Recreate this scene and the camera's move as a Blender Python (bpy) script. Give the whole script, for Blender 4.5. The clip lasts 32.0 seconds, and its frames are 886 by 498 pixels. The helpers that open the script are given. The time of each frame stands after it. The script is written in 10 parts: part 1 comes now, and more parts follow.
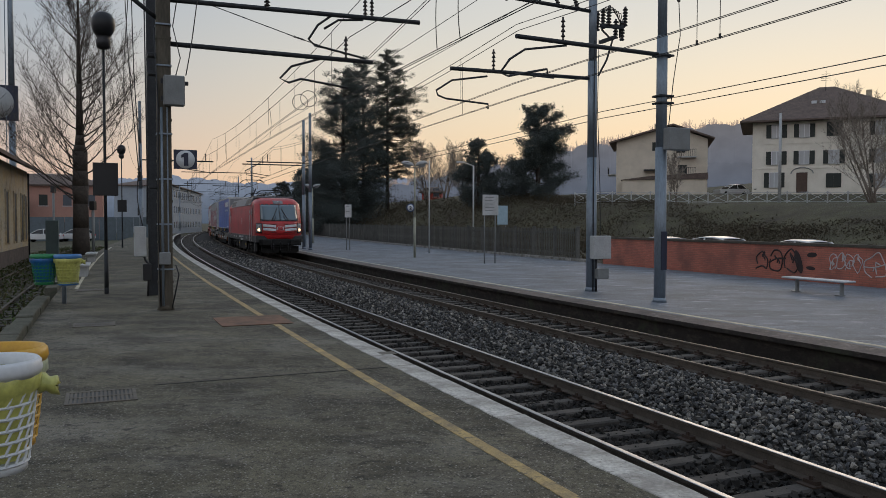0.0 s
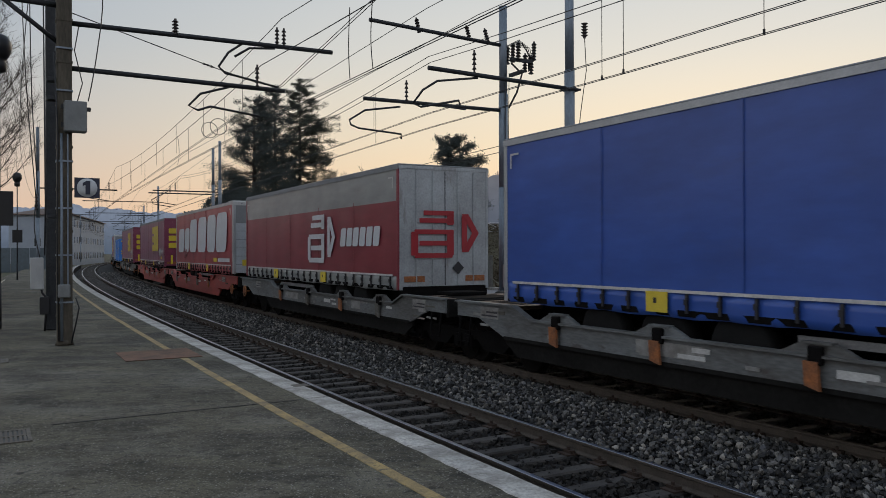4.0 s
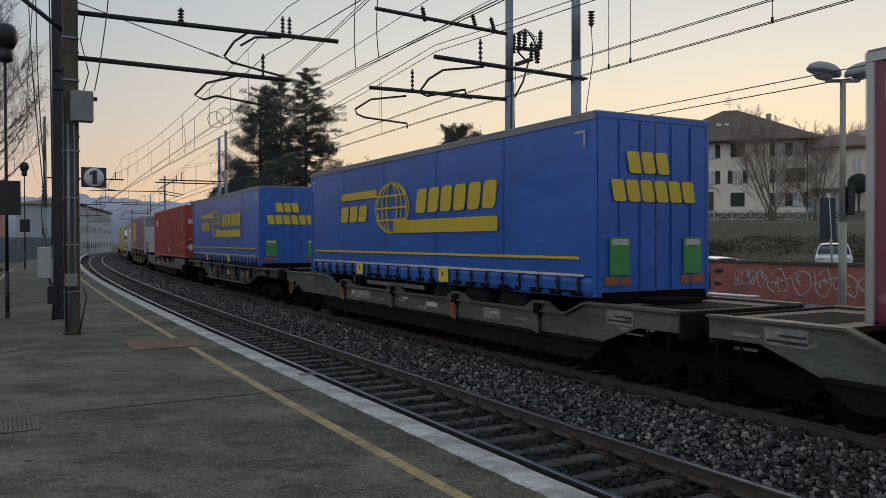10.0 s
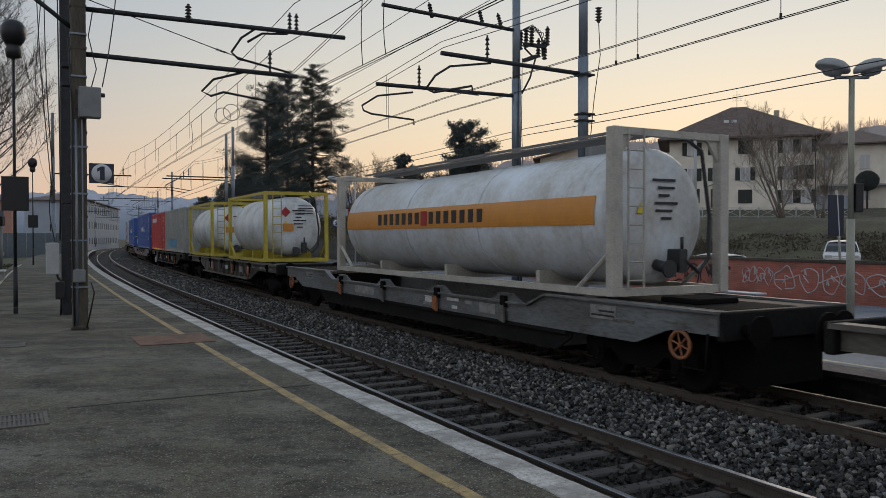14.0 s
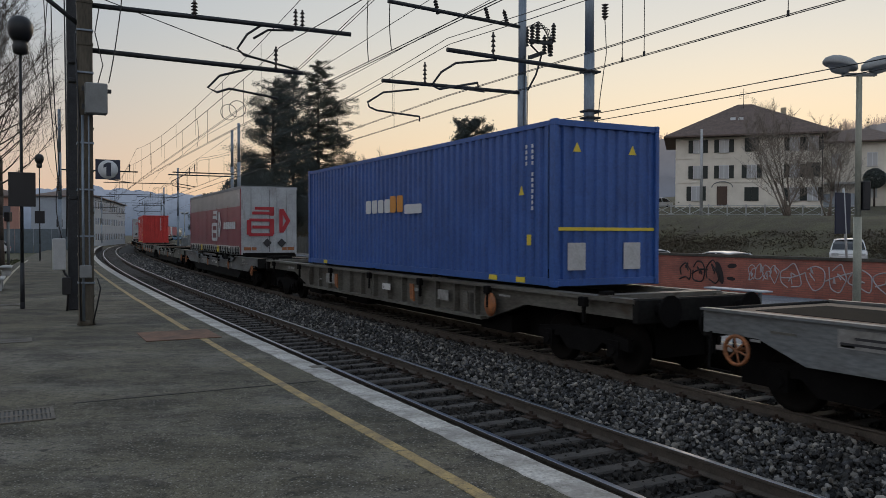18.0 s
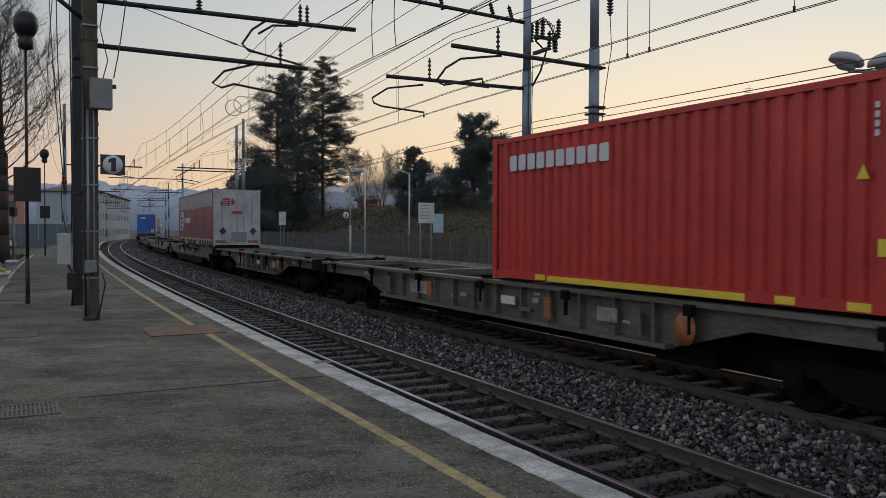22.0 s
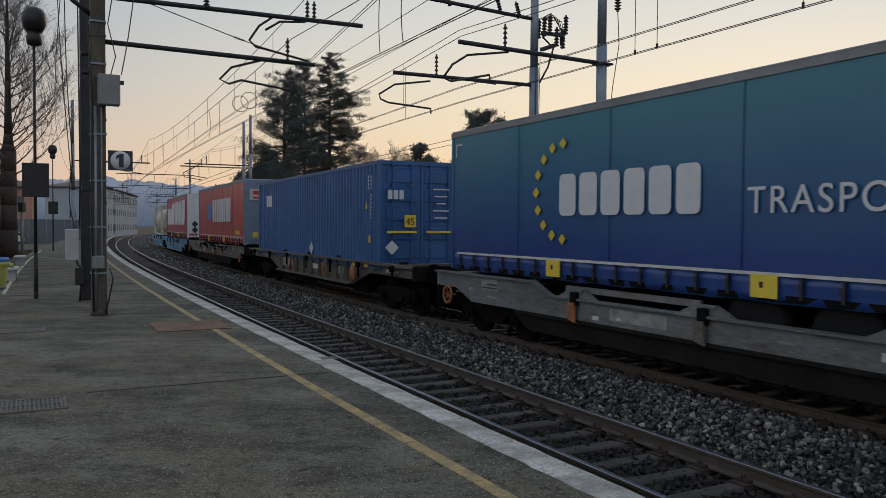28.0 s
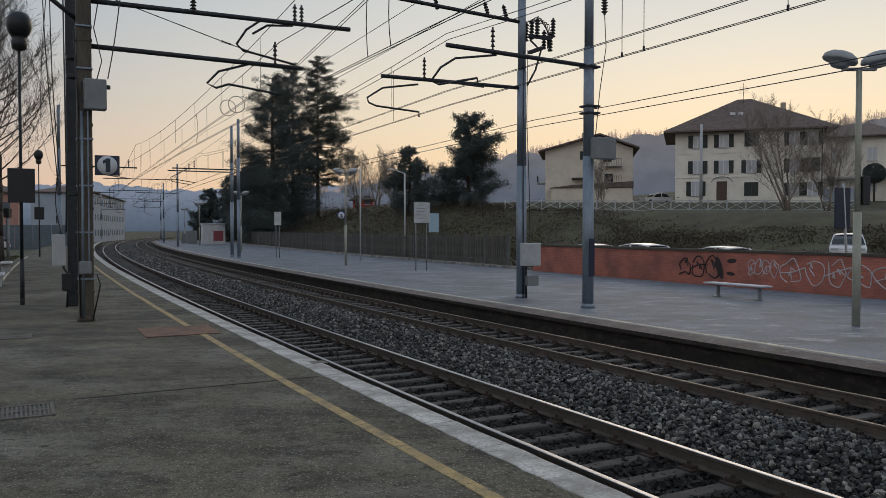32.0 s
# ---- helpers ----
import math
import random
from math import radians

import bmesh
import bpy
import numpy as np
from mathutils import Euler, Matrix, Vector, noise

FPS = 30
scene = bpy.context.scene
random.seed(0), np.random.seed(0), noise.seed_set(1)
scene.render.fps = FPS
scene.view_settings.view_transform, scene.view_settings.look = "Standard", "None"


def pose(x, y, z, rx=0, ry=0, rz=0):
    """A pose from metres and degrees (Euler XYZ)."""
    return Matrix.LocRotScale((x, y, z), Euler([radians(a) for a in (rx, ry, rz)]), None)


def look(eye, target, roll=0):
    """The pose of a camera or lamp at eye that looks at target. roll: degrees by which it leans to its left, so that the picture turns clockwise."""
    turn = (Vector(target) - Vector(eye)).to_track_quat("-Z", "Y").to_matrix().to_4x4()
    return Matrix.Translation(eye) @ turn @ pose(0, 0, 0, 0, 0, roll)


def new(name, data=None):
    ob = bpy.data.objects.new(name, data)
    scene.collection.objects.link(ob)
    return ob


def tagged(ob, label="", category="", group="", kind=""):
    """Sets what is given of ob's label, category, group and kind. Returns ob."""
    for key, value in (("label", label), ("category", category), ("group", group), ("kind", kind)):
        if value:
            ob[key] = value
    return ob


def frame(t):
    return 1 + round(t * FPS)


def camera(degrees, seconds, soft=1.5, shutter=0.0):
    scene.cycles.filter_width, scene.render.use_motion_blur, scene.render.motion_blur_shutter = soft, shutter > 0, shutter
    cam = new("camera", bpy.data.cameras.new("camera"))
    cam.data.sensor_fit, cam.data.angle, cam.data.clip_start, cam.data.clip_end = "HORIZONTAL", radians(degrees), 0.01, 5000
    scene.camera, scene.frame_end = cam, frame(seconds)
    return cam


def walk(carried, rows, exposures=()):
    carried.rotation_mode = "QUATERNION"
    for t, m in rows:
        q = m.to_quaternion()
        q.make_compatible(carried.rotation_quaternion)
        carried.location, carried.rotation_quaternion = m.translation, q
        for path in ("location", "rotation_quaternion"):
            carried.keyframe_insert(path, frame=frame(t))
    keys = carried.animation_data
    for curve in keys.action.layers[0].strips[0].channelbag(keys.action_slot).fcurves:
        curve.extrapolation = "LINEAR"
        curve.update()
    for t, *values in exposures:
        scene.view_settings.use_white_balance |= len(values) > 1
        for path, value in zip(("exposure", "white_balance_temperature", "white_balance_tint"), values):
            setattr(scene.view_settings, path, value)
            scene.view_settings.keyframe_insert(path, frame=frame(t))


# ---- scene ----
import itertools

EYE = 1.983        # eye above the first platform, whose surface is z = 0
RAIL = -0.337      # rail head
P2 = -0.117        # surface of the second platform
cam = camera(58.5, 32.0, soft=0.65, shutter=0.05)
walk(cam, [
    (0, pose(0, 0, EYE, 88.016, -0.068, 4.963)),
    (0.5, pose(0, 0, EYE, 87.983, -0.122, 4.992)),
    (1, pose(0, 0, EYE, 87.953, -0.122, 5.030)),
    (1.5, pose(0, 0, EYE, 87.946, -0.149, 5.065)),
    (2, pose(0, 0, EYE, 88.004, -0.136, 5.073)),
    (2.5, pose(0, 0, EYE, 88.124, 0.000, 5.038)),
    (3, pose(0, 0, EYE, 89.298, 0.108, 3.224)),
    (3.5, pose(0, 0, EYE, 90.135, 0.020, 0.008)),
    (5.5, pose(0, 0, EYE, 90.047, 0.328, -2.191)),
    (6, pose(0, 0, EYE, 89.915, 0.281, -1.952)),
    (6.5, pose(0, 0, EYE, 89.777, 0.274, -1.685)),
    (7, pose(0, 0, EYE, 89.653, 0.286, -1.398)),
    (7.5, pose(0, 0, EYE, 89.570, 0.268, -1.157)),
    (8, pose(0, 0, EYE, 89.513, 0.266, -1.023)),
    (8.5, pose(0, 0, EYE, 89.467, 0.272, -0.972)),
    (9, pose(0, 0, EYE, 89.433, 0.232, -0.939)),
    (9.5, pose(0, 0, EYE, 89.403, 0.194, -0.890)),
    (10, pose(0, 0, EYE, 89.372, 0.186, -0.831)),
    (10.5, pose(0, 0, EYE, 89.330, 0.173, -0.781)),
    (11, pose(0, 0, EYE, 89.290, 0.144, -0.749)),
    (11.5, pose(0, 0, EYE, 89.259, 0.123, -0.717)),
    (12, pose(0, 0, EYE, 89.229, 0.130, -0.664)),
    (12.5, pose(0, 0, EYE, 89.201, 0.132, -0.601)),
    (13, pose(0, 0, EYE, 89.172, 0.117, -0.527)),
    (13.5, pose(0, 0, EYE, 89.148, 0.093, -0.438)),
    (14, pose(0, 0, EYE, 89.123, 0.070, -0.364)),
    (14.5, pose(0, 0, EYE, 89.098, 0.064, -0.317)),
    (16.5, pose(0, 0, EYE, 88.983, 0.047, -0.071)),
    (17, pose(0, 0, EYE, 88.961, -0.031, -0.044)),
    (17.5, pose(0, 0, EYE, 88.927, -0.070, -0.011)),
    (18, pose(0, 0, EYE, 88.894, -0.086, 0.022)),
    (18.5, pose(0, 0, EYE, 88.860, -0.116, 0.053)),
    (19, pose(0, 0, EYE, 88.824, -0.140, 0.090)),
    (19.5, pose(0, 0, EYE, 88.783, -0.116, 0.135)),
    (20, pose(0, 0, EYE, 88.736, -0.101, 0.187)),
    (20.5, pose(0, 0, EYE, 88.699, -0.120, 0.237)),
    (21, pose(0, 0, EYE, 88.669, -0.136, 0.274)),
    (21.5, pose(0, 0, EYE, 88.636, -0.177, 0.297)),
    (22, pose(0, 0, EYE, 88.602, -0.237, 0.323)),
    (22.5, pose(0, 0, EYE, 88.567, -0.250, 0.369)),
    (23, pose(0, 0, EYE, 88.530, -0.255, 0.416)),
    (23.5, pose(0, 0, EYE, 88.499, -0.305, 0.453)),
    (24, pose(0, 0, EYE, 88.470, -0.343, 0.495)),
    (24.5, pose(0, 0, EYE, 88.437, -0.362, 0.536)),
    (25, pose(0, 0, EYE, 88.407, -0.382, 0.574)),
    (25.5, pose(0, 0, EYE, 88.375, -0.366, 0.624)),
    (27.5, pose(0, 0, EYE, 88.290, -0.450, 0.773)),
    (28, pose(0, 0, EYE, 88.344, -0.373, 0.798)),
    (28.5, pose(0, 0, EYE, 88.348, -0.359, 0.832)),
    (29, pose(0, 0, EYE, 88.318, -0.388, 0.861)),
    (29.5, pose(0, 0, EYE, 88.298, -0.436, 0.885)),
    (30, pose(0, 0, EYE, 88.484, -0.183, 0.509)),
    (30.5, pose(0, 0, EYE, 88.627, 0.003, -0.008)),
    (31, pose(0, 0, EYE, 88.626, 0.026, -0.106)),
    (31.5, pose(0, 0, EYE, 88.618, 0.026, -0.052)),
    (32, pose(0, 0, EYE, 88.568, -0.000, 0.000)),
])

# ---- sky, sun, exposure ----
SUN_AZ, SUN_EL = 22.0, 1.0      # degrees east of +y, and above the horizon: the sun has just gone behind the hills
SUNWAY = Vector((math.sin(radians(SUN_AZ)) * math.cos(radians(SUN_EL)), math.cos(radians(SUN_AZ)) * math.cos(radians(SUN_EL)), math.sin(radians(SUN_EL))))
world = bpy.data.worlds.new("dusk")
scene.world = world
world.use_nodes = True
wn, wl = world.node_tree.nodes, world.node_tree.links
sky = wn.new("ShaderNodeTexSky")
sky.sky_type = "NISHITA"
sky.sun_disc = False
sky.sun_elevation, sky.sun_rotation = radians(SUN_EL), radians(SUN_AZ)
sky.altitude, sky.air_density, sky.dust_density, sky.ozone_density = 200, 1.0, 1.0, 3.0


def dusk_ramp(stops):
    r = wn.new("ShaderNodeValToRGB")
    r.color_ramp.interpolation = "B_SPLINE"
    e = r.color_ramp.elements
    for i, (p, c) in enumerate(stops):
        k = e[i] if i < 2 else e.new(p)
        k.position, k.color = p, (c[0] * 0.985, c[1], c[2], 1)
    return r


# hazy dusk air: warm towards the sunset, blue-grey overhead and behind
west = dusk_ramp([(0.0, (0.92, 0.55, 0.29)), (1.0, (0.40, 0.48, 0.60)), (0.05, (0.99, 0.66, 0.37)), (0.14, (0.98, 0.80, 0.54)), (0.24, (0.83, 0.78, 0.68)), (0.40, (0.57, 0.61, 0.65)), (0.65, (0.46, 0.54, 0.65))])
east = dusk_ramp([(0.0, (0.76, 0.49, 0.38)), (1.0, (0.44, 0.52, 0.64)), (0.06, (0.72, 0.51, 0.40)), (0.15, (0.51, 0.495, 0.485)), (0.26, (0.39, 0.435, 0.49)), (0.5, (0.38, 0.45, 0.55))])
rear = dusk_ramp([(0.0, (0.62, 0.52, 0.50)), (1.0, (0.44, 0.52, 0.64)), (0.1, (0.84, 0.75, 0.73)), (0.3, (0.80, 0.81, 0.87)), (0.6, (0.48, 0.55, 0.66))])
co, sep, dot, rng, mixs, plus = (wn.new("ShaderNode" + k) for k in ("TexCoord", "SeparateXYZ", "VectorMath", "MapRange", "MixRGB", "MixRGB"))
dot.operation = "DOT_PRODUCT"
dot.inputs[1].default_value = SUNWAY
wl.new(co.outputs["Generated"], sep.inputs[0])
wl.new(co.outputs["Generated"], dot.inputs[0])
wl.new(sep.outputs[2], west.inputs[0])
wl.new(sep.outputs[2], east.inputs[0])
rng.inputs[1].default_value, rng.inputs[2].default_value = 0.58, 1.0
wl.new(dot.outputs["Value"], rng.inputs[0])
wl.new(rng.outputs[0], mixs.inputs[0])
wl.new(sep.outputs[2], rear.inputs[0])
rng2, mixr = wn.new("ShaderNodeMapRange"), wn.new("ShaderNodeMixRGB")
rng2.inputs[1].default_value, rng2.inputs[2].default_value = -0.4, 0.5
wl.new(dot.outputs["Value"], rng2.inputs[0])
wl.new(rng2.outputs[0], mixr.inputs[0])
wl.new(rear.outputs[0], mixr.inputs[1])
wl.new(east.outputs[0], mixr.inputs[2])
wl.new(mixr.outputs[0], mixs.inputs[1])
wl.new(west.outputs[0], mixs.inputs[2])
plus.blend_type, plus.inputs[0].default_value = "MIX", 0.03
wl.new(mixs.outputs[0], plus.inputs[1])
wl.new(sky.outputs[0], plus.inputs[2])
wl.new(plus.outputs[0], wn["Background"].inputs[0])
wn["Background"].inputs[1].default_value = 1.0
sun = new("sun", bpy.data.lights.new("sun", "SUN"))
sun.data.energy, sun.data.angle, sun.data.color = 0.5, radians(30), (1.0, 0.78, 0.58)
sun.matrix_world = look((0, 0, 50), tuple(Vector((0, 0, 50)) - Vector((SUNWAY.x, SUNWAY.y, 0.25)) * 50), 0)
scene.view_settings.exposure = 0.0

# ---- alignment of the line: straight by the eye, then a wide curve to the east ----
X0, Y0, S0, TH0, BEND = 2.370, 7.273, 0.91, radians(-28.66), radians(0.0595)
T2 = 4.155         # second track, east of the first
GAUGE = 0.70       # half the distance between the rails


def heading(s):
    return TH0 + BEND * max(0.0, s - S0)


def spot(s, off=0.0):
    """Ground place s metres along the first track and off metres east of it."""
    th = heading(s)
    if s <= S0:
        x, y = X0 + s * math.sin(th), Y0 + s * math.cos(th)
    else:
        x = X0 + S0 * math.sin(TH0) - (math.cos(th) - math.cos(TH0)) / BEND
        y = Y0 + S0 * math.cos(TH0) + (math.sin(th) - math.sin(TH0)) / BEND
    return x + off * math.cos(th), y - off * math.sin(th)


def along(s, off=0.0, z=0.0, turn=0.0):
    """Pose there; local x runs along the line away from the eye, local y to the west."""
    x, y = spot(s, off)
    return pose(x, y, z, 0, 0, 90 - math.degrees(heading(s)) + turn)


def line_coords(x, y):
    """The inverse of spot()."""
    ct, st = math.cos(TH0), math.sin(TH0)
    ax, ay = X0 + S0 * st, Y0 + S0 * ct
    u = (x - ax) * st + (y - ay) * ct
    if u <= 0:
        return S0 + u, (x - ax) * ct - (y - ay) * st
    r = 1 / BEND
    cx, cy = ax + r * ct, ay - r * st
    d = math.hypot(x - cx, y - cy)
    turn = math.atan2(y - cy, cx - x) - math.atan2(ay - cy, cx - ax)
    return S0 + turn * r, r - d

# ---- materials ----
MATS = {}


def mat(name, color, rough=0.6, metal=0.0, var=0.25, scale=3.0, fine=40.0, bump=0.15, tint=None, per=0.0, spec=0.5, stretch=None, alpha=None, dist=0.004):
    """A surface with two scales of variation. tint: the second colour; per: change from piece to piece."""
    if name in MATS:
        return MATS[name]
    m = bpy.data.materials.new(name)
    m.use_nodes = True
    n, l = m.node_tree.nodes, m.node_tree.links
    b = n["Principled BSDF"]
    b.inputs["Roughness"].default_value, b.inputs["Metallic"].default_value = rough, metal
    b.inputs["Specular IOR Level"].default_value = spec
    tex = n.new("ShaderNodeTexCoord")
    src = tex.outputs["Object"]
    if stretch:
        mp = n.new("ShaderNodeMapping")
        mp.inputs["Scale"].default_value = stretch
        l.new(src, mp.inputs[0])
        src = mp.outputs[0]
    big, small = n.new("ShaderNodeTexNoise"), n.new("ShaderNodeTexNoise")
    big.inputs["Scale"].default_value, big.inputs["Detail"].default_value = scale, 6
    big.inputs["Roughness"].default_value = 0.65
    small.inputs["Scale"].default_value, small.inputs["Detail"].default_value = fine, 3
    l.new(src, big.inputs["Vector"])
    l.new(src, small.inputs["Vector"])
    mix = n.new("ShaderNodeMixRGB")
    t = tint or tuple(c * (1 - var) for c in color)
    mix.inputs[1].default_value, mix.inputs[2].default_value = (*color, 1), (*t, 1)
    ramp = n.new("ShaderNodeValToRGB")
    ramp.color_ramp.elements[0].position, ramp.color_ramp.elements[1].position = 0.35, 0.7
    l.new(big.outputs[0], ramp.inputs[0])
    l.new(ramp.outputs[0], mix.inputs[0])
    grain = n.new("ShaderNodeMixRGB")
    grain.blend_type, grain.inputs[0].default_value = "OVERLAY", min(0.9, var * 1.2)
    l.new(mix.outputs[0], grain.inputs[1])
    l.new(small.outputs[0], grain.inputs[2])
    out = grain.outputs[0]
    if per:
        info, hsv, mr = n.new("ShaderNodeObjectInfo"), n.new("ShaderNodeHueSaturation"), n.new("ShaderNodeMapRange")
        mr.inputs[3].default_value, mr.inputs[4].default_value = 1 - per, 1 + per
        l.new(info.outputs["Random"], mr.inputs[0])
        l.new(mr.outputs[0], hsv.inputs["Value"])
        l.new(out, hsv.inputs["Color"])
        out = hsv.outputs[0]
    l.new(out, b.inputs["Base Color"])
    if bump:
        bp = n.new("ShaderNodeBump")
        bp.inputs["Strength"].default_value, bp.inputs["Distance"].default_value = bump, dist
        l.new(small.outputs[0], bp.inputs["Height"])
        l.new(bp.outputs[0], b.inputs["Normal"])
    MATS[name] = m
    return m


def island_mat(name, color, tint, rough=0.85, spread=0.5, spec=0.3, skew=1.0):
    """For loose pieces joined in one mesh: each has its own shade."""
    m = bpy.data.materials.new(name)
    m.use_nodes = True
    n, l = m.node_tree.nodes, m.node_tree.links
    b = n["Principled BSDF"]
    b.inputs["Roughness"].default_value, b.inputs["Specular IOR Level"].default_value = rough, spec
    geo, mix, hsv, mr = n.new("ShaderNodeNewGeometry"), n.new("ShaderNodeMixRGB"), n.new("ShaderNodeHueSaturation"), n.new("ShaderNodeMapRange")
    mix.inputs[1].default_value, mix.inputs[2].default_value = (*color, 1), (*tint, 1)
    l.new(geo.outputs["Random Per Island"], mix.inputs[0])
    mul, fr = n.new("ShaderNodeMath"), n.new("ShaderNodeMath")
    mul.operation, mul.inputs[1].default_value, fr.operation = "MULTIPLY", 37.7, "FRACT"
    l.new(geo.outputs["Random Per Island"], mul.inputs[0])
    l.new(mul.outputs[0], fr.inputs[0])
    mr.inputs[3].default_value, mr.inputs[4].default_value = 1 - spread, 1 + spread * skew
    pw = n.new("ShaderNodeMath")
    pw.operation, pw.inputs[1].default_value = "POWER", skew
    l.new(fr.outputs[0], pw.inputs[0])
    l.new(pw.outputs[0], mr.inputs[0])
    l.new(mr.outputs[0], hsv.inputs["Value"])
    l.new(mix.outputs[0], hsv.inputs["Color"])
    l.new(hsv.outputs[0], b.inputs["Base Color"])
    MATS[name] = m
    return m


def glow(name, color, strength):
    m = bpy.data.materials.new(name)
    m.use_nodes = True
    b = m.node_tree.nodes["Principled BSDF"]
    b.inputs["Base Color"].default_value = (*color, 1)
    b.inputs["Emission Color"].default_value = (*color, 1)
    b.inputs["Emission Strength"].default_value = strength
    MATS[name] = m
    return m


def glass(name, color, rough=0.05, spec=0.8):
    m = bpy.data.materials.new(name)
    m.use_nodes = True
    b = m.node_tree.nodes["Principled BSDF"]
    b.inputs["Base Color"].default_value = (*color, 1)
    b.inputs["Roughness"].default_value, b.inputs["Specular IOR Level"].default_value = rough, spec
    MATS[name] = m
    return m


ASPHALT = mat("platform_asphalt", (0.158, 0.141, 0.098), 0.82, var=0.75, scale=0.8, fine=85, bump=1.0, tint=(0.047, 0.043, 0.030), dist=0.008, spec=0.25)
ASPHALT2 = mat("platform_2_asphalt", (0.165, 0.188, 0.222), 0.72, var=0.45, scale=0.5, fine=40, bump=0.5, tint=(0.085, 0.092, 0.105))
KERB = mat("white_kerb_stone", (0.55, 0.53, 0.49), 0.75, var=0.5, scale=2.6, fine=30, bump=0.4, tint=(0.26, 0.24, 0.21), per=0.12)
KERB2 = mat("grey_kerb_stone", (0.135, 0.108, 0.096), 0.85, var=0.5, scale=1.5, fine=25, bump=0.4, tint=(0.06, 0.046, 0.040))
YELLOW = mat("worn_yellow_paint", (0.44, 0.31, 0.12), 0.75, var=0.5, scale=4, fine=70, bump=0.3, tint=(0.19, 0.145, 0.085))
OLDYEL = mat("faded_line_paint", (0.58, 0.53, 0.38), 0.7, var=0.4, scale=3, fine=40, bump=0.2, tint=(0.22, 0.2, 0.17))
# near-black: shade in the gaps between stones is put into the bed's colour
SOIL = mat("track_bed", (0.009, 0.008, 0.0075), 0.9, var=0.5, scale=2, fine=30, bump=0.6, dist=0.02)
GRASS = mat("bank_grass", (0.078, 0.074, 0.038), 0.95, var=0.6, scale=0.5, fine=9, bump=0.8, tint=(0.045, 0.034, 0.023), dist=0.1)
STEEL = mat("rusty_rail_side", (0.100, 0.082, 0.066), 0.7, 0.3, var=0.4, scale=6, fine=60)
HEADOLD = mat("dull_rail_head", (0.105, 0.085, 0.068), 0.55, 0.6, var=0.4, scale=3, fine=60, bump=0.05)
HEADM = mat("polished_rail_head", (0.33, 0.345, 0.37), 0.32, 1.0, var=0.1, scale=3, fine=80, bump=0.02)
SLEEP = mat("old_sleeper", (0.070, 0.062, 0.054), 0.85, var=0.45, scale=4, fine=40, bump=0.5, per=0.25, tint=(0.032, 0.028, 0.025))
CLIP = mat("rusted_clip", (0.06, 0.04, 0.03), 0.8, 0.4)
STONE = island_mat("ballast_stone", (0.110, 0.102, 0.088), (0.034, 0.035, 0.039), rough=0.65, spread=0.85, spec=0.45, skew=2.4)
# dirt, with the track bed's shadow put into the same dark tones
DIRTST = island_mat("dirty_shaded_ballast_stone", (0.026, 0.023, 0.020), (0.013, 0.012, 0.011), spread=0.7)
# the shade on the platform faces is put into this near-black colour
FACE2 = mat("shade_dark_platform_face", (0.022, 0.017, 0.014), 0.9, var=0.5, scale=2, fine=20, bump=0.5)
DARKST = mat("dark_mast_steel", (0.040, 0.043, 0.048), 0.6, 0.5, var=0.4, scale=4, fine=30, bump=0.1)
BROWNST = mat("weathered_brown_mast", (0.098, 0.084, 0.062), 0.75, 0.2, var=0.5, scale=3, fine=25, bump=0.2, stretch=(1, 1, 0.25))
GREYST = mat("galvanised_mast", (0.225, 0.268, 0.315), 0.5, 0.5, var=0.25, scale=4, fine=30, bump=0.1, stretch=(1, 1, 0.3))
WIRE = mat("dark_wire", (0.03, 0.03, 0.03), 0.6, 0.4, bump=0)
INSUL = mat("brown_insulator", (0.035, 0.025, 0.022), 0.3, bump=0)
GREYBOX = mat("grey_cabinet_paint", (0.20, 0.21, 0.21), 0.55, 0.1, var=0.2, scale=4)
LITEBOX = mat("light_grey_cabinet", (0.42, 0.43, 0.43), 0.5, 0.1, var=0.2, scale=4)
BLACKP = mat("black_paint", (0.012, 0.012, 0.014), 0.5, var=0.3, bump=0.05)
NAVY = mat("navy_sign_paint", (0.012, 0.018, 0.045), 0.4, var=0.2, bump=0.02)
WHITE = mat("white_paint", (0.60, 0.62, 0.64), 0.45, var=0.12, scale=3, bump=0.03)
OFFWHITE = mat("dirty_white_paint", (0.50, 0.51, 0.51), 0.5, var=0.25, scale=2, fine=20, bump=0.05, tint=(0.38, 0.37, 0.36))


def speckle(m, color, scale, limit, amount):
    """Pale chips of stone showing in a worn surface."""
    n, l = m.node_tree.nodes, m.node_tree.links
    b = n["Principled BSDF"]
    src = b.inputs["Base Color"].links[0].from_socket
    tc, vo, rp, mx = (n.new("ShaderNode" + k) for k in ("TexCoord", "TexVoronoi", "ValToRGB", "MixRGB"))
    vo.inputs["Scale"].default_value = scale
    l.new(tc.outputs["Object"], vo.inputs["Vector"])
    e = rp.color_ramp.elements
    e[0].position, e[0].color = limit * 0.6, (amount, amount, amount, 1)
    e[1].position, e[1].color = limit, (0, 0, 0, 1)
    l.new(vo.outputs["Distance"], rp.inputs[0])
    l.new(rp.outputs[0], mx.inputs[0])
    l.new(src, mx.inputs[1])
    mx.inputs[2].default_value = (*color, 1)
    l.new(mx.outputs[0], b.inputs["Base Color"])




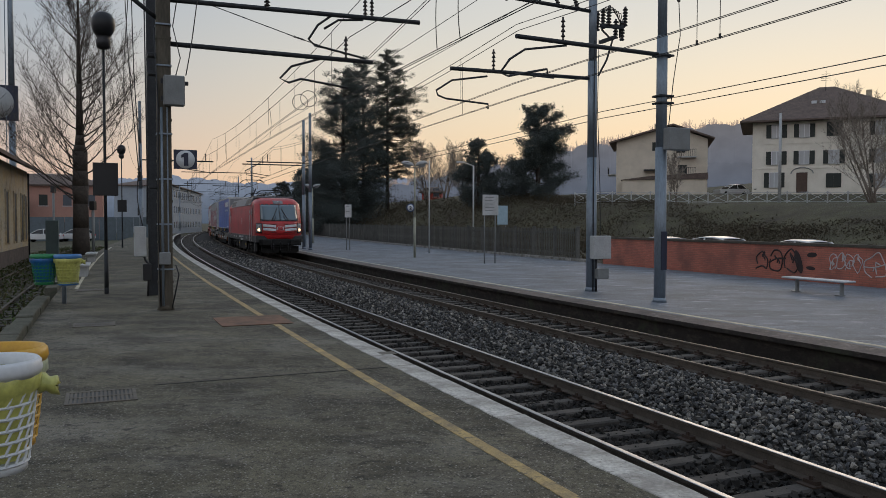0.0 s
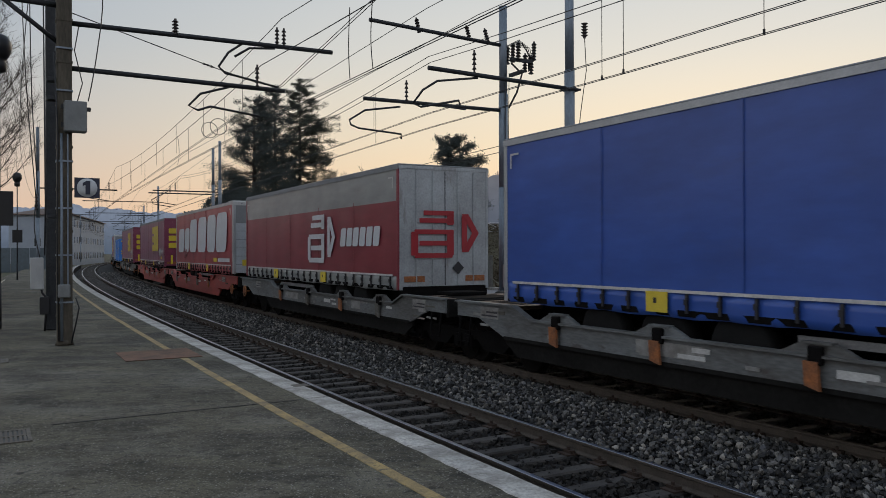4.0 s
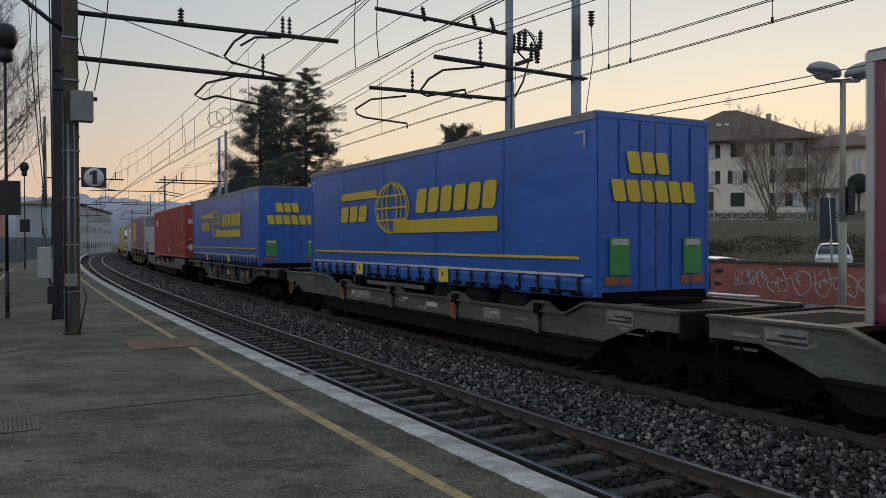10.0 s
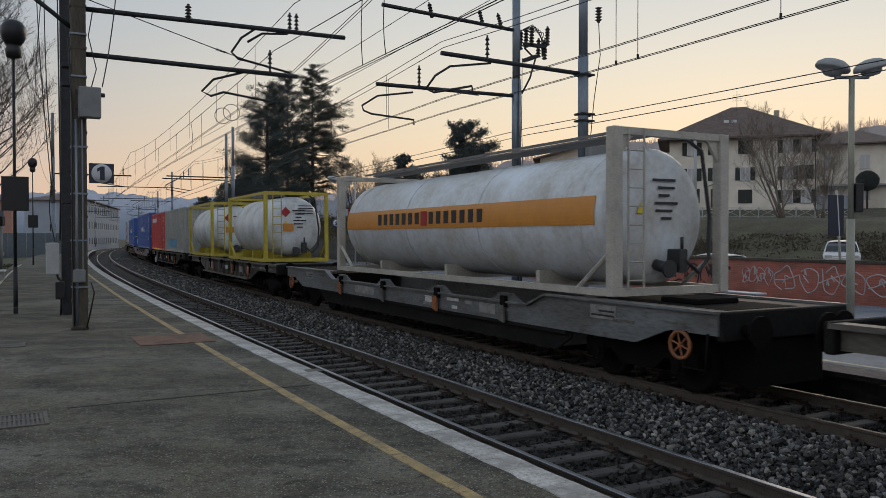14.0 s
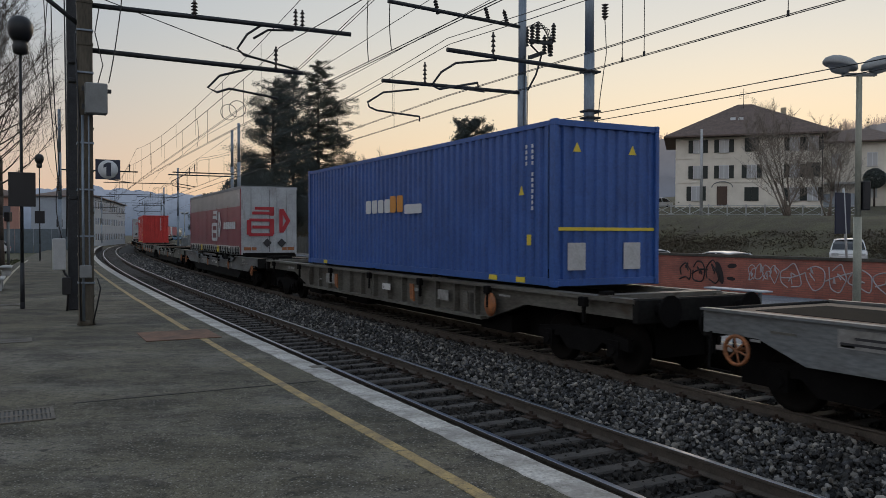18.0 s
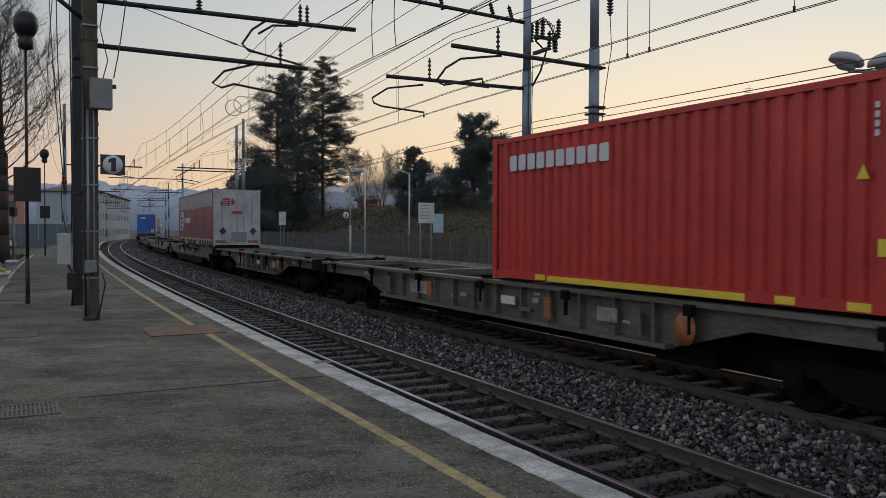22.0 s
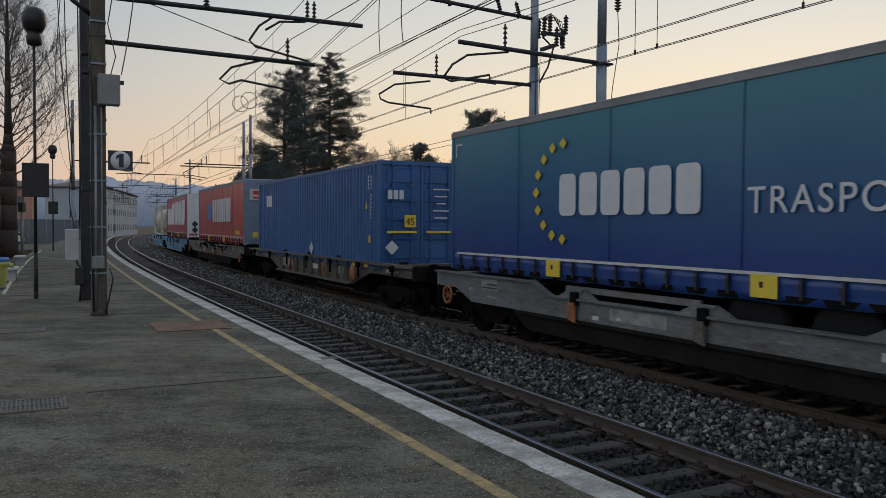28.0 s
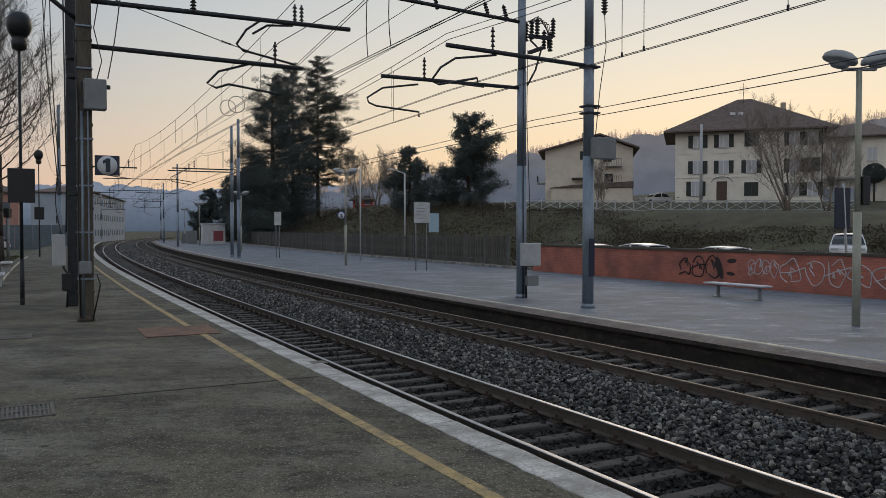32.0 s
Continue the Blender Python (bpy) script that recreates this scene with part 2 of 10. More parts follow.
def stain(m, color, scale, lo, hi, amount, stretch=(1, 1, 1), offset=0.0):
    """Blotches of another shade with soft, broken edges."""
    n, l = m.node_tree.nodes, m.node_tree.links
    b = n["Principled BSDF"]
    src = b.inputs["Base Color"].links[0].from_socket
    tc, mp, ns, rp, mx = (n.new("ShaderNode" + k) for k in ("TexCoord", "Mapping", "TexNoise", "ValToRGB", "MixRGB"))
    mp.inputs["Scale"].default_value, mp.inputs["Location"].default_value = stretch, (offset, offset * 0.7, 0)
    l.new(tc.outputs["Object"], mp.inputs[0])
    l.new(mp.outputs[0], ns.inputs["Vector"])
    ns.inputs["Scale"].default_value, ns.inputs["Detail"].default_value, ns.inputs["Roughness"].default_value = scale, 8, 0.7
    e = rp.color_ramp.elements
    e[0].position, e[0].color = lo, (0, 0, 0, 1)
    e[1].position, e[1].color = hi, (amount, amount, amount, 1)
    l.new(ns.outputs[0], rp.inputs[0])
    l.new(rp.outputs[0], mx.inputs[0])
    l.new(src, mx.inputs[1])
    mx.inputs[2].default_value = (*color, 1)
    l.new(mx.outputs[0], b.inputs["Base Color"])


stain(ASPHALT, (0.205, 0.190, 0.160), 0.42, 0.50, 0.62, 0.65, (0.8, 1.2, 1), 21)
stain(ASPHALT, (0.040, 0.037, 0.031), 0.55, 0.53, 0.62, 0.7, (0.8, 1.2, 1), 33)
stain(ASPHALT, (0.030, 0.027, 0.022), 1.0, 0.50, 0.62, 0.7, (0.7, 1.3, 1), 3)
stain(ASPHALT, (0.150, 0.132, 0.100), 1.7, 0.54, 0.64, 0.65, (0.7, 1.3, 1), 9)
stain(ASPHALT, (0.020, 0.018, 0.015), 4.5, 0.56, 0.63, 0.7, offset=12)
speckle(ASPHALT, (0.020, 0.019, 0.017), 41, 0.30, 0.8)
speckle(ASPHALT, (0.26, 0.245, 0.21), 29, 0.30, 0.9)
speckle(ASPHALT, (0.40, 0.39, 0.36), 12, 0.10, 0.9)
stain(ASPHALT, (0.028, 0.026, 0.023), 14, 0.52, 0.60, 0.55, offset=1)
stain(ASPHALT, (0.20, 0.185, 0.155), 19, 0.58, 0.66, 0.5, offset=6)
stain(KERB, (0.12, 0.10, 0.08), 5, 0.58, 0.66, 0.85, offset=5)
stain(KERB, (0.22, 0.20, 0.18), 1.1, 0.50, 0.64, 0.7, offset=15)
stain(KERB, (0.08, 0.07, 0.06), 22, 0.60, 0.66, 0.7, offset=25)
stain(YELLOW, (0.085, 0.078, 0.065), 9, 0.55, 0.63, 0.85, offset=2)
stain(ASPHALT2, (0.070, 0.072, 0.080), 0.7, 0.50, 0.64, 0.75, (0.5, 1.6, 1), 4)
stain(ASPHALT2, (0.34, 0.36, 0.40), 1.6, 0.57, 0.64, 0.7, (0.6, 1.5, 1), 8)
stain(ASPHALT2, (0.10, 0.10, 0.105), 11, 0.55, 0.63, 0.6, offset=2)
stain(OFFWHITE, (0.30, 0.26, 0.22), 2.5, 0.60, 0.72, 0.5, (1, 1, 0.3), 7)
speckle(ASPHALT2, (0.27, 0.275, 0.29), 22, 0.28, 0.7)
stain(ASPHALT2, (0.05, 0.05, 0.055), 24, 0.57, 0.62, 0.7, offset=3)
stain(FACE2, (0.050, 0.040, 0.032), 3.0, 0.50, 0.62, 0.8, (1, 1, 2.5), 3)
stain(FACE2, (0.035, 0.040, 0.022), 1.2, 0.54, 0.64, 0.8, offset=7)
stain(KERB2, (0.22, 0.18, 0.16), 6.0, 0.56, 0.63, 0.7, offset=2)

# ---- mesh tools ----


def mesh_ob(name, bm, material=None, parent=None, label="", smooth=False):
    me = bpy.data.meshes.new(name)
    bm.normal_update()
    bm.to_mesh(me)
    bm.free()
    if smooth:
        me.polygons.foreach_set("use_smooth", [True] * len(me.polygons))
    for m in (material if isinstance(material, (list, tuple)) else [material]):
        if m:
            me.materials.append(m)
    ob = new(name, me)
    if parent:
        ob.parent = parent
    if label:
        ob["label"] = label
    return ob


def part(name, bm, material, parent, label="", smooth=False):
    return mesh_ob(name, bm, material, parent, label, smooth)


def share(name, src, parent, m=None):
    """Another object on the same mesh, at the local pose m."""
    ob = new(name, src.data)
    ob.parent = parent
    if m is not None:
        ob.matrix_basis = m
    return ob


def thing(name, label, category, m=None, group="", kind=""):
    ob = new(name)
    if m is not None:
        ob.matrix_basis = m
    return tagged(ob, label, category, group, kind)


def box(bm, x0, x1, y0, y1, z0, z1, bevel=0.0, mi=0):
    v = [bm.verts.new((x, y, z)) for z in (z0, z1) for y in (y0, y1) for x in (x0, x1)]
    fs = [bm.faces.new([v[i] for i in q]) for q in ((0, 2, 3, 1), (4, 5, 7, 6), (0, 1, 5, 4), (2, 6, 7, 3), (0, 4, 6, 2), (1, 3, 7, 5))]
    for f in fs:
        f.material_index = mi
    if bevel:
        es = {e for f in fs for e in f.edges}
        r = bmesh.ops.bevel(bm, geom=list(es), offset=bevel, segments=1, affect="EDGES")
        for f in r["faces"]:
            f.material_index = mi
    return v


def boxes(*specs, bevel=0.0):
    bm = bmesh.new()
    for s in specs:
        box(bm, *s, bevel=bevel)
    return bm


def tube(bm, a, b, r, r2=None, n=10, caps=True, mi=0):
    a, b = Vector(a), Vector(b)
    q = (b - a).to_track_quat("Z", "Y").to_matrix()
    r2 = r if r2 is None else r2
    ring = lambda c, rr: [bm.verts.new(c + q @ Vector((rr * math.cos(i * 2 * math.pi / n), rr * math.sin(i * 2 * math.pi / n), 0))) for i in range(n)]
    p, t = ring(a, r), ring(b, r2)
    for i in range(n):
        f = bm.faces.new((p[i], p[(i + 1) % n], t[(i + 1) % n], t[i]))
        f.smooth, f.material_index = n > 6, mi
    if caps:
        for c in (p[::-1], t):
            bm.faces.new(c).material_index = mi
    return p, t


def path_tube(bm, pts, r, n=6, mi=0):
    """One connected tube along the points."""
    p = [Vector(q) for q in pts]
    last = None
    for i, c in enumerate(p):
        d = (p[min(i + 1, len(p) - 1)] - p[max(i - 1, 0)]).normalized()
        q = d.to_track_quat("Z", "Y").to_matrix()
        ring = [bm.verts.new(c + q @ Vector((r * math.cos(k * 2 * math.pi / n), r * math.sin(k * 2 * math.pi / n), 0))) for k in range(n)]
        if last:
            sh = min(range(n), key=lambda s: sum((last[k].co - ring[(k + s) % n].co).length_squared for k in range(n)))
            ring = ring[sh:] + ring[:sh]
            for k in range(n):
                f = bm.faces.new((last[k], last[(k + 1) % n], ring[(k + 1) % n], ring[k]))
                f.smooth, f.material_index = n > 4, mi
        else:
            bm.faces.new(ring[::-1]).material_index = mi
        last = ring
    bm.faces.new(last).material_index = mi


def lathe(bm, prof, n=16, centre=(0, 0, 0), axis="z", mi=0, close=True):
    """Turn a profile of (radius, height) round an axis."""
    rings = []
    for r, h in prof:
        ring = []
        for i in range(n):
            c, s = r * math.cos(2 * math.pi * i / n), r * math.sin(2 * math.pi * i / n)
            p = {"z": (c, s, h), "y": (c, h, s), "x": (h, c, s)}[axis]
            ring.append(bm.verts.new(Vector(centre) + Vector(p)))
        rings.append(ring)
    for a, b in zip(rings, rings[1:]):
        for i in range(n):
            f = bm.faces.new((a[i], a[(i + 1) % n], b[(i + 1) % n], b[i]))
            f.smooth, f.material_index = True, mi
    if close:
        bm.faces.new(rings[0][::-1]).material_index = mi
        bm.faces.new(rings[-1]).material_index = mi
    bmesh.ops.recalc_face_normals(bm, faces=bm.faces[:])


def prism(bm, prof, y0, y1, mi=0):
    """An outline of (x, z) carried from y0 to y1."""
    a = [bm.verts.new((x, y0, z)) for x, z in prof]
    b = [bm.verts.new((x, y1, z)) for x, z in prof]
    n = len(prof)
    fs = [bm.faces.new((a[i], a[(i + 1) % n], b[(i + 1) % n], b[i])) for i in range(n)]
    fs += [bm.faces.new(a[::-1]), bm.faces.new(b)]
    for f in fs:
        f.material_index = mi
    bmesh.ops.recalc_face_normals(bm, faces=fs)
    return fs


def xprism(bm, prof, x0, x1, mi=0):
    """An outline of (y, z) carried from x0 to x1."""
    a = [bm.verts.new((x0, y, z)) for y, z in prof]
    b = [bm.verts.new((x1, y, z)) for y, z in prof]
    n = len(prof)
    fs = [bm.faces.new((a[i], a[(i + 1) % n], b[(i + 1) % n], b[i])) for i in range(n)]
    fs += [bm.faces.new(a[::-1]), bm.faces.new(b)]
    for f in fs:
        f.material_index = mi
    bmesh.ops.recalc_face_normals(bm, faces=fs)
    return fs


def sweep(bm, prof, s0, s1, step=4.0, wob=0.0, mi=0, mats=None):
    """An outline of (off, z) carried along the line from s0 to s1."""
    k = max(1, round((s1 - s0) / step))
    rows = []
    for i in range(k + 1):
        s = s0 + (s1 - s0) * i / k
        w = wob * (noise.noise(Vector((s * 0.7, prof[0][0], 0)))) if wob else 0
        rows.append([bm.verts.new((*spot(s, o + w), z)) for o, z in prof])
    n = len(prof)
    for a, b in zip(rows, rows[1:]):
        for i in range(n):
            f = bm.faces.new((a[i], b[i], b[(i + 1) % n], a[(i + 1) % n]))
            f.material_index = mats[i] if mats else mi
    bm.faces.new(rows[0])
    bm.faces.new(rows[-1][::-1])
    bmesh.ops.recalc_face_normals(bm, faces=bm.faces[:])


def strip(bm, o0, o1, z, s0, s1, step=2.0, thick=0.006, wob=0.0):
    sweep(bm, [(o0, z - 0.002), (o1, z - 0.002), (o1, z + thick), (o0, z + thick)], s0, s1, step, wob)

# ---- the freight train: materials ----
LOCORED = mat("locomotive_red", (0.50, 0.030, 0.034), 0.32, var=0.18, scale=0.7, fine=12, bump=0.02, tint=(0.27, 0.022, 0.02))
LOCOUND = mat("locomotive_underside", (0.020, 0.0195, 0.019), 0.8, var=0.5, scale=3, bump=0.2, spec=0.25)
LOCOGREY = mat("locomotive_grey", (0.034, 0.036, 0.038), 0.5, 0.1, var=0.3, scale=1.5, bump=0.05)
# near-black, so that the shade below the wagons is in the colour
UNDER = mat("underframe_shade_black", (0.0085, 0.0078, 0.0076), 0.9, var=0.4, scale=3, bump=0.2, spec=0.08)
TYRE = mat("tyre_rubber", (0.013, 0.013, 0.013), 0.9, var=0.3, bump=0.2, spec=0.15)
RIM = mat("grey_wheel_rim", (0.22, 0.22, 0.22), 0.5, 0.5, var=0.4)
# wheels likewise darkened for the shade they stand in
WHEEL = mat("rusty_shaded_wheel", (0.009, 0.0075, 0.0065), 0.85, var=0.4, spec=0.1)
WINDOW = glass("dark_window_glass", (0.02, 0.024, 0.03), 0.04)
ORANGE = mat("orange_flap", (0.36, 0.12, 0.035), 0.65, var=0.5, scale=6, tint=(0.13, 0.06, 0.03))
# dirt plus the shade below sills and between wagons, put into the colour
WBELLY = mat("shaded_dirty_pocket_paint", (0.016, 0.0155, 0.0145), 0.85, var=0.5, scale=1.5, fine=14, bump=0.1, tint=(0.008, 0.0075, 0.007), spec=0.12)
SIGNYEL = mat("yellow_plate", (0.72, 0.55, 0.05), 0.5, var=0.15)
ALU = mat("aluminium_panel", (0.42, 0.43, 0.44), 0.4, 0.4, var=0.2, scale=2, bump=0.03)
GREYTOP = mat("grey_tarpaulin", (0.22, 0.23, 0.24), 0.55, var=0.25, scale=1.5, bump=0.05)
DOORGREY = mat("dirty_grey_doors", (0.40, 0.43, 0.45), 0.45, 0.1, var=0.25, scale=1.2, fine=20, bump=0.04, tint=(0.27, 0.28, 0.29))
SLATEB = mat("slate_blue_front", (0.165, 0.215, 0.29), 0.5, 0.0, var=0.2, scale=1.5, fine=20, bump=0.04, tint=(0.12, 0.155, 0.21))
FRONTW = mat("white_front_sheet", (0.47, 0.51, 0.55), 0.4, 0.1, var=0.18, scale=1.5, fine=20, bump=0.03, tint=(0.37, 0.39, 0.41))
PANELW = mat("worn_data_panel", (0.30, 0.30, 0.285), 0.6, var=0.4, scale=5, fine=40, bump=0.05, tint=(0.14, 0.13, 0.12))
REFLECT = mat("white_reflective_tape", (0.6, 0.6, 0.58), 0.4, var=0.3, scale=4)
LAMPW = glow("headlight", (1.0, 0.72, 0.42), 2.2)
# the sky's reflection is put into the base colour of the glass
WSCREEN = glass("sky_tinted_windscreen", (0.085, 0.125, 0.155), 0.06, 0.9)
LAMPD = glow("marker_light", (1.0, 0.9, 0.75), 3)
WGREY = mat("grey_wagon_paint", (0.155, 0.168, 0.172), 0.55, 0.1, var=0.5, scale=1.2, fine=14, bump=0.1, tint=(0.08, 0.076, 0.07), stretch=(0.5, 1, 2))
WTAUPE = mat("taupe_wagon_paint", (0.128, 0.124, 0.106), 0.6, 0.1, var=0.5, scale=1.2, fine=14, bump=0.1, tint=(0.062, 0.054, 0.045), stretch=(0.5, 1, 2))
WGREEN = mat("dull_green_wagon_paint", (0.112, 0.124, 0.100), 0.6, 0.1, var=0.5, scale=1.2, fine=14, bump=0.1, tint=(0.062, 0.06, 0.048), stretch=(0.5, 1, 2))
WDARK = mat("dark_brown_wagon_paint", (0.040, 0.036, 0.033), 0.75, 0.1, var=0.5, scale=1.2, fine=14, bump=0.1, tint=(0.018, 0.015, 0.013), stretch=(0.5, 1, 2))
WRED = mat("red_wagon_paint", (0.38, 0.05, 0.038), 0.5, var=0.35, scale=1.0, fine=14, bump=0.05, tint=(0.2, 0.03, 0.025), stretch=(0.5, 1, 2))
WBLUE = mat("blue_wagon_paint", (0.085, 0.28, 0.48), 0.5, var=0.35, scale=1.0, fine=14, bump=0.05, tint=(0.03, 0.11, 0.24), stretch=(0.5, 1, 2))


def canvas(name, color, tint=None):
    color = tuple(min(0.8, c * 1.30) for c in color)
    return mat(name, color, 0.32, var=0.2, scale=0.55, fine=3.0, bump=0.35, tint=tint or tuple(c * 0.72 for c in color), dist=0.012, stretch=(0.5, 1, 1.6))


BLUECAN = canvas("blue_curtain", (0.028, 0.075, 0.30))
MAROON = canvas("maroon_curtain", (0.165, 0.034, 0.066))
REDCAN = canvas("red_curtain", (0.27, 0.022, 0.030))
DARKRED = canvas("dull_red_curtain", (0.19, 0.030, 0.042))
LKWBLUE = canvas("bright_blue_curtain", (0.020, 0.098, 0.37))
TEAL = canvas("teal_blue_curtain", (0.012, 0.085, 0.17), (0.012, 0.04, 0.16))
BRIGHTRED = canvas("bright_red_curtain", (0.34, 0.024, 0.026))
GREYCAN = canvas("grey_curtain", (0.22, 0.23, 0.225))
C_RED = mat("container_red", (0.504, 0.034, 0.030), 0.45, var=0.3, scale=1.2, fine=20, bump=0.05)
C_BROWN = mat("container_oxide_red", (0.432, 0.066, 0.050), 0.5, var=0.35, scale=1.2, fine=20, bump=0.05)
C_BLUE = mat("container_bright_blue", (0.05, 0.21, 0.60), 0.45, var=0.3, scale=1.2, fine=20, bump=0.05)
C_NAVY = mat("container_dark_blue", (0.034, 0.102, 0.336), 0.45, var=0.3, scale=1.2, fine=20, bump=0.05)
C_MID = mat("container_mid_blue", (0.024, 0.105, 0.29), 0.45, var=0.3, scale=1.2, fine=20, bump=0.05)
C_GREY = mat("container_pale_grey", (0.36, 0.37, 0.34), 0.5, var=0.25, scale=1.2, fine=20, bump=0.05)
TANKW = mat("white_tank_shell", (0.66, 0.71, 0.75), 0.4, var=0.25, scale=0.9, fine=10, bump=0.03, tint=(0.42, 0.40, 0.35))
TANKB = mat("cream_tank_shell", (0.50, 0.465, 0.38), 0.42, var=0.3, scale=0.9, fine=10, bump=0.03, tint=(0.33, 0.30, 0.24))
FRAMEY = mat("yellow_frame_paint", (0.50, 0.40, 0.04), 0.5, var=0.3, scale=3)
FRAMEW = mat("cream_frame_paint", (0.45, 0.43, 0.37), 0.5, var=0.3, scale=3)
TEXTW = mat("white_lettering", (0.58, 0.60, 0.62), 0.45, var=0.1, bump=0)
TEXTY = mat("yellow_lettering", (0.62, 0.46, 0.03), 0.45, var=0.1, bump=0)
TEXTR = mat("red_lettering", (0.36, 0.02, 0.03), 0.45, var=0.1, bump=0)
TEXTD = mat("dark_lettering", (0.02, 0.02, 0.025), 0.5, var=0.1, bump=0)
TEXTC = mat("cyan_lettering", (0.05, 0.30, 0.50), 0.45, var=0.1, bump=0)
BANDO = mat("orange_band", (0.60, 0.25, 0.04), 0.45, var=0.15, bump=0)


stain(DOORGREY, (0.17, 0.15, 0.13), 2.0, 0.58, 0.70, 0.6, (1, 1.6, 0.4), 9)
stain(TANKW, (0.26, 0.19, 0.13), 1.6, 0.60, 0.74, 0.6, (2.2, 1, 0.25), 3)
stain(TANKB, (0.20, 0.15, 0.10), 1.6, 0.58, 0.72, 0.6, (2.2, 1, 0.25), 6)
stain(WGREY, (0.05, 0.035, 0.025), 2.2, 0.58, 0.68, 0.7, (0.6, 1, 1.5), 2)
stain(WTAUPE, (0.06, 0.035, 0.02), 2.2, 0.58, 0.68, 0.7, (0.6, 1, 1.5), 4)
for k in (C_RED, C_BROWN, C_BLUE, C_NAVY, C_MID):
    stain(k, tuple(v * 0.45 for v in next(q for q in k.node_tree.nodes if q.type == "MIX_RGB").inputs[1].default_value[:3]), 2.0, 0.60, 0.74, 0.6, (1.5, 1, 0.35), 5)
# the teal curtain is printed with a fade from blue at the foot to teal at the top
n, l = TEAL.node_tree.nodes, TEAL.node_tree.links
tc, sp, mr, mx = (n.new("ShaderNode" + k) for k in ("TexCoord", "SeparateXYZ", "MapRange", "MixRGB"))
l.new(tc.outputs["Object"], sp.inputs[0])
mr.inputs[1].default_value, mr.inputs[2].default_value = 1.9, 4.4
l.new(sp.outputs[2], mr.inputs[0])
l.new(mr.outputs[0], mx.inputs[0])
mx.inputs[1].default_value, mx.inputs[2].default_value = (0.012, 0.045, 0.19, 1), (0.018, 0.165, 0.235, 1)
l.new(mx.outputs[0], n["Principled BSDF"].inputs["Base Color"])
for k in (MAROON, DARKRED, REDCAN, BLUECAN, LKWBLUE, BRIGHTRED, TEAL):
    stain(k, tuple(v * 0.6 + 0.02 for v in next(q for q in k.node_tree.nodes if q.type == "MIX_RGB").inputs[1].default_value[:3]), 1.1, 0.56, 0.74, 0.6, (0.6, 1, 1.6), 5)


def bogie(parent, x, axle=0.9, r=0.42):
    """Two wheelsets in a cast frame; x is its middle on the wagon."""
    bm = bmesh.new()
    for sy in (-1, 1):
        y = sy * 0.98
        prism(bm, [(x - 1.25, 0.42), (x - 1.25, 0.62), (x - 0.5, 0.70), (x + 0.5, 0.70), (x + 1.25, 0.62), (x + 1.25, 0.42), (x + 0.6, 0.5), (x + 0.35, 0.30), (x - 0.35, 0.30), (x - 0.6, 0.5)], y - 0.05, y + 0.05)
        for a in (-axle, axle):
            box(bm, x + a - 0.14, x + a + 0.14, y - 0.09, y + 0.09, 0.30, 0.58)
            tube(bm, (x + a, y + sy * 0.05, 0.43), (x + a, y + sy * 0.13, 0.43), 0.09, n=10)
        for a in (-0.12, 0.0, 0.12):
            tube(bm, (x + a, y, 0.32), (x + a, y, 0.6), 0.05, n=6)
    box(bm, x - 0.25, x + 0.25, -0.95, 0.95, 0.42, 0.7)
    b = part("bogie", bm, UNDER, parent)
    for a in (-axle, axle):
        for sy in (-1, 1):
            wb = bmesh.new()
            lathe(wb, [(0.06, -0.09), (0.14, -0.07), (0.30, -0.02), (r - 0.06, -0.05), (r, -0.065), (r, 0.05), (r + 0.03, 0.065), (r + 0.03, 0.085), (0.08, 0.09)], 20, (x + a, sy * 0.70, r), "y")
            if sy > 0:
                for v in wb.verts:
                    v.co.y = 1.40 - v.co.y
            part("wheel", wb, [WHEEL], b)
    return b


def flap(parent, x, y, z0, z1, material=ORANGE):
    bm = bmesh.new()
    prism(bm, [(x - 0.10, z0), (x + 0.10, z0 + 0.05), (x + 0.12, z1), (x - 0.07, z1)], y, y + 0.04)
    part("bracket", bm, material, parent, "rusty orange hinged support bracket" if material is ORANGE else "")


def plate(parent, x, z, w, h, y, material, name="plate", label="", end=None):
    """A flat panel on the west side (y), or on the leading end at x = end."""
    bm = bmesh.new()
    if end is None:
        box(bm, x - w / 2, x + w / 2, y, y + 0.012, z - h / 2, z + h / 2)
    else:
        box(bm, end - 0.012, end, x - w / 2, x + w / 2, z - h / 2, z + h / 2)
    return part(name, bm, material, parent, label)


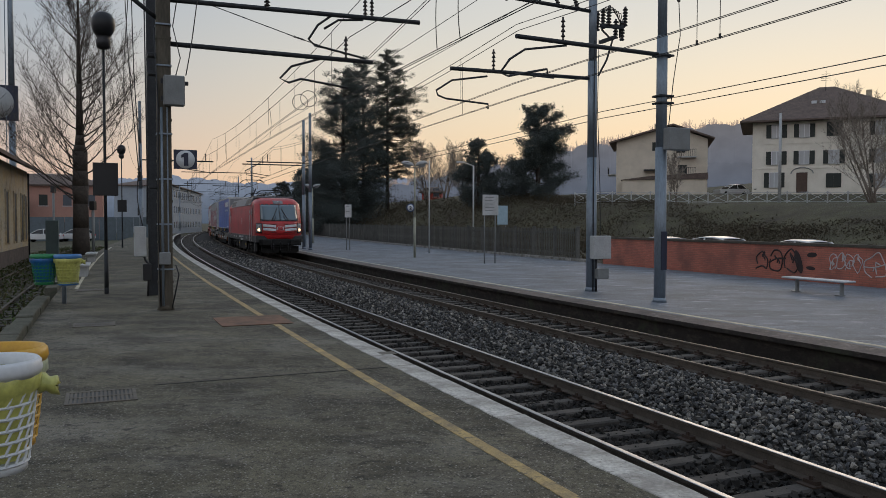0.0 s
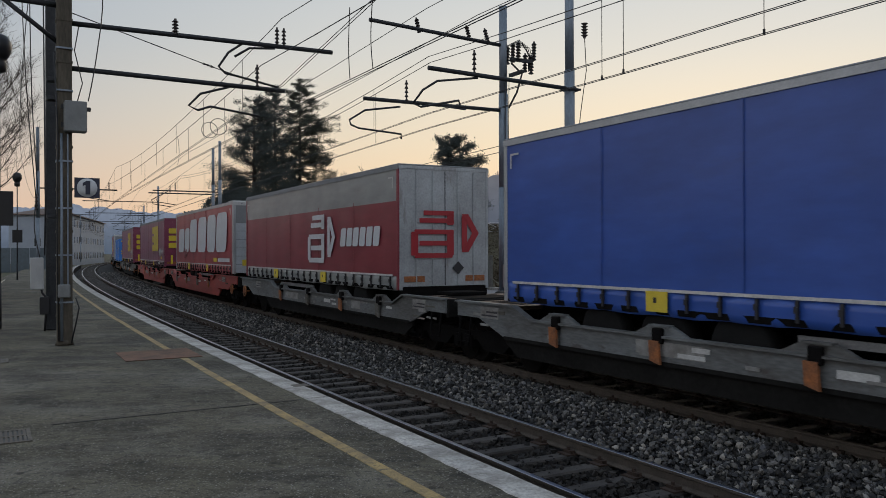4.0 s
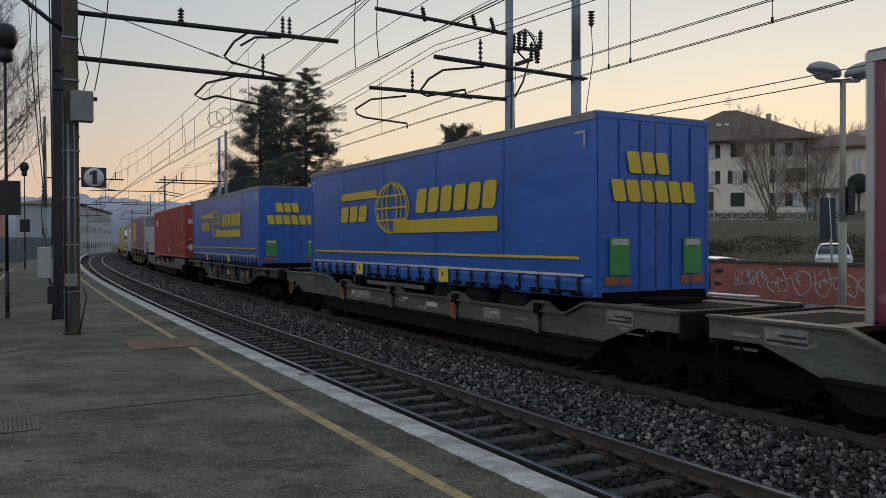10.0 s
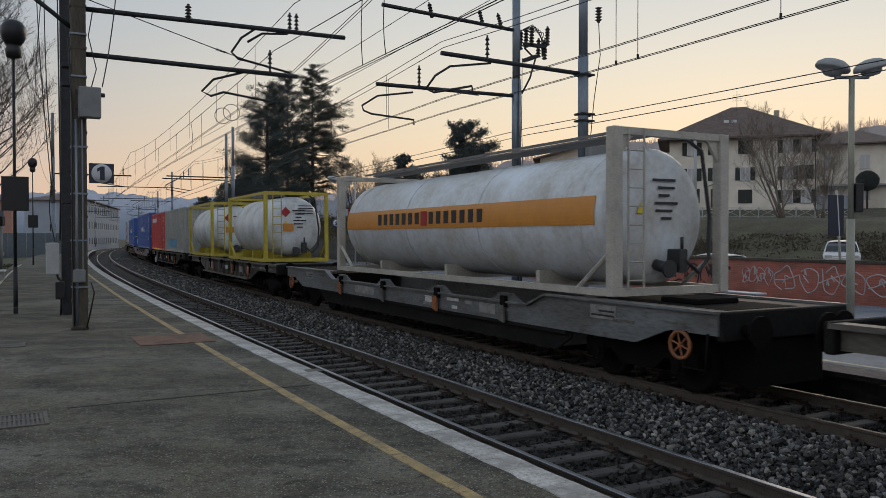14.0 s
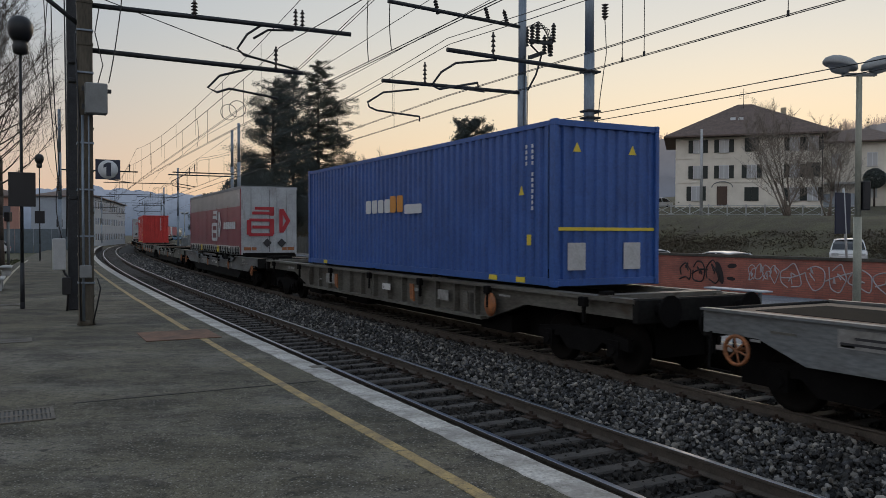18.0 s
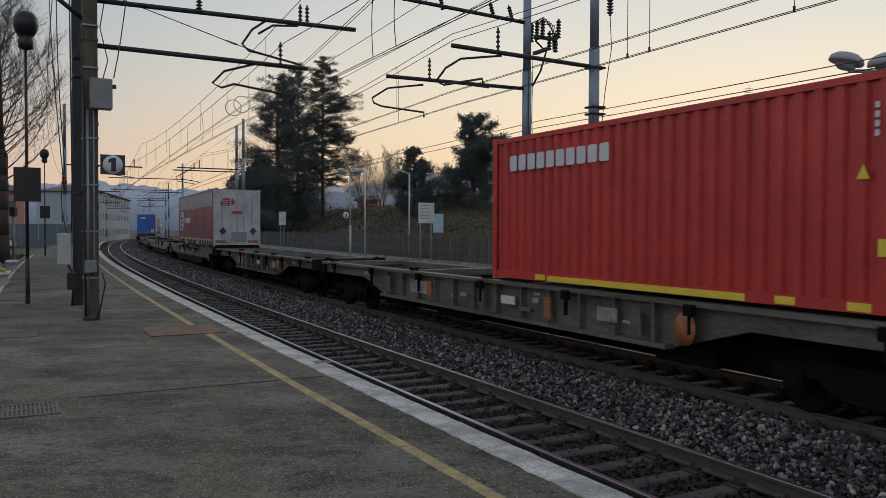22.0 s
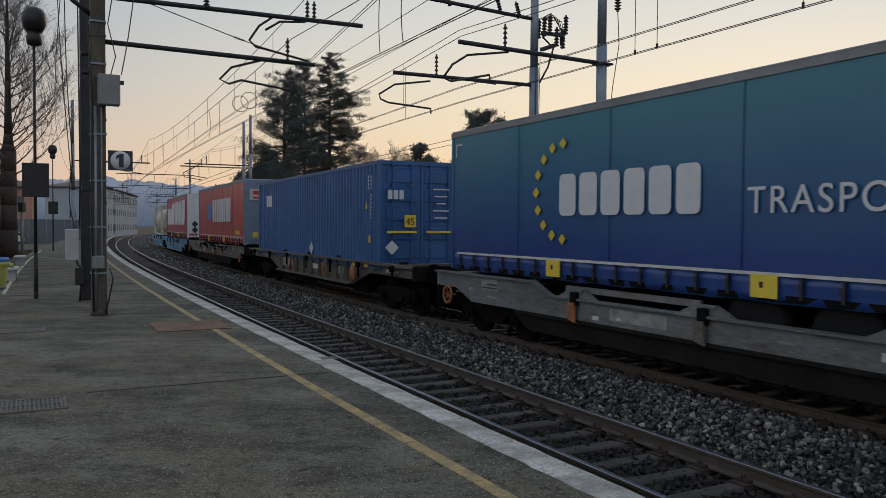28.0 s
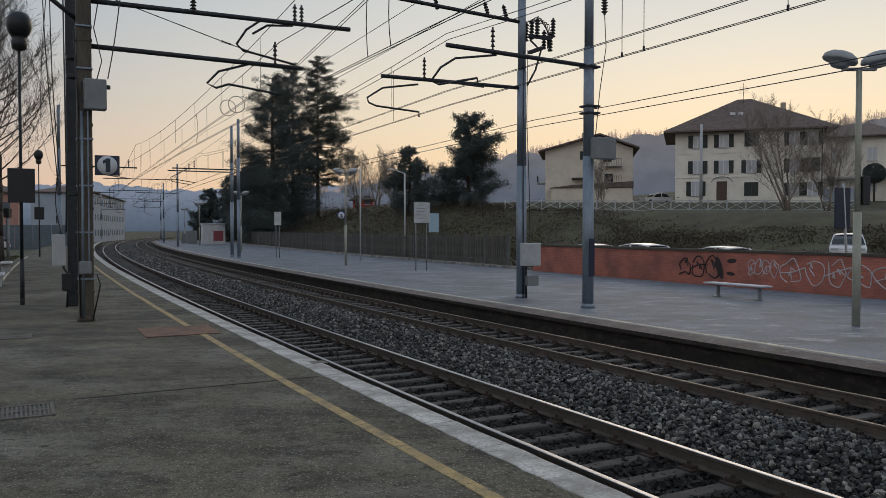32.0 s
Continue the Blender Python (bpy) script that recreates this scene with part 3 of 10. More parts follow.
def pocket_wagon(L, paint, label, seed=0, ea=4.1, eb=4.1, belly=None):
    """A low pocket wagon: high end decks, cranked side sills with humps, a deep belly. ea, eb: lengths of the end decks."""
    g = random.Random(seed)
    w = thing("pocket_wagon", label, "freight wagon", group="wagons of the freight train")
    h = L / 2
    foot = lambda e: [(0, 1.0), (0.8, 1.0), (1.65, 0.70)] if e < 3 else [(0, 0.98), (0.9, 0.98), (1.6, 0.72)]
    for sy in (1, -1):
        bm = bmesh.new()
        out = [(-h, 1.31), (-h + ea, 1.31), (-h + ea + 0.55, 1.09), (h - eb - 0.55, 1.09), (h - eb, 1.31), (h, 1.31)]
        out += [(h - d, z) for d, z in foot(eb)] + [(-h + d, z) for d, z in foot(ea)[::-1]]
        prism(bm, out, sy * 1.31 - 0.03, sy * 1.31 + 0.03)
        sill = part("side_sill", bm, paint, w)
        bm = bmesh.new()
        prism(bm, [(-h, 1.28), (-h + ea - 0.02, 1.28), (-h + ea + 0.54, 1.06), (h - eb - 0.54, 1.06), (h - eb + 0.02, 1.28), (h, 1.28), (h, 1.315), (h - eb, 1.315), (h - eb - 0.55, 1.095), (-h + ea + 0.55, 1.095), (-h + ea, 1.315), (-h, 1.315)], sy * 1.34 - 0.07, sy * 1.34 + 0.07)
        part("top_flange", bm, paint, sill)
        bm = bmesh.new()
        x0, x1 = -h + (1.7 if ea < 3 else ea - 0.6), h - (1.7 if eb < 3 else eb - 0.6)
        prism(bm, [(x0 - 0.05, 0.71), (x1 + 0.05, 0.71), (x1 + 0.05, 0.60), (x1 - 0.35, 0.36), (x0 + 0.35, 0.36), (x0 - 0.05, 0.60)], sy * 1.26 - 0.03, sy * 1.26 + 0.03)
        prism(bm, [(x0, 0.66), (x1, 0.66), (x1, 0.72), (x0, 0.72)], sy * 1.315 - 0.05, sy * 1.315 + 0.05)
        # without its own paint, the wall takes the colour with shade in it
        part("pocket_wall", bm, belly or WBELLY, w, "" if belly else "lower pocket wall, dirt and sill shade in its dark colour")
        # humps where the straddling arms of a crane grip, with hinged brackets below
        xs = [-h + ea + 1.3, -h + ea + (L - ea - eb) * 0.36, -h + ea + (L - ea - eb) * 0.62, h - eb - 1.3]
        for i, x in enumerate(xs):
            bm = bmesh.new()
            prism(bm, [(x - 0.55, 1.08), (x - 0.24, 1.225), (x + 0.24, 1.225), (x + 0.55, 1.08)], sy * 1.31 - 0.035, sy * 1.31 + 0.035)
            box(bm, x - 0.20, x + 0.20, sy * 1.32 - 0.06, sy * 1.32 + 0.06, 1.215, 1.245)
            hp = part("hump", bm, paint, sill)
            if sy > 0:
                part("hinge_block", boxes((x - 0.09, x + 0.09, 1.345, 1.43, 0.98, 1.20), bevel=0.015), UNDER, hp)
                flap(w, x + 0.02, 1.40, 0.68, 1.02, ORANGE if i % 2 == seed % 2 or seed % 3 == 0 else WTAUPE)
    deck = mat("rusty_deck", (0.20, 0.15, 0.11), 0.8, 0.1, var=0.5, scale=1.5, fine=18, bump=0.2, tint=(0.07, 0.05, 0.04))
    part("pocket_floor", boxes((-h + ea, h - eb, -0.95, 0.95, 0.28, 0.36)), UNDER, w)
    # added dark boxes stand for gear and keep the underside black
    part("brake_gear", boxes((-h + ea, h - eb, -0.7, 0.3, 0.2, 0.3)), UNDER, w)
    for sx, e in ((-1, ea), (1, eb)):
        a, b = sorted((sx * (h - 0.02), sx * (h - e + 0.25)))
        dk = part("end_deck", boxes((a, b, -1.26, 1.26, 1.20, 1.27)), deck, w, "rusty steel end deck")
        # black sheet on the uncut deck, in place of an opening's shade
        part("deck_opening", boxes((a + 0.35, b - 0.35, -0.75, 0.75, 1.268, 1.276)), UNDER, dk)
        part("brake_gear", boxes((a, b, -0.85, 0.6, 0.22, 1.18)), UNDER, w)
        part("end_beam", boxes((sx * h - 0.06, sx * h + 0.06, -1.30, 1.30, 0.90, 1.30), bevel=0.02), WBELLY, w)
        bogie(w, sx * (h - (0.85 if e < 3 else 1.9)))
        for sy in (-1, 1):
            bm = bmesh.new()
            tube(bm, (sx * h, sy * 0.87, 1.04), (sx * (h + 0.28), sy * 0.87, 1.04), 0.10, n=10)
            tube(bm, (sx * (h + 0.28), sy * 0.87, 1.04), (sx * (h + 0.33), sy * 0.87, 1.04), 0.22, n=14)
            part("buffer", bm, UNDER, w)
        bm = bmesh.new()
        path_tube(bm, [(sx * (h - 0.15), 1.36, 1.0), (sx * (h - 0.15), 1.40, 0.5), (sx * (h - 0.55), 1.40, 0.5), (sx * (h - 0.55), 1.36, 1.0)], 0.02, 6)
        part("step_iron", bm, UNDER, w)
        # panels and lines of small writing on the end deck's side
        c = sx * (h - e * 0.6)
        pl = plate(w, c, 1.12, 0.62, 0.22, 1.342, PANELW, "data_panel")
        part("frame_line", boxes((c - 0.28, c + 0.28, 1.354, 1.358, 1.05, 1.08), (c - 0.28, c + 0.10, 1.354, 1.358, 1.12, 1.15)), TEXTD, pl)
        for k in range(4):
            plate(w, sx * (h - 0.5 - g.uniform(0, e - 0.9)), 0.95 + g.uniform(-0.1, 0.2), g.uniform(0.12, 0.5), g.uniform(0.025, 0.06), 1.342, PANELW if k % 3 else WTAUPE, "data_panel")
        if e > 3:
            bm = bmesh.new()
            lathe(bm, [(0.17, 1.38), (0.21, 1.38), (0.21, 1.42), (0.17, 1.42), (0.17, 1.38)], 18, (sx * (h - 0.62), 0, 0.80), "y", close=False)
            for k in range(3):
                a = k * math.pi / 3 + 0.3
                tube(bm, (sx * (h - 0.62) - 0.18 * math.cos(a), 1.40, 0.80 - 0.18 * math.sin(a)), (sx * (h - 0.62) + 0.18 * math.cos(a), 1.40, 0.80 + 0.18 * math.sin(a)), 0.014, n=5)
            tube(bm, (sx * (h - 0.62), 1.2, 0.80), (sx * (h - 0.62), 1.42, 0.80), 0.03, n=6)
            part("handbrake_wheel", bm, ORANGE, w, "rust-orange handbrake wheel")
    for x, ww, hh, m in ((L * 0.14, 1.3, 0.20, PANELW), (-L * 0.20, 0.6, 0.2, PANELW), (-L * 0.06, 0.5, 0.1, REFLECT)):
        plate(w, x + g.uniform(-0.5, 0.5), 0.90, ww, hh, 1.342, m, "data_panel")
    for i in range(8):
        plate(w, g.uniform(-h + ea + 0.6, h - eb - 0.6), 0.88 + g.uniform(-0.08, 0.10), g.uniform(0.08, 0.5), g.uniform(0.03, 0.07), 1.3425, PANELW if i % 3 else REFLECT, "data_panel")
    part("hitch", boxes((-h + 1.2, -h + 2.0, -0.45, 0.45, 1.27, 1.36), bevel=0.02), UNDER, w, "black king-pin trestle")
    return w


def flat_wagon(L, paint, label, seed=0, railed=False):
    """A skeletal container wagon: fish-bellied sole bars with spigots."""
    g = random.Random(seed)
    w = thing("container_wagon", label, "freight wagon", group="wagons of the freight train")
    h = L / 2
    for sy in (1, -1):
        bm = bmesh.new()
        prism(bm, [(-h, 0.86), (-h, 1.14), (h, 1.14), (h, 0.86), (h - 3.2, 0.86), (h - 4.6, 0.52), (-h + 4.6, 0.52), (-h + 3.2, 0.86)], sy * 1.12 - 0.05, sy * 1.12 + 0.05)
        box(bm, -h, h, sy * 1.20 - 0.12, sy * 1.22 + 0.10, 1.09, 1.15)
        prism(bm, [(-h + 4.6, 0.50), (-h + 4.6, 0.56), (h - 4.6, 0.56), (h - 4.6, 0.50)], sy * 1.22 - 0.10, sy * 1.22 + 0.10)
        sill = part("sole_bar", bm, paint, w)
        if sy > 0:
            for i in range(int((L - 9) / 0.9)):
                x = -h + 4.9 + i * 0.9
                part("stiffener", boxes((x - 0.03, x + 0.03, 1.16, 1.29, 0.56, 1.09)), paint, sill)
    part("cross_floor", boxes((-h, h, -1.06, 1.06, 0.90, 1.02)), UNDER, w)
    # dark filler for gear and shade; hides the far platform below the wagon
    part("brake_gear", boxes((-h + 0.4, h - 0.4, -0.85, 0.5, 0.26, 0.92), (-h + 4.0, -h + 5.2, 0.5, 0.95, 0.3, 0.6), (h * 0.1, h * 0.1 + 1.6, 0.5, 0.98, 0.28, 0.6), (h - 5.4, h - 4.2, 0.5, 0.95, 0.3, 0.6)), UNDER, w)
    for x in (-h + 0.8, -h * 0.35, 0.0, h * 0.35, h - 0.8):
        part("cross_beam", boxes((x - 0.14, x + 0.14, -1.25, 1.25, 1.06, 1.17)), paint, w)
        part("spigot", boxes((x - 0.09, x + 0.09, 1.10, 1.28, 1.17, 1.22)), UNDER, w)
    for sx in (-1, 1):
        part("end_beam", boxes((sx * h - 0.07, sx * h + 0.07, -1.3, 1.3, 0.82, 1.16), bevel=0.02), WBELLY, w)
        bogie(w, sx * (h - 1.7))
        for sy in (-1, 1):
            bm = bmesh.new()
            tube(bm, (sx * h, sy * 0.87, 1.0), (sx * (h + 0.28), sy * 0.87, 1.0), 0.10, n=10)
            tube(bm, (sx * (h + 0.28), sy * 0.87, 1.0), (sx * (h + 0.33), sy * 0.87, 1.0), 0.22, n=14)
            part("buffer", bm, UNDER, w)
    if railed:
        for sy in (-1, 1):
            bm = bmesh.new()
            path_tube(bm, [(-h + 0.05, sy * 1.2, 1.12), (-h + 0.05, sy * 1.2, 1.95), (-h + 1.7, sy * 1.2, 1.95), (-h + 1.7, sy * 1.2, 1.12)], 0.022, 6)
            tube(bm, (-h + 0.05, sy * 1.2, 1.55), (-h + 1.7, sy * 1.2, 1.55), 0.018, n=6)
            tube(bm, (-h + 0.9, sy * 1.2, 1.12), (-h + 0.9, sy * 1.2, 1.95), 0.018, n=6)
            part("handrail", bm, BLACKP, w, "black tube handrail")
    for i in range(5):
        x = -h + 5.2 + i * (L - 10.4) / 4
        flap(w, x, 1.30, 0.62, 0.98, ORANGE if i % 2 else WTAUPE)
    for x, ww, hh, m in ((h * 0.30, 0.9, 0.26, PANELW), (-h * 0.40, 0.5, 0.2, PANELW), (-h * 0.1, 0.5, 0.14, REFLECT)):
        plate(w, x, 0.84, ww, hh, 1.30, m, "data_panel")
    for i in range(9):
        x = -h + 0.6 + g.uniform(0, L - 1.2)
        plate(w, x, 0.98 if abs(x) > h - 4 else g.uniform(0.7, 1.0), g.uniform(0.08, 0.4), g.uniform(0.03, 0.08), 1.30, PANELW if i % 3 else WTAUPE, "data_panel")
    for i in range(7):
        x = -h + 1.2 + i * (L - 2.4) / 6
        part("latch", boxes((x - 0.09, x + 0.09, 1.30, 1.40, 0.98, 1.12), (x - 0.03, x + 0.03, 1.31, 1.37, 0.74, 0.98), bevel=0.01), UNDER, w)
    bm = bmesh.new()
    lathe(bm, [(0.05, 0.0), (0.05, 0.06), (0.21, 0.06), (0.21, 0.09), (0.05, 0.09)], 16, (-h + 4.2, 1.26, 0.8), "y")
    part("handbrake_wheel", bm, ORANGE, w, "orange handbrake wheel")
    return w


def curtain_trailer(L, curtain, label, top=None, end="doors", endcol=None, W=2.52, z0=1.38, H=3.04, strap=None, trimcol=None):
    """A curtain-sided semitrailer. end: what its leading end shows."""
    t = thing("semitrailer", label, "trailer", group="loads of the freight train")
    h, y = L / 2, W / 2
    skirt = 0.34
    zb = z0 + skirt
    zt = z0 + H
    # curtain with light billows between the roof rail and the side rave
    bm = bmesh.new()
    nx, nz = 56, 10
    grid = [[None] * (nz + 1) for _ in range(nx + 1)]
    for i in range(nx + 1):
        for j in range(nz + 1):
            u, v = i / nx, j / nz
            b = 0.020 * noise.noise(Vector((u * 9 + L, v * 2.2, h + z0))) * math.sin(math.pi * v) + 0.004 * math.sin(u * 62)
            grid[i][j] = bm.verts.new((-h + 0.09 + (L - 0.18) * u, y + b, zb + (zt - 0.12 - zb) * v))
    for i in range(nx):
        for j in range(nz):
            f = bm.faces.new((grid[i][j], grid[i][j + 1], grid[i + 1][j + 1], grid[i + 1][j]))
            f.smooth = True
            if top and j >= nz - 3:
                f.material_index = 1
    bmesh.ops.recalc_face_normals(bm, faces=bm.faces[:])
    if sum(f.normal.y for f in bm.faces) < 0:
        bmesh.ops.reverse_faces(bm, faces=bm.faces[:])
    side = part("curtain", bm, [curtain, top] if top else curtain, t)
    part("far_curtain", boxes((-h + 0.08, h - 0.08, -y, -y + 0.03, zb, zt - 0.1)), curtain, t)
    part("roof", boxes((-h, h, -y - 0.005, y + 0.005, zt - 0.04, zt), bevel=0.015), GREYTOP, t)
    bm = boxes((-h, h, y - 0.02, y + 0.022, zt - 0.14, zt - 0.035))
    part("roof_rail", bm, GREYTOP if end != "white" else trimcol or ALU, t)
    for sx in (-1, 1):
        part("corner_post", boxes((sx * h - (0.1 if sx > 0 else 0), sx * h + (0 if sx > 0 else 0.1), y - 0.1, y + 0.015, z0, zt - 0.03), bevel=0.01), (trimcol or ALU) if end == "white" else curtain, t)
    # skirt of the curtain with its straps and buckles
    bm = bmesh.new()
    rows = []
    for i in range(121):
        u = i / 120
        rows.append([bm.verts.new((-h + 0.08 + (L - 0.16) * u, y - 0.012 + 0.03 * noise.noise(Vector((u * L * 2.6 + v * 2, v * 2.5, L + z0))) * (1 - 0.3 * v) + 0.012 * math.sin(u * L * 10.8), z0 - 0.02 + (skirt + 0.03) * v + (1 - v) * 0.03 * noise.noise(Vector((u * L * 1.7, z0, 5))))) for v in (0, 0.3, 0.65, 1)])
    for a, b in zip(rows, rows[1:]):
        for k in range(3):
            bm.faces.new((a[k], a[k + 1], b[k + 1], b[k])).smooth = True
    bmesh.ops.recalc_face_normals(bm, faces=bm.faces[:])
    bmesh.ops.solidify(bm, geom=bm.faces[:], thickness=0.006)
    part("curtain_skirt", bm, strap or curtain, t)
    part("reflective_band", boxes((-h + 0.3, h - 0.3, y + 0.018, y + 0.024, zb - 0.01, zb + 0.035)), REFLECT, t)
    bm = bmesh.new()
    box(bm, -0.022, 0.022, y + 0.0, y + 0.03, z0 + 0.05, zb - 0.02)
    box(bm, -0.03, 0.03, y + 0.01, y + 0.05, z0 + 0.17, z0 + 0.25)
    first = None
    n = int(L / 0.58)
    for i in range(n):
        if first is None:
            first = part("strap", bm, TEXTD, t)
            ob = first
        else:
            ob = share("strap", first, t)
        ob.matrix_basis = Matrix.Translation((-h + 0.45 + i * (L - 0.9) / (n - 1), 0, 0))
    for x, d in ((-h + 0.25, 1), (h - 0.25, -1)):
        part("corner_mark", boxes((x, x + d * 0.26, y + 0.03, y + 0.036, zt - 0.34, zt - 0.305) if d > 0 else (x - 0.26, x, y + 0.03, y + 0.036, zt - 0.34, zt - 0.305), (min(x, x + d * 0.035), max(x, x + d * 0.035), y + 0.03, y + 0.036, zt - 0.58, zt - 0.34)), REFLECT, t)
    for i in range(1, 5):
        x = -h + L * i / 5
        part("curtain_seam", boxes((x - 0.012, x + 0.012, y + 0.022, y + 0.028, zb + 0.04, zt - 0.14 if not top else zb + (zt - zb) * 0.7)), curtain, t)
    part("side_rave", boxes((-h + 0.05, h - 0.05, -y + 0.02, y - 0.01, z0, z0 + 0.09)), UNDER, t)
    for x in (-L * 0.13, L * 0.21):
        plate(t, x, z0 + 0.19, 0.42, 0.30, y + 0.035, SIGNYEL, "lifting_plate", "yellow lifting plate")
    # chassis, axles, legs
    part("chassis", boxes((-h + 0.3, h - 0.2, 0.38, 0.52, z0 - 0.32, z0), (-h + 0.3, h - 0.2, -0.52, -0.38, z0 - 0.32, z0)), UNDER, t)
    k = -1 if end == "doors" else 1
    for x in (k * (h - 2.6), k * (h - 3.95), k * (h - 5.3)):
        for sy in (1, -1):
            bm = bmesh.new()
            lathe(bm, [(0.2, -0.15), (0.46, -0.15), (0.50, -0.11), (0.50, 0.11), (0.46, 0.15), (0.2, 0.15)], 22, (x, sy * (y - 0.24), 1.0), "y")
            ty = part("tyre", bm, TYRE, t)
            bm = bmesh.new()
            lathe(bm, [(0.06, 0.16), (0.10, 0.13), (0.22, 0.06), (0.28, 0.14), (0.27, 0.0)], 16, (x, sy * (y - 0.24), 1.0), "y")
            if sy < 0:
                for v in bm.verts:
                    v.co.y = -2 * (y - 0.24) - v.co.y
            part("rim", bm, RIM, ty)
    a, b = sorted((k * (-h + 4.2), k * (h - 6.2)))
    part("side_guard", boxes((a, b, y - 0.1, y - 0.06, z0 - 0.42, z0 - 0.30), (a, b, y - 0.1, y - 0.06, z0 - 0.2, z0 - 0.1)), RIM, t)
    part("landing_leg", boxes((k * (-h + 3) - 0.08, k * (-h + 3) + 0.08, y - 0.35, y - 0.2, z0 - 0.75, z0)), RIM, t)
    # leading end
    ec = endcol or ALU
    if end == "doors":
        part("end_panel", boxes((-h - 0.02, -h + 0.03, -y + 0.06, y - 0.06, z0 + 0.08, zt - 0.10)), ec, t)
        for a, b in ((-y + 0.02, -y + 0.09), (y - 0.09, y - 0.02)):
            part("end_post", boxes((-h - 0.03, -h + 0.02, a, b, z0, zt - 0.05)), ec, t)
        part("end_header", boxes((-h - 0.035, -h + 0.02, -y, y, zt - 0.12, zt - 0.04)), ec, t)
        part("door_gap", boxes((-h - 0.024, -h - 0.019, -0.012, 0.012, z0 + 0.1, zt - 0.15)), TEXTD, t)
        for a in (-0.8, -0.35, 0.35, 0.8):
            bm = bmesh.new()
            tube(bm, (-h - 0.04, a, z0 + 0.1), (-h - 0.04, a, zt - 0.16), 0.016, n=6)
            part("lock_rod", bm, ec, t)
        part("bumper", boxes((-h - 0.02, -h + 0.1, -y + 0.05, y - 0.05, z0 - 0.16, z0 + 0.06)), UNDER, t)
        for a in (-0.85, 0.85):
            plate(t, a, z0 + 0.26, 0.55, 0.14, 0, ORANGE, "tail_board", "orange reflective board", end=-h - 0.026)
    else:
        part("end_panel", boxes((-h - 0.01, -h + 0.05, -y + 0.1, y - 0.1, z0 + 0.05, zt - 0.9)), ec, t)
        part("end_cloth", boxes((-h - 0.02, -h + 0.04, -y + 0.04, y - 0.04, zt - 0.92, zt - 0.16)), trimcol or GREYTOP, t)
        for a in (-1, 1):
            part("end_post", boxes((-h - 0.03, -h + 0.12, a * y - 0.13 if a > 0 else -y, a * y if a > 0 else -y + 0.13, z0, zt - 0.15), bevel=0.02), trimcol or ALU, t)
        bm = bmesh.new()
        prism(bm, [(-h - 0.03, zt - 0.18), (-h - 0.03, zt - 0.02), (-h + 0.05, zt + 0.02), (-h + 0.75, zt + 0.015), (-h + 0.35, zt - 0.14)], -y - 0.015, y + 0.015)
        part("end_cap", bm, trimcol or OFFWHITE, t, "slate blue roof cap" if trimcol else "dirty white roof cap")
        for k in range(1, 6):
            z = z0 + 0.05 + (zt - 0.95 - z0) * k / 6
            part("panel_joint", boxes((-h - 0.016, -h - 0.008, -y + 0.13, y - 0.13, z - 0.008, z + 0.008)), GREYTOP, t)
        for a in [-0.9 + 0.3 * k for k in range(7)]:
            part("rivet_cover", boxes((-h - 0.040, -h - 0.028, a - 0.03, a + 0.03, zt - 0.12, zt - 0.07)), GREYTOP, t)
        part("socket_plate", boxes((-h - 0.05, -h, -0.30, 0.10, z0 + 0.62, z0 + 0.92), bevel=0.015), TEXTD, t, "black socket plate")
        part("socket_box", boxes((-h - 0.09, -h, -0.52, -0.30, z0 + 0.10, z0 + 0.52), bevel=0.02), GREYTOP, t)
        for k, (a, b) in enumerate(((-0.22, 0.20), (-0.12, -0.25), (-0.02, 0.10), (0.05, 0.32))):
            bm = bmesh.new()
            path_tube(bm, [(-h - 0.04, a, z0 + 0.72), (-h - 0.15, a, z0 + 0.60), (-h - 0.14, (a + b) / 2, z0 + 0.25), (-h - 0.08, b, z0 + 0.05), (-h - 0.04, b, z0 - 0.15)], 0.024, 6)
            part("hose", bm, TEXTD, t, "black air hose")
        part("mark", boxes((-h - 0.016, -h - 0.008, 0.62, 0.88, z0 + 0.35, z0 + 0.60)), SIGNYEL, t)
        plate(t, 0.05, zt - 1.25, 0.62, 0.08, 0, TEXTD, "number_bar", end=-h - 0.014)
    return t


def diamond(parent, x, z, r, y, material, end=None, name="hazard_diamond"):
    bm = bmesh.new()
    pts = [(-r, 0), (0, r), (r, 0), (0, -r)]
    if end is None:
        prism(bm, [(x + a, z + b) for a, b in pts], y, y + 0.012)
    else:
        xprism(bm, [(x + a, z + b) for a, b in pts], end - 0.012, end)
    part(name, bm, material, parent)


def slanted(parent, blocks, y, material, name="emblem_shape", lean=0.0, zref=0.0, end=None):
    """Plain rounded colour blocks (x0, x1, z0, z1) for a painted emblem; each leans by lean."""
    for x0, x1, z0, z1 in blocks:
        c = min(x1 - x0, z1 - z0)
        c *= 0.22 if c > 0.45 else 0.12
        k = 5 if c > 0.1 else 2
        out = []
        for ox, oz, a0 in ((x0 + c, z0 + c, 180), (x1 - c, z0 + c, 270), (x1 - c, z1 - c, 0), (x0 + c, z1 - c, 90)):
            out += [(ox + c * math.cos(radians(a0 + 90 * i / (k - 1))), oz + c * math.sin(radians(a0 + 90 * i / (k - 1)))) for i in range(k)]
        out = [(x - lean * (z - zref), z) for x, z in out]
        bm = bmesh.new()
        if end is None:
            prism(bm, out, y, y + 0.008)
        else:
            xprism(bm, out, end - 0.008, end)
        part(name, bm, material, parent)


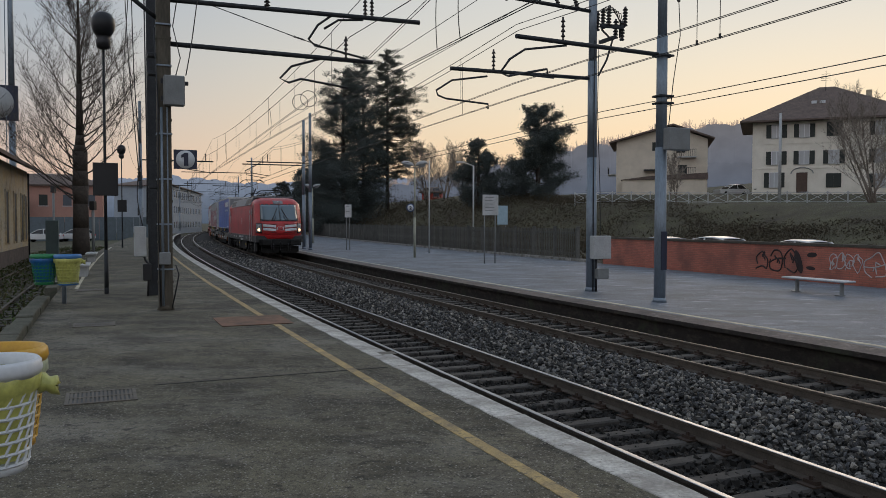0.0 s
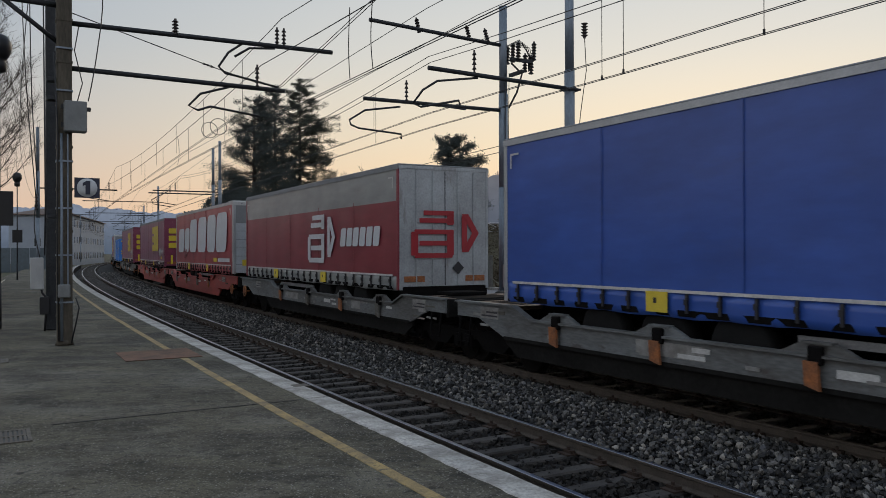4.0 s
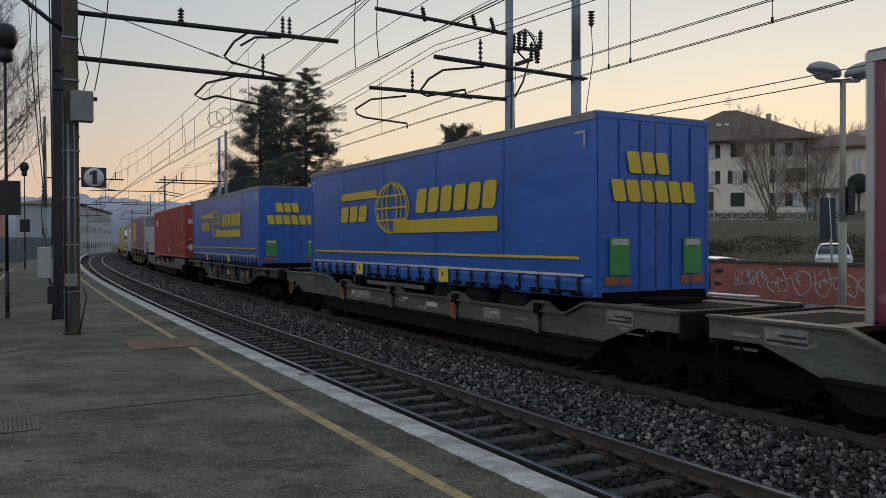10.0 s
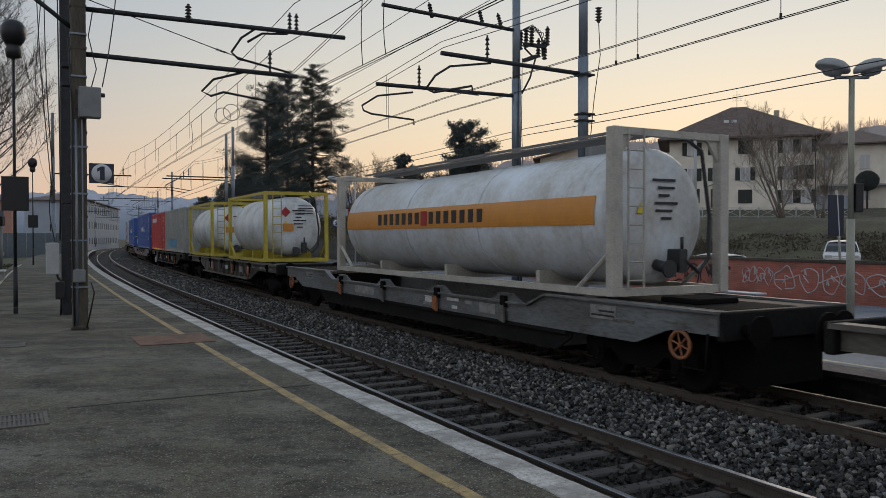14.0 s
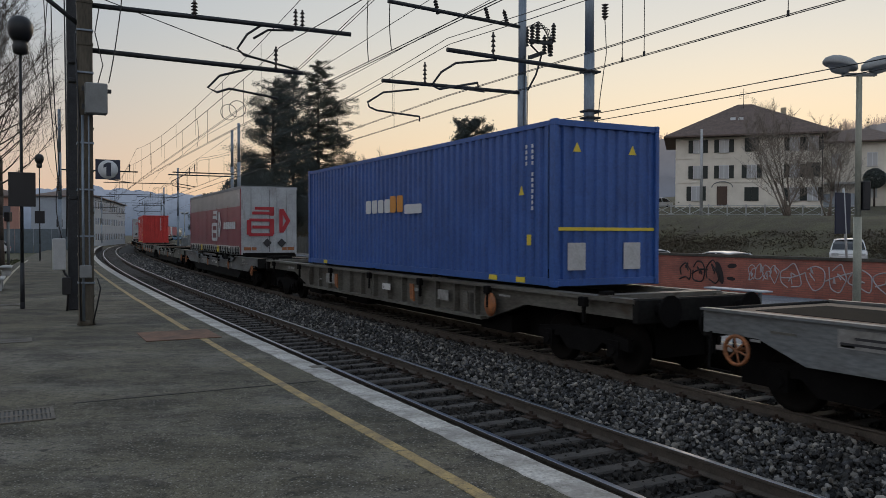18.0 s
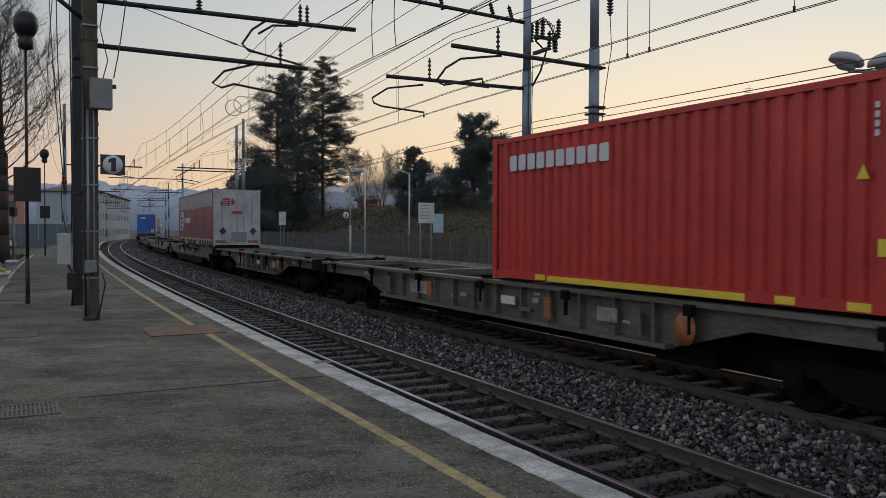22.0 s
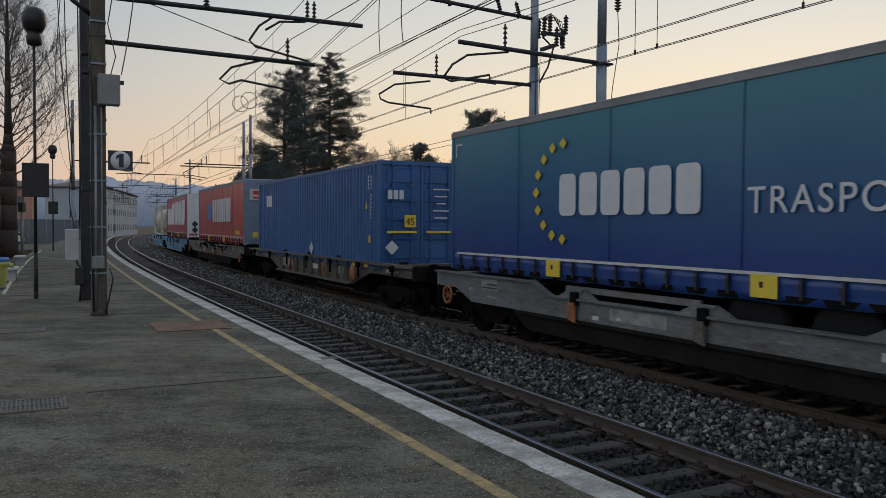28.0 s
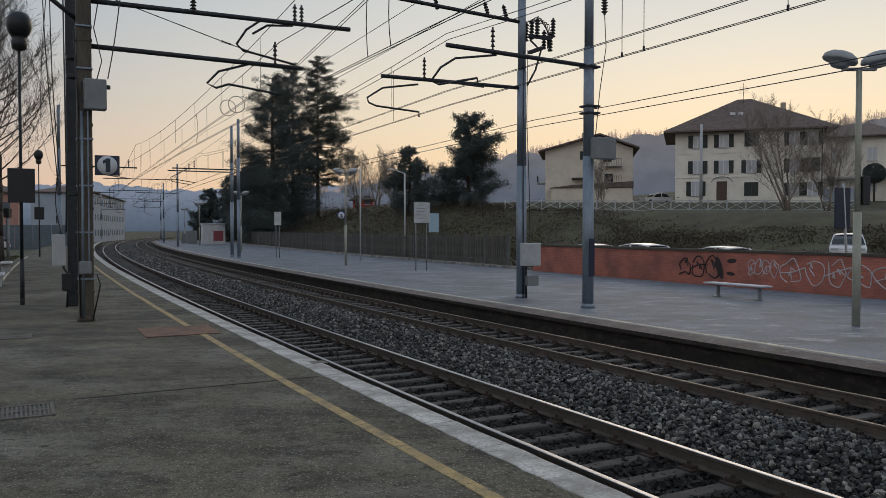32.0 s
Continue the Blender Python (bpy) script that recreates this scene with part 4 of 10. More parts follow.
def words(parent, text, x, z, size, y, material, end=None, name="lettering", spacing=1.0, bold=0.0):
    cu = bpy.data.curves.new(name, "FONT")
    cu.body, cu.size, cu.extrude, cu.align_x = text, size, 0.004, "CENTER"
    cu.space_character, cu.offset = spacing, bold
    tmp = bpy.data.objects.new(name, cu)
    scene.collection.objects.link(tmp)
    me = bpy.data.meshes.new_from_object(tmp.evaluated_get(bpy.context.evaluated_depsgraph_get()))
    bpy.data.objects.remove(tmp)
    bpy.data.curves.remove(cu)
    me.materials.clear()
    me.materials.append(material)
    ob = new(name, me)
    ob.parent = parent
    ob.matrix_basis = pose(x, y, z, 90, 0, 180) if end is None else pose(end, x, z, 90, 0, -90)
    return ob


def corrugated(bm, x0, x1, y, z0, z1, pitch=0.28, depth=0.055, out=1):
    n = max(1, round((x1 - x0) / pitch))
    p = (x1 - x0) / n
    xs = []
    for i in range(n):
        a = x0 + i * p
        xs += [(a, 0), (a + p * 0.40, 0), (a + p * 0.52, -depth), (a + p * 0.88, -depth)]
    xs.append((x1, 0))
    lo = [bm.verts.new((x, y + out * d, z0)) for x, d in xs]
    hi = [bm.verts.new((x, y + out * d, z1)) for x, d in xs]
    for i in range(len(xs) - 1):
        bm.faces.new((lo[i], lo[i + 1], hi[i + 1], hi[i]) if out < 0 else (lo[i + 1], lo[i], hi[i], hi[i + 1]))


def container(L, paint, label, H=3.02, z0=1.36, doors=True, W=2.44, bars=TEXTW):
    """A corrugated steel box with corner posts, castings, and doors or a plain wall on its leading end."""
    c = thing("container", label, "shipping container", group="loads of the freight train")
    h, y, z1 = L / 2, W / 2, z0 + H
    for sy, nm in ((1, "side_wall"), (-1, "far_side_wall")):
        bm = bmesh.new()
        corrugated(bm, -h + 0.14, h - 0.14, sy * (y - 0.012), z0 + 0.15, z1 - 0.10, out=sy)
        part(nm, bm, paint, c)
        part("bottom_rail", boxes((-h + 0.1, h - 0.1, sy * y - 0.05, sy * y + 0.0, z0 + 0.02, z0 + 0.16)), paint, c)
        part("top_rail", boxes((-h + 0.1, h - 0.1, sy * y - 0.05, sy * y + 0.0, z1 - 0.11, z1 - 0.02)), paint, c)
    part("roof", boxes((-h + 0.05, h - 0.05, -y + 0.03, y - 0.03, z1 - 0.06, z1 - 0.03)), paint, c)
    part("floor", boxes((-h + 0.05, h - 0.05, -y + 0.03, y - 0.03, z0 + 0.05, z0 + 0.15)), UNDER, c)
    for sx in (-1, 1):
        for sy in (-1, 1):
            part("corner_post", boxes((sx * h - 0.08, sx * h + 0.08, sy * y - 0.08, sy * y + 0.008, z0 + 0.1, z1 - 0.1) if sy > 0 else (sx * h - 0.08, sx * h + 0.08, -y - 0.008, -y + 0.08, z0 + 0.1, z1 - 0.1)), paint, c)
            for zz in (z0, z1 - 0.12):
                part("corner_casting", boxes((sx * h - 0.09, sx * h + 0.09, sy * y - 0.09, sy * y + 0.012, zz, zz + 0.12) if sy > 0 else (sx * h - 0.09, sx * h + 0.09, -y - 0.012, -y + 0.09, zz, zz + 0.12), bevel=0.012), paint, c)
        part("end_header", boxes((sx * h - 0.06, sx * h + 0.06, -y + 0.05, y - 0.05, z1 - 0.12, z1 - 0.01)), paint, c)
        part("end_sill", boxes((sx * h - 0.06, sx * h + 0.06, -y + 0.05, y - 0.05, z0 + 0.02, z0 + 0.14)), paint, c)
    part("rear_wall", boxes((h - 0.05, h - 0.02, -y + 0.06, y - 0.06, z0 + 0.1, z1 - 0.1)), paint, c)
    if doors:
        for a, b in ((-y + 0.09, -0.01), (0.01, y - 0.09)):
            bm = bmesh.new()
            box(bm, -h - 0.02, -h + 0.03, a, b, z0 + 0.15, z1 - 0.13)
            for k in range(5):
                zz = z0 + 0.3 + k * (H - 0.6) / 4.6
                box(bm, -h - 0.045, -h - 0.02, a + 0.1, b - 0.1, zz, zz + (H - 0.6) / 4.6 - 0.14, bevel=0.02)
            d = part("door", bm, paint, c)
            for q in (0.25, 0.75):
                m = a + (b - a) * q
                tb = bmesh.new()
                tube(tb, (-h - 0.075, m, z0 + 0.08), (-h - 0.075, m, z1 - 0.08), 0.02, n=6)
                box(tb, -h - 0.10, -h - 0.05, m - 0.03, m + 0.17, z0 + 1.0, z0 + 1.05)
                for zz in (z0 + 0.1, z0 + 0.9, z1 - 0.7, z1 - 0.15):
                    box(tb, -h - 0.1, -h - 0.02, m - 0.05, m + 0.05, zz, zz + 0.06)
                part("lock_bar", tb, paint, d)
    else:
        bm = bmesh.new()
        n = 9
        p = (W - 0.16) / n
        ys = []
        for k in range(n):
            a = -y + 0.08 + k * p
            ys += [(a, 0), (a + p * 0.40, 0), (a + p * 0.52, 0.045), (a + p * 0.88, 0.045)]
        ys.append((y - 0.08, 0))
        lo, hi = ([bm.verts.new((-h - 0.02 + d, v, z)) for v, d in ys] for z in (z0 + 0.12, z1 - 0.10))
        for k in range(len(ys) - 1):
            bm.faces.new((lo[k], lo[k + 1], hi[k + 1], hi[k]))
        bmesh.ops.recalc_face_normals(bm, faces=bm.faces[:])
        part("end_wall", bm, paint, c)
    # small plates: a column of unreadable marks near the leading edge
    for x, z, n in ((-h + 0.62, z0 + H * 0.87, 12), (-h + 0.82, z0 + H * 0.87, 5)):
        part("marking_bar", boxes(*[(x - 0.028, x + 0.028, y + 0.004, y + 0.010, z - k * 0.105 - 0.07, z - k * 0.105) for k in range(n) if k != 4]), bars, c)
    bm = bmesh.new()
    prism(bm, [(-h + 0.90, z0 + H * 0.56), (-h + 1.06, z0 + H * 0.56), (-h + 0.98, z0 + H * 0.62)], y + 0.004, y + 0.012)
    part("warning_triangle", bm, SIGNYEL, c)
    for x in (-h + 1.0, -h + 2.0, h - 1.6):
        plate(c, x, z0 + 0.09, 0.3, 0.1, y + 0.004, SIGNYEL, "warning_plate")
    plate(c, -h + 0.72, z0 + H * 0.28, 0.13, 0.2, y + 0.004, SIGNYEL, "warning_plate")
    return c


def tank_container(L, frame, shell, label, D=2.36, z0=1.36, H=2.72, W=2.44, swap=False):
    """A pressure barrel in a box frame of beams."""
    c = thing("tank_container", label, "tank container", group="loads of the freight train")
    h, y, z1 = L / 2, W / 2, z0 + H
    r = D / 2
    zc = z0 + 0.2 + r if not swap else z0 + 0.12 + r
    if swap:
        for sx in (-1, 1):
            for sy in (-1, 1):
                bm = bmesh.new()
                xprism(bm, [(sy * y, z1), (sy * (y - 0.75), z1), (sy * (y - 0.35), z1 - 0.16), (sy * (y - 0.12), z1 - 0.5), (sy * (y - 0.06), z1 - 1.1), (sy * y, z1 - 1.1)], sx * h - 0.03, sx * h + 0.03)
                part("gusset", bm, frame, c)
    bm = bmesh.new()
    ov = 0.12 if not swap else 0.30
    if swap:
        ov = 0.26
    kn = 0.22 if swap else 0.45
    prof = [(0.02, -h + ov), (r * 0.45, -h + ov + 0.03), (r * 0.78, -h + ov + kn * 0.27), (r * 0.94, -h + ov + kn * 0.58), (r, -h + ov + kn), (r, 0), (r, h - ov - kn), (r * 0.94, h - ov - kn * 0.58), (r * 0.78, h - ov - kn * 0.27), (r * 0.45, h - ov - 0.03), (0.02, h - ov)]
    lathe(bm, prof, 40, (0, 0, zc), "x")
    part("tank", bm, shell, c)
    for x in [-h + 0.9 + i * (L - 1.8) / 3 for i in range(4)]:
        bm = bmesh.new()
        lathe(bm, [(r + 0.002, x - 0.03), (r + 0.014, x - 0.03), (r + 0.014, x + 0.03), (r + 0.002, x + 0.03)], 40, (0, 0, zc), "x", close=False)
        part("hoop", bm, shell, c)
    fx = h
    for sx in (-1, 1):
        for sy in (-1, 1):
            pw = 0.10 if swap else 0.07
            part("corner_post", boxes((sx * fx - pw, sx * fx + pw, sy * (y - pw + 0.07) - pw, sy * (y - pw + 0.07) + pw, z0, z1), bevel=0.015), frame, c)
            bm = bmesh.new()
            tube(bm, (sx * fx, sy * y, z0 + 0.75), (sx * (fx - 0.9), sy * y * 0.98, z0 + 0.1), 0.045, n=6)
            part("brace", bm, frame, c)
        part("end_beam", boxes((sx * fx - 0.06, sx * fx + 0.06, -y, y, z0, z0 + 0.13)), frame, c)
        part("end_header", boxes((sx * fx - 0.06, sx * fx + 0.06, -y, y, z1 - 0.12, z1)), frame, c)
    for sy in (-1, 1):
        part("bottom_rail", boxes((-fx, fx, sy * y - 0.05, sy * y + 0.05, z0, z0 + 0.12)), frame, c)
        if not swap:
            part("top_rail", boxes((-fx, fx, sy * y - 0.04, sy * y + 0.04, z1 - 0.09, z1)), frame, c)
    part("walkway", boxes((-h + 0.4, h - 0.4, -0.32, 0.32, z1 + 0.0, z1 + 0.04), (-h + 0.4, h - 0.4, 0.55, 0.6, z1 + 0.0, z1 + 0.05)), RIM, c)
    bm = bmesh.new()
    for sy in (0.62, 0.95):
        tube(bm, (-h - 0.06, sy, z0 + 0.1), (-h - 0.06, sy, z1), 0.02, n=6)
    for k in range(8):
        tube(bm, (-h - 0.06, 0.62, z0 + 0.25 + k * 0.3), (-h - 0.06, 0.95, z0 + 0.25 + k * 0.3), 0.014, n=5)
    part("ladder", bm, frame, c)
    bm = bmesh.new()
    tube(bm, (-h + 0.02, 0.0, z0 + 0.42), (-h + ov + 0.15, 0.0, z0 + 0.5), 0.10, n=12)
    tube(bm, (-h - 0.02, 0.0, z0 + 0.42), (-h + 0.03, 0.0, z0 + 0.42), 0.15, n=12)
    box(bm, -h - 0.01, -h + ov + 0.1, -0.42, -0.24, z0 + 0.35, z0 + 0.75, bevel=0.02)
    tube(bm, (-h + 0.05, -0.33, z0 + 0.75), (-h + 0.05, -0.33, z0 + 0.95), 0.03, n=8)
    part("valve", bm, LOCOGREY, c)
    bm = bmesh.new()
    path_tube(bm, [(-h + 0.02, -0.33, z0 + 0.6), (-h - 0.06, -0.6, z0 + 0.35), (-h - 0.05, -0.85, z0 + 0.6), (-h - 0.02, -0.9, z0 + 1.3), (-h + 0.02, -0.75, z1 - 0.3), (-h + 0.2, -0.5, z1 - 0.05)], 0.035, 8)
    part("hose", bm, BLACKP, c)
    e = -h + ov - 0.004
    for k in range(6):
        plate(c, -0.12 - 0.05 * (k % 2), zc + 0.62 - k * 0.13, 0.52 - 0.14 * (k % 3), 0.045, 0, TEXTD, "marking_bar", end=e)
    bm = bmesh.new()
    xprism(bm, [(0.30, zc + 0.05), (0.50, zc + 0.05), (0.40, zc + 0.24)], e - 0.01, e)
    part("warning_triangle", bm, SIGNYEL, c)
    for i in range(3):
        x = -h * 0.6 + i * h * 0.6
        part("saddle", boxes((x - 0.06, x + 0.06, -y * 0.8, y * 0.8, z0 + 0.02, zc - r * 0.82)), frame, c)
    return c


def locomotive():
    L, W = 18.5, 2.98
    t = thing("locomotive", "bright red electric freight locomotive with dark grey frame, headlights on", "locomotive")
    h, y = L / 2, W / 2
    NZ = (1.15, 1.40, 1.70, 2.20, 2.36, 3.00, 3.40, 3.60, 3.74, 3.82, 3.86)
    NX = (0.10, 0.00, -0.06, 0.00, 0.06, 0.46, 0.74, 0.95, 1.25, 1.65, 2.20)

    def skin(v, z, off=0.0, sx=-1):
        """A place on the rounded nose: v across it from -1 to 1, z up it, off metres proud."""
        nx = float(np.interp(z, NZ, NX))
        back = max(0.0, 1 - nx / 2.2) * 0.95 * abs(v) ** 4
        yy = v * y * (1 - 0.05 * max(0, z - 2.4) / 1.4)
        zz = z - (0.30 * abs(v) ** 7 * min(1, (z - 3.4) / 0.4) if z > 3.4 else 0)
        return Vector((sx * (h - nx - back + off), yy + off * v ** 3, zz))

    bm = bmesh.new()
    VS = (-1, -0.985, -0.95, -0.88, -0.78, -0.62, -0.42, -0.2, 0, 0.2, 0.42, 0.62, 0.78, 0.88, 0.95, 0.985, 1)
    ends = []
    for sx in (-1, 1):
        ends.append([[bm.verts.new(skin(v, z, 0, sx)) for z in NZ] for v in VS])
        for a, b in zip(ends[-1], ends[-1][1:]):
            for k in range(len(NZ) - 1):
                bm.faces.new((a[k], a[k + 1], b[k + 1], b[k])).smooth = True
    A, B = ends
    for a, b in ((0, 0), (-1, -1)):      # sides, sharp so that they stay flat
        for k in range(len(NZ) - 1):
            bm.faces.new((A[a][k], A[a][k + 1], B[b][k + 1], B[b][k]))
    for i in range(len(VS) - 1):
        bm.faces.new((A[i][-1], A[i + 1][-1], B[i + 1][-1], B[i][-1]))
        bm.faces.new((A[i][0], A[i + 1][0], B[i + 1][0], B[i][0]))
    bmesh.ops.recalc_face_normals(bm, faces=bm.faces[:])
    body = part("body", bm, LOCORED, t)
    for e in body.data.edges:
        e.use_edge_sharp = False

    def patch(name, v0, v1, z0, z1, off, material, parent, label="", sx=-1, slant=0.0, n=6):
        """A panel that lies on the nose; slant lowers its outer end."""
        bm = bmesh.new()
        rows = []
        for i in range(n + 1):
            v = v0 + (v1 - v0) * i / n
            d = slant * abs(v - min(v0, v1, key=abs)) / max(1e-6, abs(v1 - v0))
            rows.append([bm.verts.new(skin(v, z0 + d + (z1 - z0) * j / n, off, sx)) for j in range(n + 1)])
        for a, b in zip(rows, rows[1:]):
            for j in range(n):
                bm.faces.new((a[j], a[j + 1], b[j + 1], b[j])).smooth = True
        bmesh.ops.recalc_face_normals(bm, faces=bm.faces[:])
        if sum(f.normal.x for f in bm.faces) * sx < 0:
            bmesh.ops.reverse_faces(bm, faces=bm.faces[:])
        bmesh.ops.solidify(bm, geom=bm.faces[:], thickness=0.012)
        return part(name, bm, material, parent, label)

    part("frame", boxes((-h + 0.15, h - 0.15, -y + 0.01, y + 0.012, 0.98, 1.42), bevel=0.03), LOCOGREY, t, "dark grey solebar")
    part("roof_fairing", boxes((-h + 2.2, h - 2.2, -1.2, 1.2, 3.84, 3.95), bevel=0.03), mat("loco_roof_grey", (0.16, 0.17, 0.18), 0.5, 0.2, var=0.3), t)
    bm = bmesh.new()
    xprism(bm, [(1.38, 3.40), (1.50, 3.40), (1.30, 3.89), (1.05, 3.89)], -h + 3.0, h - 3.0)
    part("roof_grille", bm, mat("loco_roof_side", (0.13, 0.15, 0.175), 0.5, 0.2, var=0.3), t, "blue-grey roof edge")
    for x0, x1 in ((-h + 3.2, -h + 4.5), (-h + 4.6, -h + 5.9), (h - 5.9, h - 4.6), (h - 4.5, h - 3.2)):
        bm = bmesh.new()
        k = 10
        for i in range(k):
            a = x0 + (x1 - x0) * i / k
            xprism(bm, [(1.46, 3.47), (1.485, 3.47), (1.345, 3.82), (1.32, 3.82)], a, a + (x1 - x0) / k * 0.96)
        part("vent", bm, BLACKP, t)
    for sx in (-1, 1):
        nx = sx * h
        patch("screen_surround", -0.80, 0.80, 2.33, 3.42, 0.006, BLACKP, t, "black windscreen surround", sx, n=10)
        for a, b in ((-0.77, -0.015), (0.015, 0.77)):
            ws = patch("windscreen", a, b, 2.38, 3.37, 0.016, WSCREEN, t, "windscreen pane, blue-grey of reflected sky in its colour", sx, n=8)
            k = 0.10 if a > -0.1 else -0.10
            wb = bmesh.new()
            path_tube(wb, [skin(k * 3.6, 2.36, 0.06, sx), skin(k * 2.2, 2.75, 0.06, sx), skin(k * 0.9, 3.15, 0.05, sx)], 0.026, 5)
            path_tube(wb, [skin(k * 2.4, 2.36, 0.05, sx), skin(k * 1.6, 2.7, 0.06, sx)], 0.018, 5)
            part("wiper", wb, BLACKP, ws)
        for a in (-1, 1):
            lampbox = patch("headlight_housing", a * 0.74, a * 0.955, 1.58, 2.20, 0.012, BLACKP, t, "", sx)
            patch("lens_cover", a * 0.76, a * 0.935, 1.63, 2.14, 0.020, GREYTOP, lampbox, "", sx)
            c = skin(a * 0.83, 1.80, 0.02, sx)
            bm = bmesh.new()
            lathe(bm, [(0.02, c.x + sx * 0.055), (0.085, c.x + sx * 0.05), (0.10, c.x - sx * 0.08)], 14, (0, c.y, 1.78), "x")
            part("headlight", bm, LAMPW if sx < 0 else WINDOW, lampbox, "lit headlight" if sx < 0 else "")
            c = skin(a * 0.845, 2.0, 0.02, sx)
            bm = bmesh.new()
            lathe(bm, [(0.02, c.x + sx * 0.02), (0.06, c.x + sx * 0.045), (0.085, c.x + sx * 0.05), (0.09, c.x - sx * 0.08)], 14, (0, c.y, 2.0), "x")
            part("headlight", bm, ALU, lampbox, "unlit silver lamp")
            for zz in (1.70, 1.93):
                patch("nose_stripe", a * 0.18, a * 0.70, zz, zz + 0.15, 0.030, WHITE, t, "white nose bar", sx, 0.06)
            for zz in (1.60, 1.87, 2.10):
                patch("nose_line", a * 0.13, a * 0.71, zz, zz + 0.025, 0.028, BLACKP, t, "", sx, 0.06)
        patch("nose_hatch", -0.72, 0.72, 1.50, 2.28, 0.012, LOCORED, t, "red hatch across the nose", sx, n=10)
        patch("emblem_shape", -0.13, 0.13, 1.78, 1.98, 0.030, TEXTW, t, "", sx)
        patch("emblem_shape", -0.11, 0.11, 1.80, 1.96, 0.036, LOCORED, t, "", sx)
        patch("brow_plate", -0.20, 0.24, 3.45, 3.66, 0.014, GREYTOP, t, "grey marker light panel", sx)
        c = skin(0, 3.55, 0.02, sx)
        bm = bmesh.new()
        lathe(bm, [(0.02, c.x + sx * 0.03), (0.07, c.x + sx * 0.02), (0.08, c.x - sx * 0.1)], 12, (0, 0, c.z), "x")
        part("top_light", bm, ALU, t)
        for a in (-1, 1):
            bm = bmesh.new()
            px = nx - sx * 0.22
            prism(bm, [(px, 0.34), (px - sx * 0.05, 0.68), (px - sx * 0.12, 0.68), (px - sx * 0.07, 0.34)], min(a * 0.06, a * 1.12), max(a * 0.06, a * 1.12))
            box(bm, px - 0.08, px + 0.02, a * 1.12 - 0.05, a * 1.12 + 0.05, 0.40, 0.76)
            part("snow_plough", bm, LOCOUND, t)
        part("buffer_beam", boxes((nx - 0.1, nx + 0.06, -1.30, 1.30, 0.80, 1.22), bevel=0.04), LOCOUND, t)
        part("crash_bar", boxes((nx - sx * 0.10 - 0.07, nx - sx * 0.10 + 0.07, -1.05, 1.05, 0.68, 0.78), bevel=0.02), LOCOUND, t)
        for a in (-0.62, -0.48, 0.46, 0.60):
            bm = bmesh.new()
            x0 = nx + sx * 0.08
            tube(bm, (x0, a, 0.92), (x0 + sx * 0.10, a, 0.80), 0.03, n=6)
            tube(bm, (x0 + sx * 0.10, a, 0.80), (x0 + sx * 0.12, a * 0.97, 0.58), 0.028, n=6)
            tube(bm, (x0 + sx * 0.12, a * 0.97, 0.58), (x0 + sx * 0.02, a * 0.94, 0.46), 0.028, n=6)
            part("brake_hose", bm, BLACKP, t)
        for a in (-1, 1):
            bm = bmesh.new()
            tube(bm, (nx, a * 0.875, 1.0), (nx + sx * 0.30, a * 0.875, 1.0), 0.13, n=12)
            box(bm, nx + sx * 0.10 - 0.04, nx + sx * 0.10 + 0.04, a * 0.875 - 0.22, a * 0.875 + 0.22, 0.80, 1.20, bevel=0.02)
            box(bm, nx + sx * 0.32 - 0.04, nx + sx * 0.32 + 0.04, a * 0.875 - 0.3, a * 0.875 + 0.3, 0.82, 1.18, bevel=0.04)
            part("buffer", bm, LOCOUND, t)
        bm = bmesh.new()
        tube(bm, (nx + sx * 0.1, 0, 0.97), (nx + sx * 0.36, 0, 0.97), 0.07, n=8)
        tube(bm, (nx + sx * 0.36, 0, 1.0), (nx + sx * 0.40, 0, 0.86), 0.05, n=8)
        for a in (-0.07, 0.07):
            tube(bm, (nx + sx * 0.30, a, 0.92), (nx + sx * 0.26, a, 0.52), 0.022, n=6)
        tube(bm, (nx + sx * 0.26, -0.1, 0.52), (nx + sx * 0.26, 0.1, 0.52), 0.03, n=6)
        part("coupling", bm, LOCOUND, t)
        # cab door with window and handrails, on the west side
        dx = sx * (h - 2.35)
        bm = boxes((dx - 0.36, dx + 0.36, y + 0.0, y + 0.012, 1.25, 3.30), bevel=0.004)
        door = part("cab_door", bm, LOCORED, t)
        part("door_seam", boxes((dx - 0.38, dx - 0.36, y + 0.0, y + 0.014, 1.25, 3.3), (dx + 0.36, dx + 0.38, y, y + 0.014, 1.25, 3.3), (dx - 0.38, dx + 0.38, y, y + 0.014, 3.3, 3.32)), BLACKP, door)
        part("window", boxes((dx - 0.21, dx + 0.21, y + 0.012, y + 0.022, 2.36, 3.12), bevel=0.004), mat("lit_cab_glass", (0.5, 0.52, 0.48), 0.1, var=0.1, bump=0), door, "pale door window")
        for a in (-0.52, 0.52):
            bm = bmesh.new()
            tube(bm, (dx + a, y + 0.08, 1.05), (dx + a, y + 0.08, 2.75), 0.02, n=6)
            part("handrail", bm, OFFWHITE, t)
        bm = bmesh.new()
        for a in (-0.2, 0.2):
            tube(bm, (dx + a, y - 0.02, 0.28), (dx + a, y - 0.02, 1.0), 0.02, n=6)
        for zz in (0.3, 0.55, 0.8):
            box(bm, dx - 0.22, dx + 0.22, y - 0.15, y, zz, zz + 0.03)
        part("step", bm, LOCOUND, t)
        plate(t, dx + 0.95, 2.95, 0.32, 0.2, y + 0.004, OFFWHITE, "data_panel")
        # bogies with big wheels
        bx = sx * 4.75
        bm = bmesh.new()
